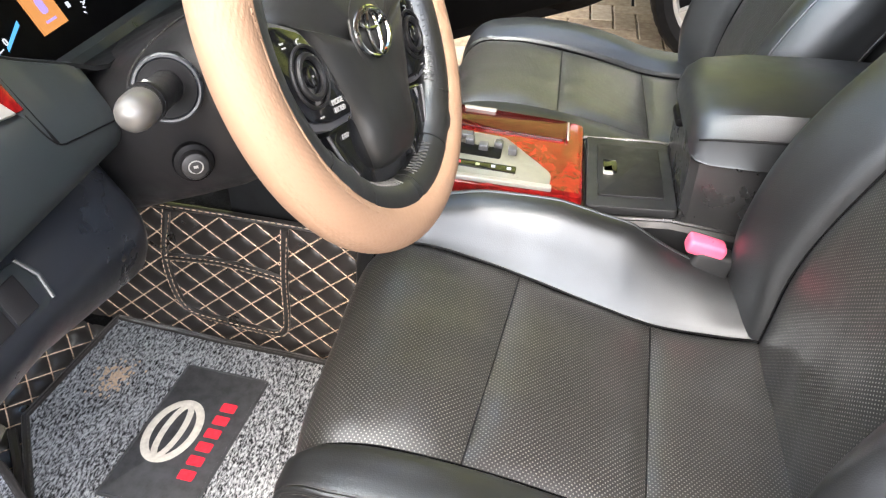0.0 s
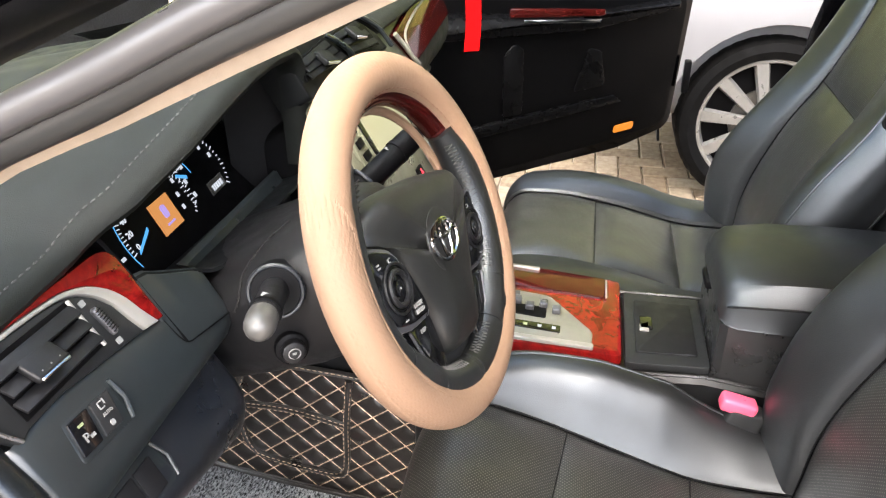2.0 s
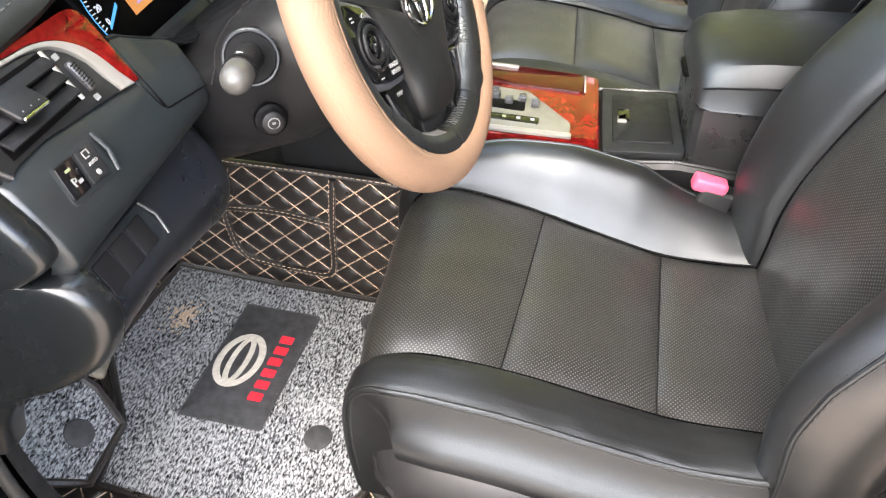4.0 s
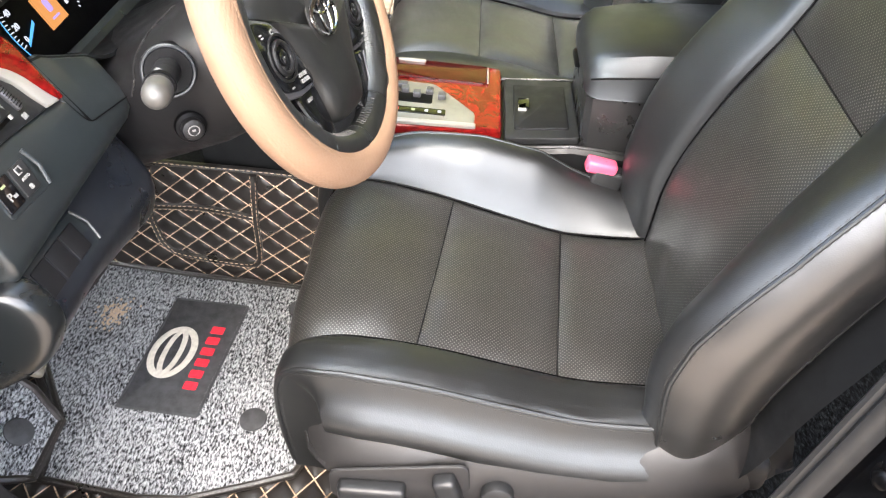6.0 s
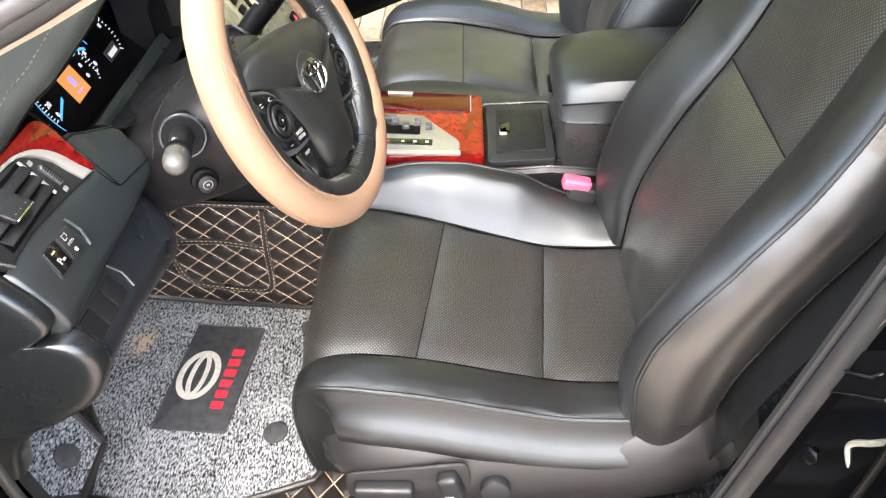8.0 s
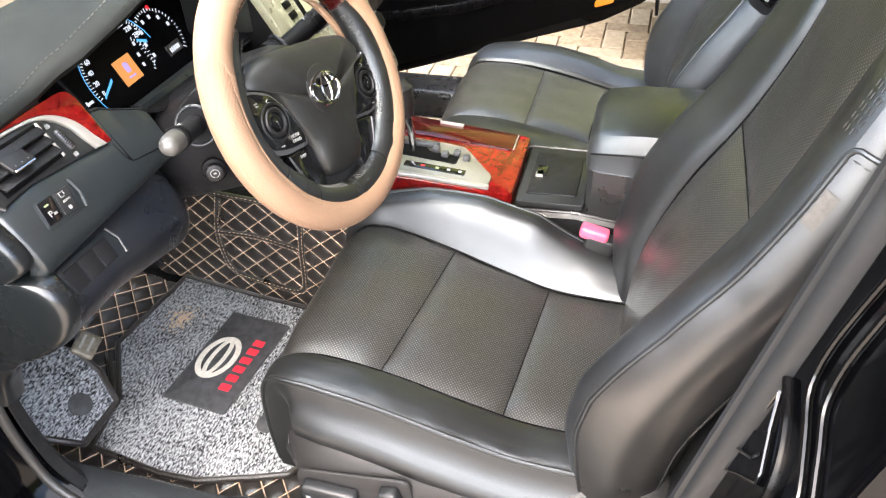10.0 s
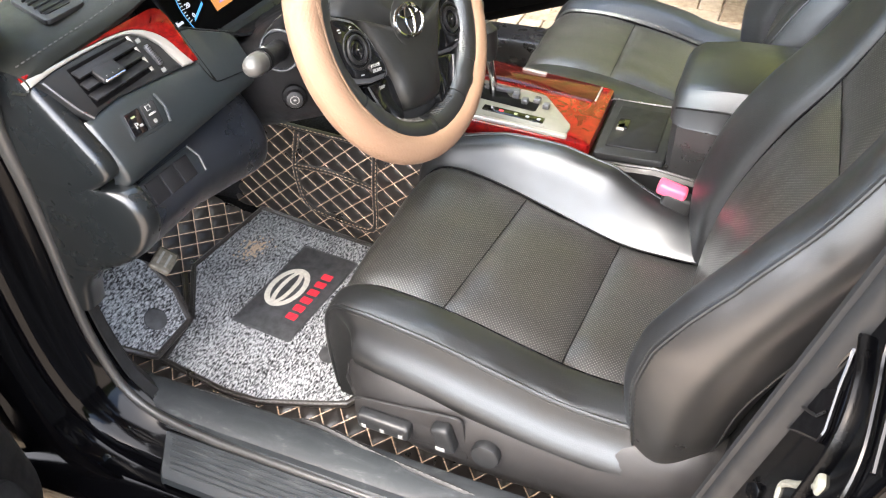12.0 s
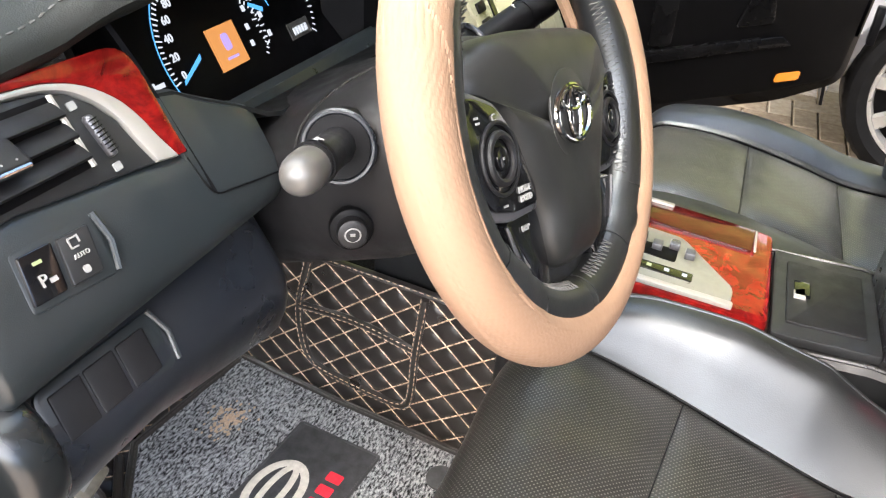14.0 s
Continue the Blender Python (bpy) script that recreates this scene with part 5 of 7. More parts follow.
    tw = part("vent_thumbwheel", box((0, 0, 0), (0.030, 0.007, 0.008), 0.003, 3, wl), SATIN, sv, "ribbed grey vent thumbwheel")
    for k in range(9):
        part("wheel_rib", box((0, 0, 0), (0.0008, 0.0072, 0.0010), 0, 1, wl @ Matrix.Translation((-0.0112 + 0.0028 * k, 0, 0.0041))), DARK, tw)
    for x, y in ((-0.5757, 0.0790), (-0.5700, 0.0340)):
        part("vent_mark", slab(rect(0.0065, 0.0055, 0.001), 0.001, lift(FACE, 0.0040) @ Matrix.Translation((x, y, 0))), WHITE_MARK, sv)
    part("vent_rib", tube(catmull([FACE @ Vector(p) for p in ((-0.7215, 0.0965, 0.0035), (-0.7170, 0.0800, 0.0045), (-0.7075, 0.0520, 0.0045), (-0.6975, 0.0350, 0.0035))], 14), 0.0016, 6), SATIN, sv)
    # main lower face, and the knee roll under it
    rings = []
    for x in sorted(list(np.linspace(-0.704, -0.13, 44)) + [-0.5135, -0.5085]):
        cut = face_top(float(x))
        back = interp(float(x), [(-0.75, 0.0), (-0.436, 0.0), (-0.424, 0.003), (-0.416, 0.012), (-0.412, 0.035), (-0.40, 0.045), (-0.13, 0.045)])
        rings.append([(x, y + back, 0.90 + q) for y, q in ((0.2445 + 0.57 * cut + 0.004, cut), (0.2445 + 0.57 * (cut - 0.004) - 0.001, cut - 0.004), (0.2440, 0.0), (0.2335, -0.02), (0.2285, -0.034), (0.2275, -0.045), (0.2310, -0.053), (0.2400, -0.058), (0.2560, -0.060))])
    first = rings[0]
    rings = [[(-0.722 + 0.018 - dx, y + dy, z - 0.3 * dy * (z > 0.89)) for x, y, z in first] for dx, dy in ((0.0085, 0.020), (0.0075, 0.010), (0.005, 0.004), (0.0025, 0.001))] + rings
    part("lower_face", skin(rings), PANEL, da, "dark lower dashboard panel")
    part("panel_seam", tube([FACE @ Vector(p) for p in catmull([(-0.5120, 0.0150, 0.0004), (-0.5085, -0.010, 0.0004), (-0.503, -0.0185, 0.0004), (-0.490, -0.022, 0.0002), (-0.430, -0.034, -0.0010)], 20)], 0.0008, 6), DARK, da, "panel joint")
    rings = []
    for x in list(np.linspace(-0.715, -0.452, 30)) + [-0.446, -0.440, -0.435, -0.431, -0.428, -0.426]:
        t = interp(float(x), [(-0.715, 0.010), (-0.69, 0.0), (-0.450, 0.0), (-0.440, 0.004), (-0.431, 0.014), (-0.426, 0.040)])
        dz = interp(float(x), [(-0.715, 0.020), (-0.60, 0.018), (-0.42, -0.024)])
        rings.append([(x, y + t, z + dz * min(1.0, (0.826 - z) / 0.09)) for y, z in catmull([(0.268, 0.842), (0.252, 0.829), (0.238, 0.811), (0.226, 0.795), (0.219, 0.775), (0.222, 0.752), (0.235, 0.728), (0.258, 0.708), (0.29, 0.692), (0.34, 0.682), (0.45, 0.680)], 24)])
    rings.append([(-0.427, y + 0.09, z) for x, y, z in rings[-1]])
    part("knee_roll", skin(rings), ROLL, da, "padded dark knee roll")
    fm = frame_of((0, 0.2190, 0.79), (1, 0, 0), (0, 0.75, 1))
    fuse = part("blank_panel", slab(rounded([(-0.684, 0.0500), (-0.5795, 0.0455), (-0.586, 0.0010), (-0.690, 0.0060)], 0.010), 0.010, fm, 0.003), PANEL, da, "panel with three blanking plates")
    for k in range(3):
        a, b = k / 3, (k + 1) / 3 - 0.03
        p = lambda u, v: (-0.676 + 0.084 * u - 0.006 * (1 - v), 0.0425 - 0.004 * u - 0.031 * (1 - v))
        part("blank_plate", slab(rounded([p(a, 1), p(b, 1), p(b, 0), p(a, 0)], 0.002), 0.003, lift(fm, 0.0018), 0.001), SHROUD, fuse)
    part("panel_edge", tube([fm @ Vector(p) for p in ((-0.584, 0.0452, 0.001), (-0.580, 0.025, 0.002), (-0.586, 0.004, 0.001))], 0.0022, 8), PANEL, fuse)
    sw = part("switch_panel", slab(rounded([(-0.6665, 0.0235), (-0.603, 0.0190), (-0.609, -0.0225), (-0.673, -0.0150)], 0.005), 0.006, lift(FACE, 0.001), 0.002), PANEL, da, "switch panel with two push switches")
    part("switch_edge", tube([FACE @ Vector(p) for p in ((-0.605, 0.0180, 0.002), (-0.6045, -0.002, 0.004), (-0.610, -0.0205, 0.002))], 0.0024, 8), PANEL, sw)
    for nm, o in (("parking_switch", 0.0), ("mirror_switch", 0.0272)):
        b1 = part(nm, slab(rounded([(-0.6630 + o, 0.0185 - 0.10 * o), (-0.6395 + o, 0.0165 - 0.10 * o), (-0.6470 + o, -0.0125 - 0.10 * o), (-0.6705 + o, -0.0105 - 0.10 * o)], 0.002), 0.005, lift(FACE, 0.0035), 0.0012), GLOSS if o == 0 else PLASTIC, sw, "black push switch")
        at = lambda x, y: lift(FACE, 0.0042) @ Matrix.Translation((x, y, 0)) @ Matrix.Rotation(radians(-5), 4, "Z")
        if o == 0:
            part("switch_lamp", slab(rect(0.006, 0.0022), 0.001, at(-0.6545, 0.0105)), GREEN_GLOW, b1, "lit pale green lamp")
            part("switch_mark", joined([letters("P", 0.011, at(-0.6575, -0.0005)), slab(rect(0.005, 0.003), 0.0008, at(-0.6515, -0.0025))]), WHITE_MARK, b1)
        else:
            part("switch_mark", joined([joined([box((0, 0, 0), (w, h, 0.0008), 0, 1, at(-0.6275 + dx, 0.0090 + dy)) for w, h, dx, dy in ((0.007, 0.0011, 0, 0.003), (0.005, 0.0011, -0.001, -0.003), (0.0011, 0.006, -0.0035, 0), (0.0011, 0.005, 0.0035, 0.001))]), letters("AUTO", 0.0042, at(-0.6275, 0.0005)), slab(rounded(rect(0.005, 0.005), 0.002), 0.0008, at(-0.6300, -0.0085))]), WHITE_MARK, b1)
    # end of the dashboard, above and below its notch
    up = [(0.302, 1.002), (0.303, 0.988), (0.284, 0.957), (0.254, 0.915), (0.238, 0.888), (0.236, 0.870), (0.264, 0.848)]
    lo = [(0.262, 0.848), (0.234, 0.848), (0.216, 0.834), (0.207, 0.812), (0.210, 0.785), (0.230, 0.752), (0.278, 0.716), (0.330, 0.688), (0.362, 0.650), (0.380, 0.60)]
    for nm, prof in (("end_cap", up), ("lower_end_cap", lo)):
        rings = []
        sh = -0.009 if nm == "end_cap" else 0.0
        for x, off in catmull([(-0.694 + sh, 0.012), (-0.699 + sh, 0.003), (-0.705 + sh, 0.0), (-0.716 + sh, 0.0008), (-0.724 + sh * 0.7, 0.0035), (-0.7285 + sh * 0.5, 0.009), (-0.7310 + sh * 0.4, 0.018), (-0.7325 + sh * 0.3, 0.030), (-0.7335 + sh * 0.3, 0.045)], 30):
            rings.append([(x, y + off * (0.4 if y > 0.33 else 1), z) for y, z in catmull(prof, 44)] + [(x, 0.400, prof[-1][1]), (x, 0.405, prof[0][1])])
        part(nm, skin(rings, True, True), CAP, da, "dark grey dashboard end cap")
    rings = []
    for x in np.linspace(-0.70, -0.17, 10):
        rings.append([(x, y, z) for y, z in ((0.42, 0.693), (0.50, 0.67), (0.60, 0.66), (0.75, 0.66))])
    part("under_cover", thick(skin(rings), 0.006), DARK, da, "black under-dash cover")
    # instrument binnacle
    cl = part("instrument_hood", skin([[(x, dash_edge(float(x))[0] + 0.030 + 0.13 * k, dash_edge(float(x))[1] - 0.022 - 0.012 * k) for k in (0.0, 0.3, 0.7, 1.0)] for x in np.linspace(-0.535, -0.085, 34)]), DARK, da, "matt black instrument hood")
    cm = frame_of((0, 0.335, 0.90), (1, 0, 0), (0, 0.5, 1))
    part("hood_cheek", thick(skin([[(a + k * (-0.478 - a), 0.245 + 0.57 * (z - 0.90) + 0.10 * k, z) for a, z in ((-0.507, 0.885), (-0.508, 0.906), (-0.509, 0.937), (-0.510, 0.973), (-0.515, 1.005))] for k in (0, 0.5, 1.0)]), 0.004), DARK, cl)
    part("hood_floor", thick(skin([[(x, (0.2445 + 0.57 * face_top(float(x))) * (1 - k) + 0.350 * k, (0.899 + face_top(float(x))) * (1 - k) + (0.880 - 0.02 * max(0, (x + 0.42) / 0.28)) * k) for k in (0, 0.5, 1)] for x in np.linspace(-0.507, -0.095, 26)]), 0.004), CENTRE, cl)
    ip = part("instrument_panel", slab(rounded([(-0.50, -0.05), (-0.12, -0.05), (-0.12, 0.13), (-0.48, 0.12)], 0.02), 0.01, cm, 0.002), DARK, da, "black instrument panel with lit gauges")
    at = lambda x, y, z=0.001: lift(cm, z) @ Matrix.Translation((x, y, 0))
    tick = lambda c, r, a, ln, w: box((0, 0, 0), (ln, w, 0.0008), 0, 1, at(c[0] + r * math.cos(a), c[1] + r * math.sin(a)) @ Matrix.Rotation(a, 4, "Z"))
    c0 = (-0.325, 0.030)
    num = [letters(str(20 * k), 0.0105, at(c0[0] + 0.069 * math.cos(radians(188 - 13.5 * k)), c0[1] + 0.069 * math.sin(radians(188 - 13.5 * k)))) for k in range(13)]
    ticks = [tick(c0, 0.081, radians(190 - 3.375 * k), 0.0075 if k % 4 == 0 else 0.0045, 0.0012) for k in range(50)]
    part("speed_scale", joined(num + ticks), WHITE_GLOW, ip, "lit white speed scale")
    part("scale_arc", tube([cm @ Vector((c0[0] + 0.0855 * math.cos(a), c0[1] + 0.0855 * math.sin(a), 0.001)) for a in np.linspace(radians(200), radians(10), 50)], 0.0006, 5), BLUE_GLOW, ip, "thin blue lit ring")
    part("trip_screen", slab(rect(0.0415, 0.0400), 0.002, at(-0.325, 0.027, 0.0015)), ORANGE_GLOW, ip, "lit orange trip screen")
    part("screen_sign", joined([slab(rounded(rect(0.010, 0.016), 0.004), 0.001, at(-0.325, 0.031, 0.0025)), slab(rect(0.016, 0.0025), 0.001, at(-0.325, 0.016, 0.0025))]), VIOLET_GLOW, ip)
    part("speed_needle", slab([(-0.365, 0.0310), (-0.396, 0.0165), (-0.398, 0.0125), (-0.366, 0.0265)], 0.001, lift(cm, 0.002)), BLUE_GLOW, ip, "lit blue needle")
    part("panel_icon", joined([slab(rect(0.010, 0.004), 0.001, at(-0.424, 0.021)), slab(rect(0.003, 0.007), 0.001, at(-0.431, 0.022))]), WHITE_GLOW, ip)
    c1, c2 = (-0.222, 0.034), (-0.300, 0.030)
    ticks = [tick(c1, 0.049, radians(205 - 7.6 * k), 0.007 if k % 4 == 0 else 0.004, 0.0013) for k in range(33)]
    ticks += [tick(c2, 0.036, radians(55 - 9 * k), 0.006 if k % 3 == 0 else 0.0035, 0.0012) for k in range(12)]
    ticks += [slab(rect(0.0055, 0.0065, 0.001), 0.0008, at(c1[0] + 0.038 * math.cos(radians(a)), c1[1] + 0.038 * math.sin(radians(a)))) for a in (200, 170, 140, 110, 80, 50, 20)]
    ticks += [slab(rect(0.005, 0.006, 0.001), 0.0008, at(x, y)) for x, y in ((-0.2890, 0.0195), (-0.2858, 0.0352), (-0.2800, 0.0520))]
    part("rev_scale", joined(ticks), WHITE_GLOW, ip, "lit white rev scale")
    part("rev_needle", slab([(-0.252, 0.046), (-0.270, 0.055), (-0.272, 0.052), (-0.254, 0.042)], 0.001, lift(cm, 0.002)), BLUE_GLOW, ip)
    part("odometer", slab(rect(0.038, 0.017), 0.0015, at(-0.208, 0.012, 0.0015)), Mat("dim display", (0.05, 0.05, 0.046), 0.4).vary(90), ip, "small grey odometer window")
    part("odometer_bars", joined([slab(rect(0.0035, 0.0075), 0.001, at(-0.219 + 0.0055 * k, 0.011, 0.0025)) for k in range(5)]), WHITE_GLOW, ip)
    part("warning_lamp", disc(cm @ Vector((-0.206, 0.084, 0.001)), cm.to_3x3() @ Vector((0, 0, 1)), 0.0032, 0.002, 12), RED_GLOW, ip, "lit red warning lamp")
    # centre stack with display, vents and knobs
    part("stack_face", slab(rounded([(-0.125, 0.115), (-0.125, -0.19), (0.165, -0.19), (0.215, 0.02), (0.20, 0.115)], 0.02), 0.016, lift(STACK, -0.004), 0.006), Mat("champagne stack plastic", (0.10, 0.10, 0.07), 0.35, 0.2).vary(30, 0.92, 1.06), da, "champagne grey centre stack")
    part("stack_body", slab(rounded([(-0.120, 0.110), (-0.120, -0.185), (0.160, -0.185), (0.210, 0.02), (0.195, 0.110)], 0.02), 0.12, lift(STACK, -0.018), 0.004), DARK, da, "black body of the centre stack")
    dp = part("display_surround", slab(rounded([(-0.100, 0.068), (-0.092, -0.045), (0.152, -0.055), (0.130, 0.064)], 0.008), 0.006, STACK, 0.002), Mat("pale display surround", (0.13, 0.13, 0.09), 0.3, 0.2).vary(30, 0.92, 1.06), da, "champagne display surround")
    part("display_frame", slab(rounded([(-0.046, 0.061), (-0.047, -0.024), (0.140, -0.036), (0.121, 0.057)], 0.004), 0.004, lift(STACK, 0.002), 0.001), GLOSS, dp)
    part("display_glass", slab([(-0.034, 0.054), (-0.036, -0.016), (0.130, -0.027), (0.112, 0.050)], 0.003, lift(STACK, 0.004), 0.0005), DAYLIGHT_GLOW, dp, "display glass with its daylight reflection painted as glow")
    for k in range(5):
        part("display_button", slab(rect(0.022, 0.012, 0.002), 0.003, lift(STACK, 0.004) @ Matrix.Translation((-0.076, 0.048 - 0.020 * k, 0)), 0.0008), DARK, dp)
    kn = part("volume_knob", disc(STACK @ Vector((0.131, -0.084, 0.014)), STACK.to_3x3() @ Vector((0, 0, 1)), 0.020, 0.026, 28, 0.003), SATIN, da, "ribbed satin volume knob")
    part("knob_face", disc(STACK @ Vector((0.131, -0.084, 0.030)), STACK.to_3x3() @ Vector((0, 0, 1)), 0.016, 0.002, 24), DARK, kn)
    part("hazard_switch", slab(rect(0.026, 0.018, 0.003), 0.004, lift(STACK, 0.004) @ Matrix.Translation((0.06, -0.085, 0)), 0.001), DARK, da)
    part("hazard_mark", slab([(-0.006, -0.005), (0.006, -0.005), (0, 0.006)], 0.001, lift(STACK, 0.005) @ Matrix.Translation((0.06, -0.085, 0))), REDMARK, da)
    cu = part("vent_surround", slab(rounded([(-0.128, 0.118), (0.0, 0.110), (0.228, 0.092), (0.213, 0.124), (0.180, 0.151), (0.127, 0.180), (0.090, 0.190), (-0.128, 0.186)], 0.008), 0.05, lift(STACK, 0.002), 0.004), CENTRE, da, "black surround of the centre vents")
    part("surround_rim", tube([STACK @ Vector(p) for p in catmull([(0.230, 0.092, 0.008), (0.215, 0.125, 0.010), (0.182, 0.153, 0.010), (0.128, 0.184, 0.009), (0.092, 0.194, 0.008), (-0.10, 0.190, 0.007)], 30)], 0.0042, 8), PANEL, cu)
    for low, high, tab_at in (((-0.120, 0.141, 0.030, 0.130), (-0.116, 0.168, -0.012, 0.172), (-0.052, 0.150)), ((0.052, 0.128, 0.182, 0.108), (0.020, 0.170, 0.126, 0.170), (0.088, 0.150))):
        # flat black plate, the depth behind the slats painted as shade
        cv = part("centre_vent", slab([low[:2], low[2:], ((low[2] + high[2]) / 2 + 0.012, (low[3] + high[3]) / 2 + 0.008), high[2:], high[:2]], 0.003, lift(STACK, 0.0078)), DARK, da, "black centre air vent")
        for j in range(3):
            u = 0.16 + 0.32 * j
            p = [low[i] + (high[i] - low[i]) * u for i in range(4)]
            mm = lift(STACK, 0.0115) @ Matrix.Translation(((p[0] + p[2]) / 2, (p[1] + p[3]) / 2, 0)) @ Matrix.Rotation(math.atan2(p[3] - p[1], p[2] - p[0]), 4, "Z") @ Matrix.Rotation(radians(-20), 4, "X")
            part("vent_slat", box((0, 0, 0), (p[2] - p[0] - 0.008, 0.011, 0.003), 0.001, 2, mm), CENTRE, cv)
        tm = lift(STACK, 0.018) @ Matrix.Translation((*tab_at, 0)) @ Matrix.Rotation(radians(-14), 4, "Z") @ Matrix.Rotation(radians(-25), 4, "X")
        tb = part("vent_tab", box((0, 0, 0), (0.038, 0.024, 0.008), 0.002, 2, tm), CENTRE, cv)
        part("tab_edge", box((0, 0, 0), (0.036, 0.0030, 0.005), 0.0008, 1, tm @ Matrix.Translation((0, -0.0125, 0.002))), CHROME, tb)
    part("vent_divider", tube([STACK @ Vector(p) for p in catmull([(0.046, 0.122, 0.010), (0.036, 0.136, 0.016), (0.012, 0.160, 0.016), (0.004, 0.174, 0.010)], 14)], 0.0055, 8, squash=0.7), PANEL, cu)
    part("divider_edge", tube([STACK @ Vector(p) for p in catmull([(0.041, 0.126, 0.0145), (0.031, 0.138, 0.0190), (0.008, 0.161, 0.0190), (0.001, 0.172, 0.0145)], 14)], 0.0012, 6), CHROME, cu)
    # passenger side face with its burl panel
    pf = frame_of((0, 0.19, 0.90), (1, 0, 0), (0, 0.42, 0.9))
    rings = []
    for x in np.linspace(0.17, 0.745, 12):
        rings.append([(x, y, z) for y, z in catmull([(0.250, 0.995), (0.232, 0.975), (0.208, 0.930), (0.202, 0.90), (0.215, 0.855), (0.26, 0.79), (0.30, 0.70), (0.34, 0.62), (0.45, 0.60)], 20)])
    part("passenger_face", skin(rings), Mat("olive grey dashboard plastic", (0.022, 0.025, 0.018), 0.4).vary(30, 0.9, 1.1), da, "olive grey passenger dashboard face")
    part("burl_panel", slab(rounded([(0.312, 0.090), (0.346, 0.036), (0.364, 0.018), (0.735, 0.030), (0.735, 0.108), (0.520, 0.110)], 0.006), 0.012, lift(pf, 0.004), 0.004), WOOD_DARK, da, "glossy dark burl panel")
    part("burl_edge", tube([pf @ Vector(p) for p in ((0.309, 0.090, 0.006), (0.326, 0.062, 0.007), (0.342, 0.034, 0.007), (0.361, 0.015, 0.006))], 0.005, 8), GATE, da)
    part("burl_inlay", tube([pf @ Vector(p) for p in catmull([(0.600, 0.099, 0.0045), (0.480, 0.092, 0.0050), (0.372, 0.078, 0.0050), (0.348, 0.060, 0.0050), (0.352, 0.036, 0.0045)], 24)], 0.0026, 8), GATE, da, "thin champagne inlay line")
    gm = frame_of((0, 0.245, 0.80), (1, 0, 0), (0, -0.45, 0.9))
    part("glovebox_lid", slab(rounded([(0.26, 0.02), (0.26, -0.17), (0.68, -0.17), (0.70, 0.02)], 0.02), 0.012, lift(gm, 0.004), 0.005), PANEL, da, "dark glovebox lid")


dashboard()


# ---- steering column and wheel ----
WHEEL = frame_of((-0.3395, 0.0324, 0.9297), (0.9931, -0.1087, 0.0450), (-0.0000, 0.3827, 0.9239))


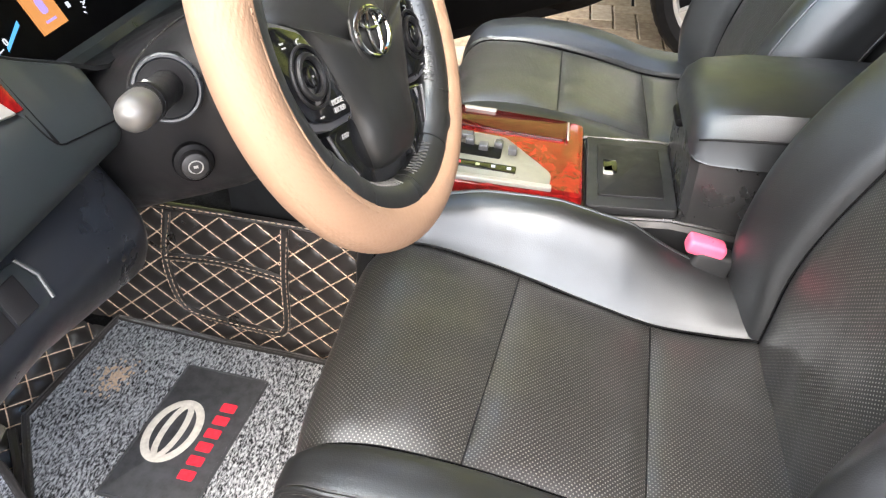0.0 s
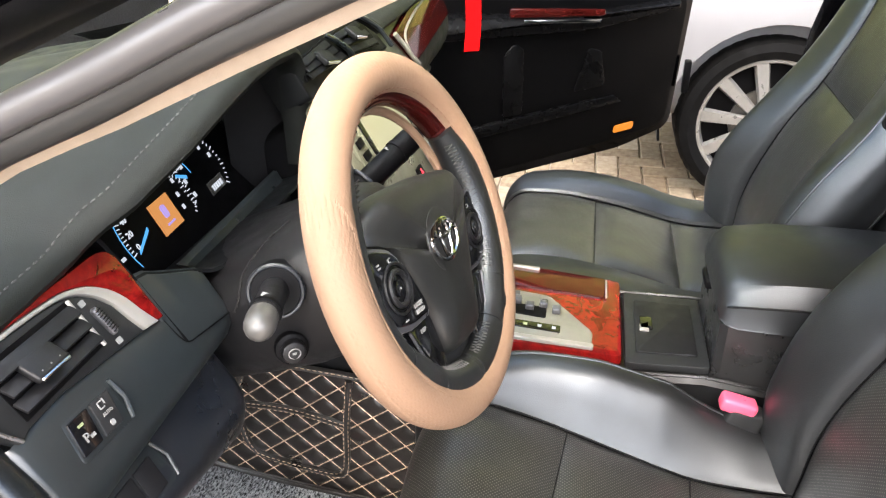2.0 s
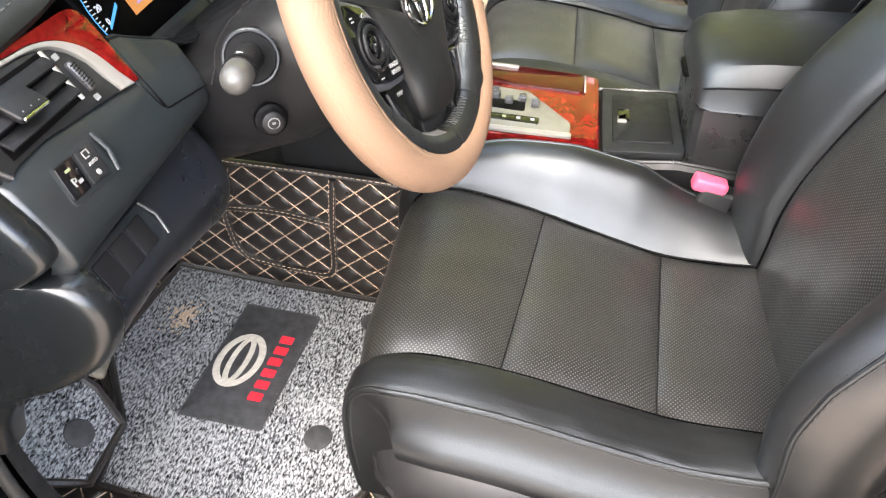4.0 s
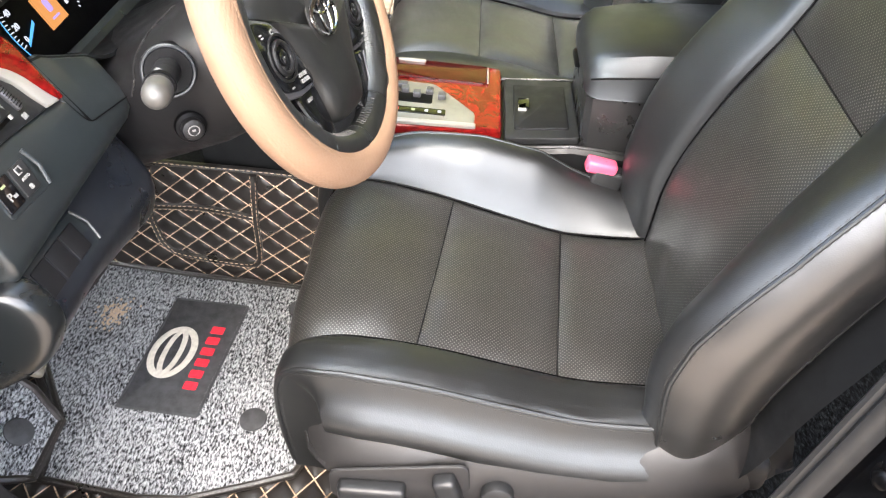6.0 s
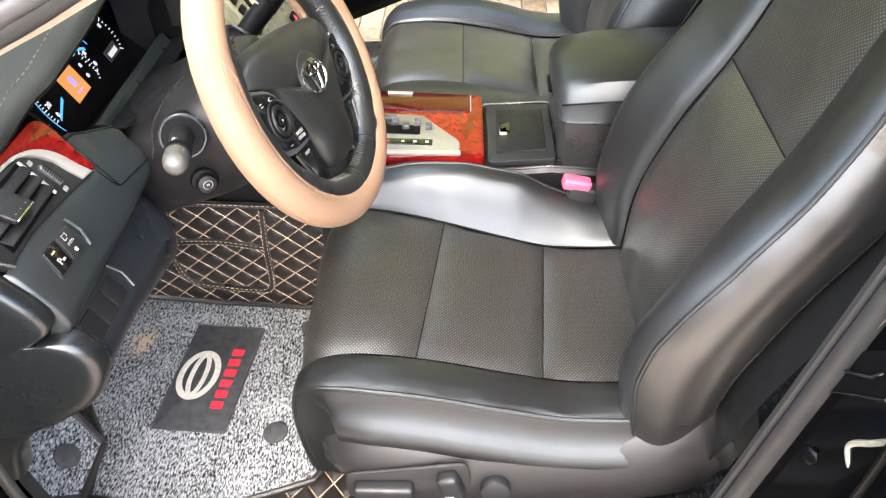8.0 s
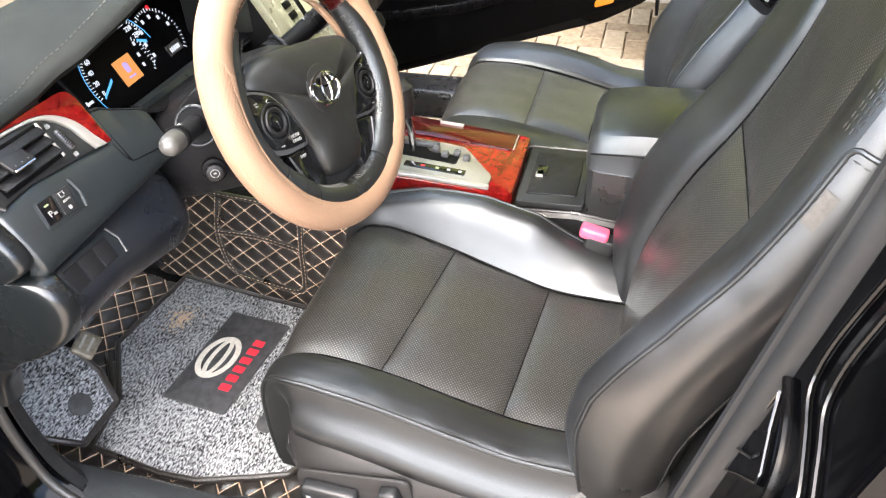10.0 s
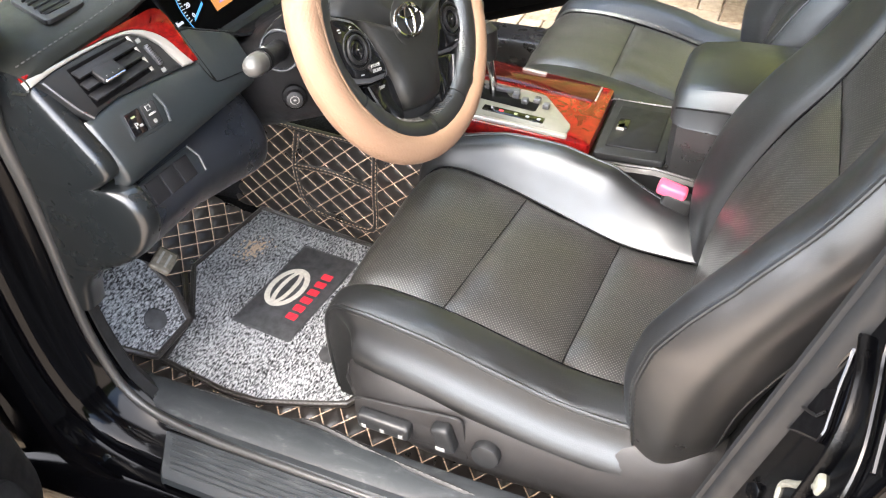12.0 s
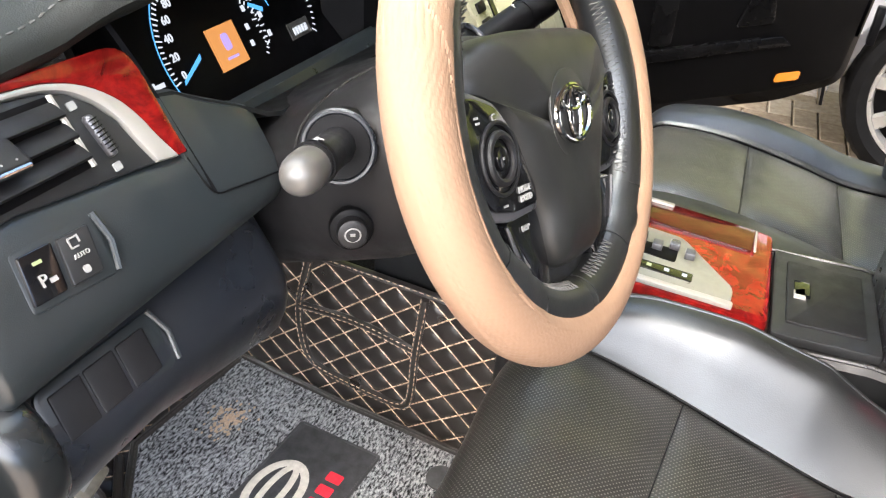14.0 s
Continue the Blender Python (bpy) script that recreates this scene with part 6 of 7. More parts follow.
def steering_column():
    col = thing("steering_column", "black steering column shroud with two stalks", "steering column")
    rings = []
    for c, hw, lo, hi in ((-0.050, 0.058, -0.045, 0.046), (-0.056, 0.074, -0.066, 0.056), (-0.070, 0.092, -0.082, 0.062), (-0.100, 0.104, -0.096, 0.066), (-0.150, 0.111, -0.104, 0.066), (-0.210, 0.112, -0.105, 0.062), (-0.30, 0.110, -0.105, 0.06)):
        ring = []
        for k in range(40):
            a = 2 * math.pi * k / 40
            ca, sa = math.cos(a), math.sin(a)
            e = 0.62
            x = hw * math.copysign(abs(ca) ** e, ca)
            y = (hi if sa > 0 else -lo) * math.copysign(abs(sa) ** e, sa)
            ring.append(WHEEL @ Vector((x * (1 - 0.16 * max(0, -sa)), y, c)))
        rings.append(ring)
    part("shroud", skin(rings, True, True), SHROUD, col, "grained black column shroud")
    part("shroud_seam", tube(catmull([(-0.342, 0.1855, 0.9390), (-0.3663, 0.1965, 0.9330), (-0.3965, 0.2085, 0.9210), (-0.4158, 0.2153, 0.9068), (-0.4270, 0.2163, 0.8884), (-0.4292, 0.2231, 0.8700)], 26), 0.0010, 6), TRIM_GREY, col, "fine joint of the shroud halves")
    for s in (-1, 1):
        stalk = (WHEEL.to_3x3() @ Vector((s * 0.104, 0.017, 0.052))).normalized()
        up = stalk.cross(Vector((0, 0, 1))).normalized()
        over = up.cross(stalk)
        hub = WHEEL @ Vector((s * 0.117, 0.0338, -0.1185))
        part("boot_rim", tube([hub + (up * math.cos(a) + over * math.sin(a)) * 0.0275 for a in np.linspace(0, 2 * math.pi, 33)[:-1]], 0.0026, 8, True), ROLL, col)
        part("stalk_boot", tube([WHEEL @ Vector((s * p, b, c)) for p, b, c in ((0.098, 0.030, -0.128), (0.118, 0.034, -0.118))], [0.029, 0.025], 20), DARK, col)
        pts = [(0.112, 0.034, -0.122), (0.135, 0.038, -0.110), (0.165, 0.043, -0.094), (0.19, 0.047, -0.082)]
        stk = part("indicator_stalk" if s < 0 else "wiper_stalk", tube([WHEEL @ Vector((s * p, b, c)) for p, b, c in pts], [0.0150, 0.0142, 0.0142, 0.0150] if s < 0 else [0.015, 0.0155, 0.016, 0.016], 16), SHROUD if s < 0 else DARK, col, "black control stalk")
        tip = [(0.186 + 0.036 * q, 0.0465 + 0.0051 * q, -0.084 + 0.018 * q) for q in (0, 0.1, 0.3, 0.5, 0.62, 0.72, 0.80, 0.87, 0.93, 0.97, 1.0)]
        girth = [0.95, 1.0, 1.01, 1.0, 0.975, 0.93, 0.86, 0.76, 0.60, 0.42, 0.12]
        part("stalk_end", tube([WHEEL @ Vector((s * p, b, c)) for p, b, c in tip], [(0.0146 if s < 0 else 0.0165) * g for g in girth], 24), STALKEND if s < 0 else DARK, stk, "smooth grey stalk end" if s < 0 else "")
        part("stalk_ring", tube([WHEEL @ Vector((s * p, b, c)) for p, b, c in ((0.178, 0.0452, -0.088), (0.184, 0.0462, -0.085))], 0.0162 if s < 0 else 0.0172, 18), DARK, stk)
        mk = frame_of(WHEEL @ Vector((s * 0.165, 0.0570 if s < 0 else 0.0590, -0.089)), (1, 0, 0), (0, 1, 0.3))
        part("stalk_mark", joined([slab(rect(0.006, 0.006), 0.0006, mk), slab(rect(0.004, 0.004), 0.0006, mk @ Matrix.Translation((s * 0.014, 0, 0)))]), WHITE_MARK, stk)
    kc = WHEEL @ Vector((-0.113, -0.037, -0.142))
    ax = Vector((-0.82, -0.52, 0.18)).normalized()
    part("adjuster_bezel", disc(kc, ax, 0.0185, 0.012, 24, 0.003), DARK, col)
    kb = part("column_adjuster", disc(kc + ax * 0.009, ax, 0.0128, 0.016, 24, 0.003), SHROUD, col, "small round column adjuster")
    mk = frame_of(kc + ax * 0.0175, ax.cross(Vector((0, 0, 1))), (0, 0, 1))
    if (mk.to_3x3() @ Vector((0, 0, 1))).dot(ax) < 0:
        mk = frame_of(kc + ax * 0.0175, Vector((0, 0, 1)).cross(ax), (0, 0, 1))
    part("adjuster_mark", tube([mk @ Vector((0.0062 * math.cos(a), 0.0062 * math.sin(a), 0)) for a in np.linspace(0, 2 * math.pi, 25)[:-1]], 0.0007, 6, True), WHITE_MARK, kb)
    part("adjuster_mark", slab(rect(0.004, 0.0025), 0.0006, mk), WHITE_MARK, kb)


steering_column()


TURN = WHEEL @ Matrix.Rotation(radians(-15), 4, "Z")


def steering_wheel():
    sw = thing("steering_wheel", "steering wheel in a padded peach leather cover, turned slightly", "steering wheel")
    W = lambda a, b, c: TURN @ Vector((a, b, c))
    # cover, embossed with sweeping ridges and a diamond hatch
    R, r, n, k = 0.1807, 0.0232, 460, 150
    rings = []
    for i in range(n):
        a = 360 * i / n
        fade = min(1.0, max(0.0, (a - 134) / 6)) * min(1.0, max(0.0, (250 - a) / 30))
        sweep = interp(a, [(0, 20), (134, 12), (140, 58), (148, 104), (160, 124), (185, 128), (215, 118), (250, 105), (360, 105)])
        ring = []
        for j in range(k):
            t = 360 * j / k
            d = ((t - sweep + 180) % 360) - 180
            rr = r
            if fade and -8 < d < 38 and a < 225:
                rr += 0.0011 * fade * (0.5 + 0.5 * math.cos(radians(d * 360 / 9))) * min(1, (225 - a) / 15)
            elif fade and -115 < d <= -8:
                u, v = a * 0.40, d * 0.075
                rr -= 0.0009 * fade * (1 - min(abs(((u + v) % 1) - 0.5), abs(((u - v) % 1) - 0.5)) * 2) ** 3
            b, tt = radians(a), radians(t)
            q = R + rr * math.cos(tt)
            ring.append(WHEEL @ Vector((q * math.cos(b), q * math.sin(b), rr * math.sin(tt))))
        rings.append(ring)
    rings.append(rings[0])
    bm = skin(rings, True)
    bmesh.ops.remove_doubles(bm, verts=bm.verts, dist=1e-6)
    cov = part("rim_cover", bm, COVER, sw, "padded peach leather rim cover")
    path = [W((R - r * 0.83) * math.cos(a), (R - r * 0.83) * math.sin(a), r * 0.60) for a in np.linspace(0, 2 * math.pi, 160)]
    stitches(path, cov, Mat("brown thread", (0.12, 0.055, 0.03), 0.7).vary(200), r=0.0007, dash=0.005, gap=0.004)
    # a paler turned-in edge of the cover, on the rim behind it
    hem = [W(0.1480 * math.cos(a), 0.1480 * math.sin(a), -0.0250) for a in np.linspace(0, 2 * math.pi, 120)[:-1]]
    part("cover_hem", tube(hem, 0.0055, 8, True), COVER, cov)
    # the rim itself: leather grips, burl at the top
    def arc(a0, a1, R1, r1, c0=0.0):
        m = max(8, int(abs(a1 - a0) / 3))
        return tube([W(R1 * math.cos(radians(a)), R1 * math.sin(radians(a)), c0) for a in np.linspace(a0, a1, m)], r1, 16)
    part("burl_rim", arc(40.5, 139.5, 0.1650, 0.0165, -0.008), WOOD_DARK, sw, "dark red burl rim segment")
    for a0, a1 in ((-34, 40), (140, 214), (-88, -58), (238, 268)):
        m = max(8, int(abs(a1 - a0) / 3))
        girth = [0.0225 - 0.0055 * max(0.0, (abs(i / (m - 1) * (a1 - a0) + a0 - 90) - 50) * -1 + 22) / 22 if abs(i / (m - 1) * (a1 - a0) + a0 - 90) < 72 else 0.0225 for i in range(m)]
        part("leather_rim", arc(a0, a1, 0.1610, girth, -0.004), LEATHER, sw, "black leather rim segment")
        lace = []
        for a in np.arange(a0 + 3, a1 - 3, 2.2):
            for t, dd in ((138, 0.0), (166, 0.9)):
                q, b = 0.1610 + 0.0228 * math.cos(radians(t)), radians(a + dd)
                lace.append(W(q * math.cos(b), q * math.sin(b), -0.004 + 0.0228 * math.sin(radians(t))))
        part("lacing", tube(lace, 0.0008, 5), STITCH, sw, "laced grip stitching")
    for a0, a1 in ((-57.5, -34.5), (214.5, 237.5)):
        part("thumb_rest", arc(a0, a1, 0.1590, [0.0225] * 3 + [0.0245] * 2 + [0.0225] * 3, -0.004), LEATHER, sw, "smooth black leather thumb rest")
    part("lower_rim", arc(268.5, 271.5, 0.1610, 0.0220, -0.004), PLASTIC, sw)
    # airbag pad, domed, with wings above the button pods
    half = [(0.0, 0.0645), (0.060, 0.0630), (0.098, 0.0570), (0.124, 0.0440), (0.134, 0.0320), (0.126, 0.0250), (0.104, 0.0150), (0.088, -0.004), (0.070, -0.042), (0.054, -0.075), (0.048, -0.102), (0.038, -0.120), (0.020, -0.1245)]
    shape = half + [(-x, y) for x, y in half[:0:-1]]
    shape = catmull(shape + [shape[0]], 90)[:-1]
    rings = []
    for q, c in ((0.95, -0.035), (1.0, -0.024), (1.0, -0.002), (0.990, 0.004), (0.955, 0.010), (0.87, 0.0165), (0.66, 0.0210), (0.35, 0.0228), (0.04, 0.0232)):
        rings.append([W(x * q, -0.020 + (y + 0.020) * q, c - 0.010 * max(0.0, (abs(x) - 0.09) / 0.045)) for x, y in shape])
    part("airbag_pad", skin(rings, True, True), HIDE, sw, "black grained airbag pad")
    # badge as plain chrome ovals
    bc = (-0.0066, -0.0046)
    oval = lambda rx, ry, dy, c: [W(bc[0] + rx * math.cos(a), bc[1] + dy + ry * math.sin(a), c) for a in np.linspace(0, 2 * math.pi, 40)[:-1]]
    bd = part("badge", tube(oval(0.0315, 0.0215, 0, 0.0245), 0.0027, 8, True), CHROME, sw, "plain chrome oval badge")
    part("badge_oval", tube(oval(0.0095, 0.0195, 0, 0.0255), 0.0024, 8, True), CHROME, bd)
    part("badge_oval", tube(oval(0.0215, 0.0080, 0.0110, 0.0252), 0.0024, 8, True), CHROME, bd)
    part("badge_well", disc(W(*bc, 0.0212), TURN.to_3x3() @ Vector((0, 0, 1)), 0.0355, 0.003, 40, 0.001), HIDE, bd)
    for s in (-1, 1):
        at = lambda x, y, c: TURN @ Matrix.Translation((s * x, y, c))
        top = 0.0165 if s < 0 else 0.004
        sp = rounded([(s * 0.060, 0.040), (s * 0.110, 0.040), (s * 0.158, 0.030), (s * 0.160, -0.046), (s * 0.118, -0.072), (s * 0.050, -0.072)], 0.012, 6)
        part("spoke", slab(sp, 0.024, at(0, 0, -0.010), 0.006), DARK, sw, "black wheel spoke")
        fr = rounded([(s * 0.160, 0.0275), (s * 0.140, 0.0262), (s * 0.108, 0.0160), (s * 0.087, -0.006), (s * 0.066, -0.050), (s * 0.067, -0.0665), (s * 0.108, -0.0675), (s * 0.141, -0.0605), (s * 0.156, -0.040), (s * 0.163, -0.012)], 0.008, 5)
        pod = part("button_frame", slab(fr, 0.022, at(0, 0, top - 0.003), 0.003), SATIN, sw, "satin metal button frame")
        inn = rounded([(s * 0.157, 0.0230), (s * 0.139, 0.0218), (s * 0.110, 0.0120), (s * 0.091, -0.008), (s * 0.0715, -0.050), (s * 0.073, -0.0610), (s * 0.108, -0.0610), (s * 0.136, -0.0550), (s * 0.149, -0.038), (s * 0.156, -0.012)], 0.007, 5)
        part("button_pod", slab(inn, 0.006, at(0, 0, top), 0.002), GLOSS, pod, "gloss black button pod")
        ring = lambda rx, ry, c: [at(0.1184 + rx * math.cos(a), -0.0214 + ry * math.sin(a), c).translation for a in np.linspace(0, 2 * math.pi, 34)[:-1]]
        part("button_ring", tube(ring(0.0245, 0.0245, top + 0.0008), 0.0016, 8, True), SHROUD, pod)
        part("button_ring", tube(ring(0.0165, 0.0165, top + 0.0014), 0.0030, 8, True), SHROUD, pod)
        part("button_centre", disc(at(0.1184, -0.0214, top + 0.001).translation, TURN.to_3x3() @ Vector((0, 0, 1)), 0.0085, 0.004, 20, 0.001), GLOSS, pod)
        mk = [slab(rect(w, h), 0.0006, at(0.1184 + dx, -0.0214 + dy, top + 0.0036) @ Matrix.Rotation(radians(g), 4, "Z")) for w, h, dx, dy, g in [(0.0014, 0.0042, 0.0165, 0.0012, 40), (0.0014, 0.0042, 0.0165, -0.0012, -40), (0.0014, 0.0042, -0.0165, 0.0012, -40), (0.0014, 0.0042, -0.0165, -0.0012, 40), (0.0042, 0.0014, 0.0012, 0.0165, -40), (0.0042, 0.0014, -0.0012, 0.0165, 40), (0.0042, 0.0014, 0.0012, -0.0165, 40), (0.0042, 0.0014, -0.0012, -0.0165, -40), (0.0018, 0.0018, 0, 0, 0)]]
        mk += [tube([at(0.1185 + 0.003 * math.cos(a), 0.0065 + 0.0022 * math.sin(a), top + 0.0006).translation for a in np.linspace(-2.2, 2.2, 12)], 0.0006, 5)]
        mk += [slab(rect(0.0050, 0.0016), 0.0006, at(0.1400, 0.0050, top + 0.0006)), slab(rect(0.0050, 0.0016), 0.0006, at(0.1415, 0.0085, top + 0.0006)), slab(rect(0.0060, 0.0014), 0.0006, at(0.1206, -0.0535, top + 0.0006))]
        if s < 0:
            mk += [letters("MODE", 0.0064, at(0.0915, -0.0470, top + 0.0006)), letters("HOLD", 0.0064, at(0.0905, -0.0535, top + 0.0006))]
        for b in mk:
            part("button_mark", b, WHITE_MARK, pod)
        bp2 = rounded([(s * 0.050, -0.066), (s * 0.104, -0.0690), (s * 0.100, -0.085), (s * 0.080, -0.128), (s * 0.066, -0.150), (s * 0.046, -0.150), (s * 0.044, -0.110)], 0.006, 5)
        low = part("lower_spoke", slab(bp2, 0.018, at(0, 0, 0.004), 0.004), GLOSS, sw, "gloss black lower spoke")
        part("spoke_edge", tube([at(x, y, 0.004).translation for x, y in ((0.103, -0.072), (0.097, -0.088), (0.079, -0.127), (0.066, -0.148))], 0.0016, 6), SATIN, low)
        if s < 0:
            part("button_mark", letters("DISP", 0.0062, at(0.0770, -0.0785, 0.0052)), WHITE_MARK, low)
    part("lower_cover", thick(skin([[W(x * w, y, c - 0.010 * abs(x / 0.05) ** 2) for x in np.linspace(-0.05, 0.05, 9)] for y, c, w in ((-0.112, 0.000, 0.95), (-0.125, 0.000, 1.05), (-0.140, -0.004, 1.15), (-0.155, -0.010, 1.0))]), 0.004), PLASTIC, sw, "dark plastic cover under the airbag pad")


steering_wheel()


# ---- floor mats ----
def quilt(name, fn, ls, lt, parent, label, w=0.056, h=0.046, puff=0.0058, thread=0.0011):
    """A quilted sheet. fn(s, t) gives its point; s runs to ls and t to lt, in metres."""
    ns, nt = round(ls / (w / 12)), round(lt / (h / 12))
    ls, lt = ns * w / 12, nt * h / 12
    def normal(s, t):
        e = 0.004
        p = Vector(fn(s, t))
        return (Vector(fn(s + e, t)) - p).cross(Vector(fn(s, t + e)) - p).normalized()
    rings = []
    for i in range(ns + 1):
        ring = []
        for j in range(nt + 1):
            s, t = ls * i / ns, lt * j / nt
            p, q = s / w + t / h, s / w - t / h
            up = puff * (abs(math.sin(math.pi * p)) * abs(math.sin(math.pi * q))) ** 0.34
            ring.append(Vector(fn(s, t)) + normal(s, t) * up)
        rings.append(ring)
    sheet = part(name, skin(rings), QUILT, parent, label)
    bm = bmesh.new()
    dash, gap = 0.0125, 0.0007
    for sign in (1, -1):
        lo, hi = (0, ls / w + lt / h) if sign > 0 else (-lt / h, ls / w)
        for c in range(math.ceil(lo), math.floor(hi) + 1):
            # points with s / w + sign * t / h = c
            t = 0.0
            step = h / math.hypot(w, h)
            while t < lt:
                a, b = t, min(lt, t + dash * step)
                s0, s1 = (c - sign * a / h) * w, (c - sign * b / h) * w
                if 0 <= s0 <= ls and 0 <= s1 <= ls:
                    n = normal((s0 + s1) / 2, (a + b) / 2)
                    p, q = Vector(fn(s0, a)) + n * 0.0026, Vector(fn(s1, b)) + n * 0.0026
                    d = (q - p).normalized().cross(n) * thread
                    m = (p + q) / 2 + n * 0.0012
                    v = [bm.verts.new(x) for x in (p - d, p + d, q + d, q - d)]
                    m0, m1 = bm.verts.new(p + (q - p) * 0.2 + n * 0.0011), bm.verts.new(p + (q - p) * 0.8 + n * 0.0011)
                    for f in ((v[0], v[1], m0), (v[1], v[2], m1, m0), (v[2], v[3], m1), (v[3], v[0], m0, m1)):
                        bm.faces.new(f)
                t += (dash + gap) * step
    part("quilt_stitching", bm, TAN, sheet, "tan diamond stitching")
    return sheet


def floor_mats():
    mat_ = thing("floor_mat", "quilted brown black leather floor mat with tan stitching", "floor mat", group="floor mats")
    # floor, curving up the tunnel, the bulkhead and the sill
    def floor_fn(s, t):
        x, y = -0.668 + s, -0.45 + t
        return (x, y, 0.288 + 0.30 * max(0.0, y - 0.56) ** 1.0 * (0.9 if y > 0.56 else 0))
    quilt("mat_floor", floor_fn, 0.535, 1.18, mat_, "quilted leather floor sheet")
    tun = lambda y: -0.142 + 0.12 * max(-0.1, y - 0.2) + 0.004 * math.sin(y * 9)

    def tunnel_fn(s, t):
        y = 0.62 - s
        top = 1.0
        return (tun(y) + 0.02 * t, y, 0.292 + t * top)
    quilt("mat_tunnel", tunnel_fn, 0.66, 0.258, mat_, "quilted leather tunnel side")
    edge = [(tun(y) + 0.005, y, 0.550) for y in np.linspace(-0.04, 0.62, 30)]
    part("mat_binding", tube(edge, 0.007, 8, squash=0.7), QUILT, mat_)
    stitches([(p[0] - 0.006, p[1], p[2] + 0.003) for p in edge], mat_, TAN, r=0.0009)
    def sill_fn(s, t):
        y, q = -0.42 + s, t / 0.082
        over = interp(y, [(-0.42, 0.024), (-0.25, 0.040), (-0.15, 0.036), (-0.03, 0.022), (0.09, 0.006), (0.13, 0.0), (0.44, 0.0)])
        up = interp(y, [(-0.42, 0.034), (-0.03, 0.044), (0.08, 0.038), (0.13, 0.0), (0.44, 0.0)])
        return (-0.650 - 0.014 * q - over * q ** 2, y, 0.290 + (0.080 + up) * q - 0.012 * up / 0.04 * q ** 6 + 0.003 * math.sin(y * 31) * q)
    quilt("mat_sill", sill_fn, 0.86, 0.082, mat_, "quilted leather sill side", thread=0.0009)
    edge = [Vector(sill_fn(float(q), 0.082)) + Vector((0, 0, 0.002)) for q in np.linspace(0.0, 0.86, 40)]
    part("mat_binding", tube(edge, 0.005, 8), RUBBER, mat_, "curled black binding")
    stitches([(p[0], p[1], p[2] + 0.0048) for p in edge], mat_, PALE_THREAD, r=0.0007)
    def toe_fn(s, t):
        return (-0.66 + s, 0.70 + 0.55 * t, 0.325 + 0.80 * t)
    quilt("mat_toe", toe_fn, 0.53, 0.30, mat_, "quilted leather toe board")
    # pocket seams on the tunnel side
    on = lambda y, z: (tun(y) + 0.02 * (z - 0.292) - 0.005, y, z)
    for k, line in enumerate(([(0.396, 0.545), (0.418, 0.455), (0.412, 0.38), (0.395, 0.352), (0.36, 0.342), (0.255, 0.334), (0.232, 0.340), (0.224, 0.365), (0.219, 0.45), (0.208, 0.545)], [(0.418, 0.456), (0.32, 0.462), (0.219, 0.450)])):
        pts = [on(*p) for p in catmull(line, 50)]
        part("pocket_seam", tube(pts, 0.0065, 8), QUILT, mat_, "black piped pocket seam")
        for o in (-0.004, 0.004):
            stitches([(p[0] - 0.0055, p[1] + (o if k == 0 else 0), p[2] + (0 if k == 0 and 0.35 < p[2] < 0.5 else o)) for p in pts], mat_, TAN, r=0.0008, dash=0.006)
    # carpet laid on top
    cp = thing("carpet_mat", "grey looped carpet overlay with dark stitched edging", "carpet")
    main = [(-0.112, 0.540), (-0.20, 0.553), (-0.340, 0.571), (-0.470, 0.482), (-0.583, 0.464), (-0.595, 0.38), (-0.606, 0.309), (-0.604, 0.238), (-0.573, 0.139), (-0.555, 0.088), (-0.50, 0.06), (-0.30, 0.04), (-0.164, 0.05), (-0.160, 0.15), (-0.150, 0.24), (-0.140, 0.34)]
    def sheet(outline, z, name, label, tilt=0.0):
        bm = slab(outline, 0.006, Matrix.Translation((0, 0, z)), 0.002)
        if tilt:
            for v in bm.verts:
                v.co.z += tilt * max(0.0, v.co.y - 0.455)
        part(name, bm, CARPET, cp, label)
        loop = [(x, y, z - 0.001 + tilt * max(0.0, y - 0.455)) for x, y in outline]
        loop = loop + [loop[0]]
        path = []
        for a, b in zip(loop, loop[1:]):
            path += [tuple(a[i] + (b[i] - a[i]) * q for i in range(3)) for q in np.linspace(0, 1, 8)[:-1]]
        part("edging", tube(path, 0.0065, 8, True, squash=0.9), QUILT, cp, "dark leather edging")
        ring = path + path[:1]
        for o in (-0.0034, 0.0034):
            row = []
            for i, p in enumerate(ring):
                d = Vector(ring[min(len(ring) - 1, i + 1)]) - Vector(ring[max(0, i - 1)])
                d = Vector((d.y, -d.x, 0)).normalized() * o
                row.append((p[0] + d.x, p[1] + d.y, p[2] + 0.0052))
            stitches(row, cp, PALE_THREAD, r=0.0008, dash=0.006, gap=0.003)
    sheet(main, 0.3005, "carpet_main", "grey looped carpet")
    sheet([(-0.600, 0.456), (-0.500, 0.456), (-0.470, 0.500), (-0.455, 0.60), (-0.600, 0.60), (-0.645, 0.52)], 0.330, "carpet_footrest", "grey looped carpet on the footrest", 0.9)
    part("wedge_seam", tube([(-0.372, 0.570, 0.305), (-0.43, 0.522, 0.306), (-0.495, 0.478, 0.306), (-0.47, 0.53, 0.32), (-0.42, 0.62, 0.35)], 0.007, 8), QUILT, cp)
    specks = []
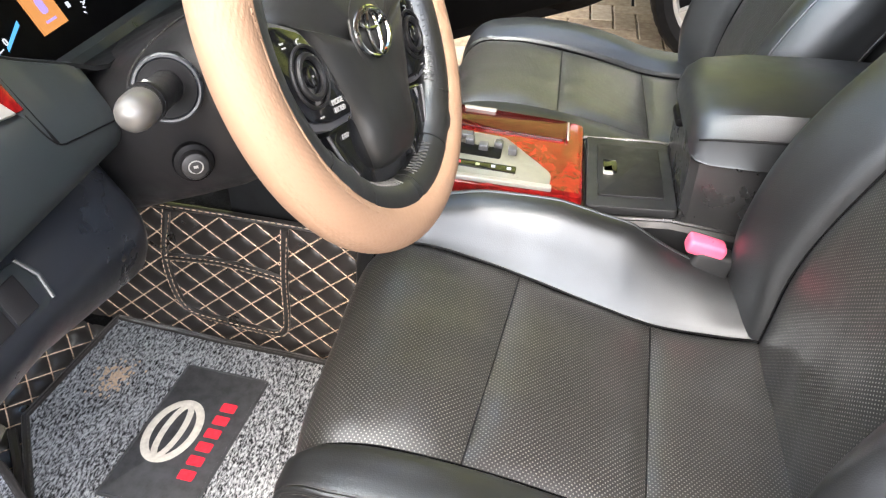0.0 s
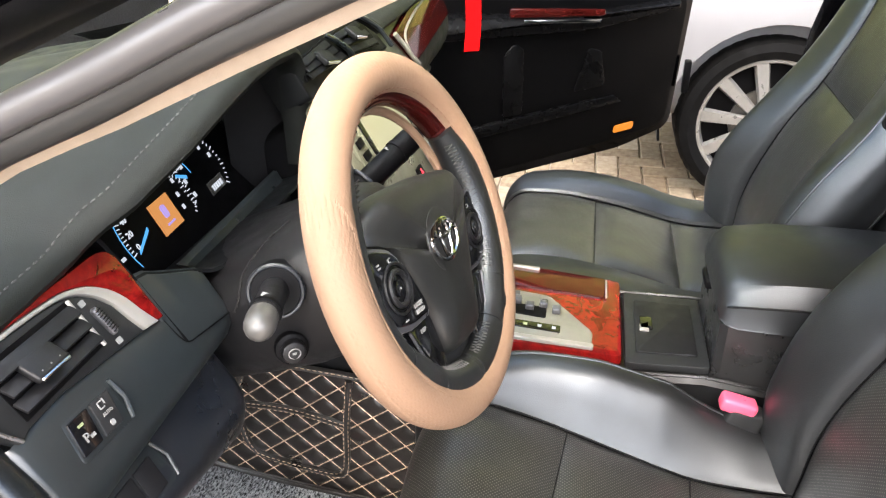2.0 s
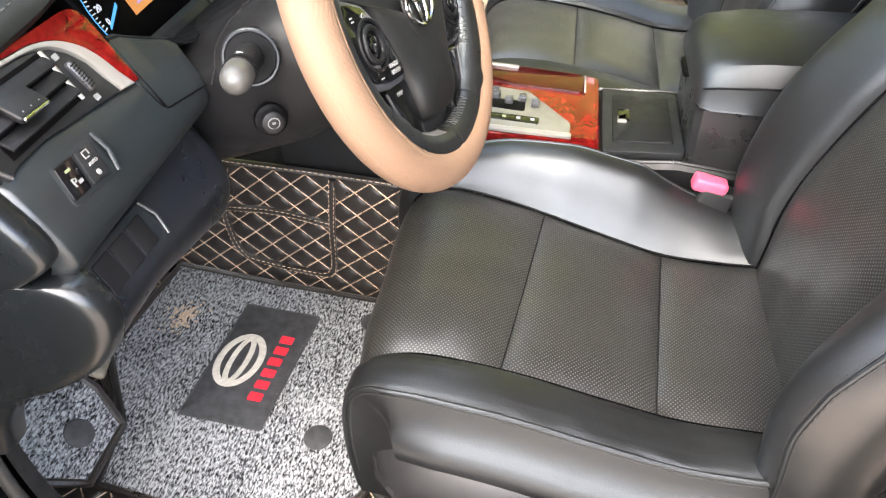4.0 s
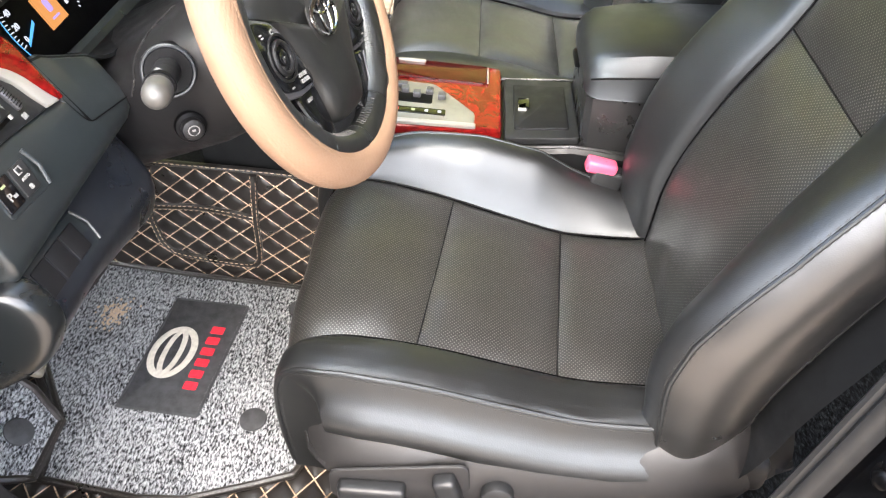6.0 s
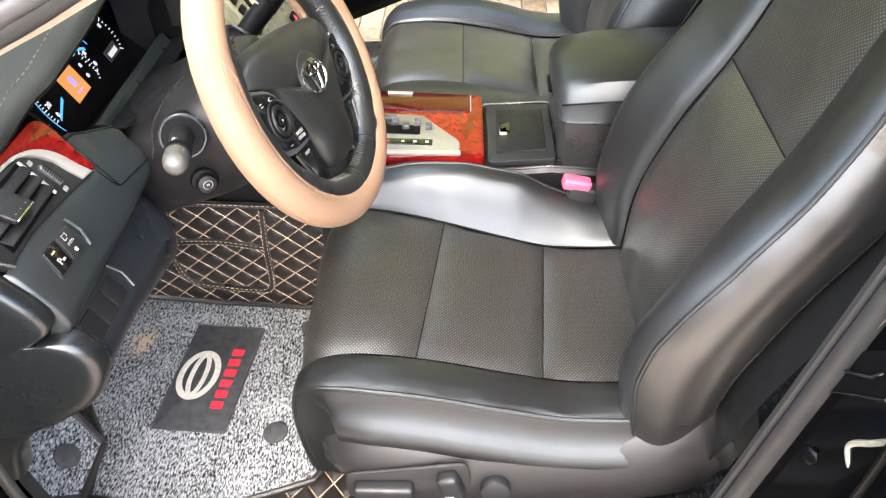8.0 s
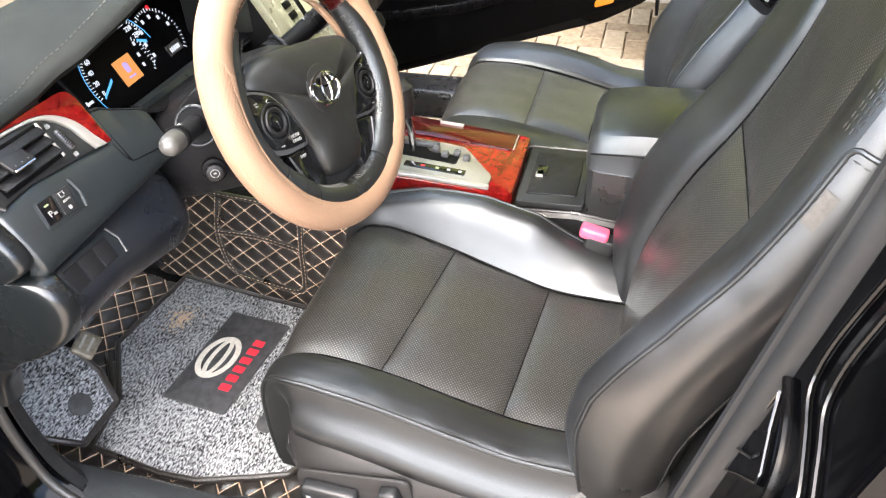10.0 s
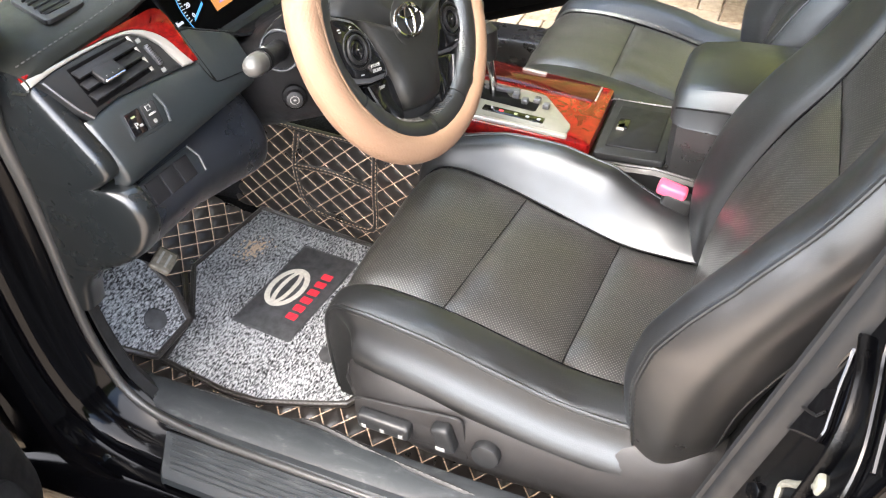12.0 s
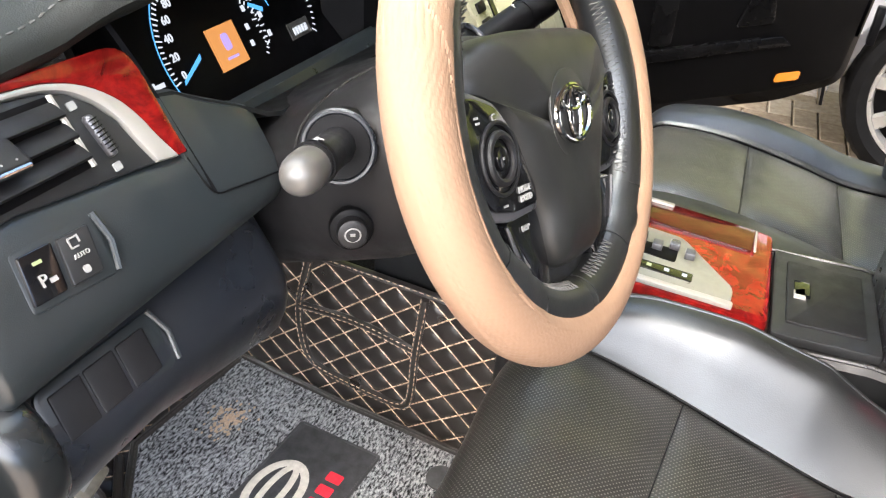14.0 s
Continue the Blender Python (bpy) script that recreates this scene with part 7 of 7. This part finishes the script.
    for k in range(150):
        q, d = random.uniform(0, 2 * math.pi), abs(random.gauss(0, 0.019))
        x, y, w = -0.247 + 1.2 * d * math.cos(q), 0.480 + d * math.sin(q), random.uniform(0.0015, 0.0042)
        specks.append(slab([(x + w * math.cos(h + q), y + 0.7 * w * math.sin(h + q)) for h in (0, 1.2, 2.4, 3.7, 5.0)], 0.0002, Matrix.Translation((0, 0, 0.3008 + 0.000006 * k))))
    tagged(part("dirt_smudge", joined(specks), Mat("tan dust", (0.50, 0.38, 0.27), 0.95, spec=0.1).vary(300, 0.7, 1.2), cp, "tan dust smudge"), "tan dust smudge", kind="stuff")
    for x, y in ((-0.545, 0.490), (-0.462, 0.170), (-0.216, 0.141)):
        z = 0.303 if y < 0.4 else 0.333 + 0.9 * (y - 0.455)
        part("mat_stud", disc((x, y, z), (0, -0.67 if y > 0.4 else 0, 0.74 if y > 0.4 else 1), 0.022, 0.005, 24, 0.002), PATCH, cp, "round grey mat stud")
    # rubber heel patch with its printed mark, lying a little askew
    turn = Matrix.Translation((-0.3315, 0.318, 0)) @ Matrix.Rotation(radians(-5.8), 4, "Z")
    hp = part("heel_patch", slab(rect(0.250, 0.141, 0.006), 0.004, turn @ Matrix.Translation((0, 0, 0.3035)), 0.0015), PATCH, cp, "dark grey rubber heel patch")
    part("patch_rim", tube([turn @ Vector((x, y, 0.3033)) for x, y in rect(0.244, 0.135, 0.005)], 0.0016, 6, True), PATCH, hp)
    pm = turn @ Matrix.Translation((-0.002, 0.0235, 0.3045))
    part("printed_oval", tube([pm @ Vector((0.0525 * math.cos(a), 0.034 * math.sin(a), 0)) for a in np.linspace(0, 2 * math.pi, 44)[:-1]], 0.0060, 6, True, squash=0.12), LOGOMARK, hp, "plain silver printed oval")
    part("printed_oval", tube([pm @ Vector((0.047 * math.cos(a), 0.013 * math.sin(a), 0)) for a in np.linspace(0, 2 * math.pi, 40)[:-1]], 0.0048, 6, True, squash=0.12), LOGOMARK, hp, "plain silver printed oval")
    for k in range(6):
        part("red_bar", slab(rect(0.0165, 0.0235, 0.003), 0.0008, turn @ Matrix.Translation((-0.0674 + 0.0248 * k, -0.0355, 0.3046))), REDMARK, hp)
    # passenger footwell and rear mats
    pm_ = thing("floor_mat", "quilted black leather passenger floor mat", "floor mat", group="floor mats")
    quilt("mat_floor", lambda s, t: (0.13 + s, 0.0 + t, 0.292), 0.54, 0.70, pm_, "quilted leather floor sheet", 0.06, 0.05)
    quilt("mat_toe", lambda s, t: (0.13 + s, 0.62 + 0.5 * t, 0.30 + 0.85 * t), 0.54, 0.32, pm_, "quilted leather toe board", 0.06, 0.05)
    rm = thing("floor_mat", "dark grey carpet rear floor mat", "floor mat", group="floor mats")
    part("mat_floor", slab(rounded([(-0.66, -1.15), (-0.13, -1.15), (-0.13, -0.50), (-0.66, -0.50)], 0.03), 0.008, Matrix.Translation((0, 0, 0.292)), 0.002), REAR_CARPET, rm, "dark grey looped carpet")
    quilt("mat_sill", lambda s, t: (-0.664 - 0.25 * t, -1.12 + s, 0.296 + t * 0.97), 0.38, 0.082, rm, "quilted leather sill side")


floor_mats()


# ---- pedals and hanging ribbon ----
def pedals():
    pb = thing("parking_brake_pedal", "foot parking brake with a worn grey pad", "pedal")
    m = Matrix.Rotation(radians(38), 4, "X") @ Matrix.Rotation(radians(12), 4, "Z")
    pad = part("pedal_pad", box((-0.563, 0.392, 0.556), (0.044, 0.036, 0.012), 0.005, 3, m), Mat("worn grey rubber", (0.075, 0.068, 0.052), 0.6).vary(120, 0.7, 1.3), pb, "worn grey rubber pad")
    for k in range(2):
        part("pad_bar", box(Vector((-0.563, 0.392, 0.556)) + m @ Vector((0, 0.007 - 0.013 * k, 0.0065)), (0.026, 0.004, 0.001), 0, 1, m), WHITE_MARK, pad)
    part("pedal_arm", tube([(-0.563, 0.398, 0.55), (-0.563, 0.48, 0.56), (-0.563, 0.60, 0.66)], 0.008, 8), DARK, pb)


pedals()


def ribbon():
    rb = thing("hanging_ribbon", "flat bright red ribbon hanging from the mirror", "ribbon")
    rings = [[(0.121 + dx, 0.053 + dy + 0.002 * math.sin(z * 40), z) for dx, dy in ((-0.005, 0.011), (0.0, 0.0015), (0.005, -0.011))] for z in np.linspace(1.009, 1.33, 14)]
    part("ribbon", thick(skin(rings), 0.0012), RED, rb)
    part("mirror_stem", tube([(0.121, 0.053, 1.33), (0.10, 0.08, 1.36), (0.05, 0.12, 1.385)], 0.006, 8), DARK, rb)


ribbon()


# ---- pavers of the yard, nearest stretches ----
def pavers():
    pa = thing("paving", "sandy herringbone concrete pavers", "pavement", kind="structure")
    L, Wd, g = 0.20, 0.10, 0.006
    bm = box((0, 0, 0), (L - g, Wd - g, 0.03), 0.004, 1)
    first = part("paver", bm, PAVER, pa, smooth=False)
    mesh = first.data
    spots = []
    n = 26
    for r in range(-n, n):
        for k in range(-n, n):
            x0, y0 = r * Wd + k * 2 * Wd, r * Wd - k * 2 * Wd
            spots.append((x0 + Wd, y0 + Wd / 2, 0))
            spots.append((x0 - Wd / 2, y0 + Wd, 90))
    count = 0
    used = set()
    for x, y, a in spots:
        x += 1.6
        key = (round(x, 2), round(y, 2))
        if key in used:
            continue
        near = (0.95 < x < 2.75 and -1.25 < y < 0.75) or (-1.35 < x < -0.70 and 0.30 < y < 1.0)
        if not near or count > 295:
            continue
        used.add(key)
        ob = first if count == 0 else new("paver", mesh)
        ob.parent = pa
        ob.location = (x, y, GROUND - 0.013 + random.uniform(-0.0015, 0.0015))
        ob.rotation_euler = (0, 0, radians(a) + random.uniform(-0.006, 0.006))
        count += 1


pavers()
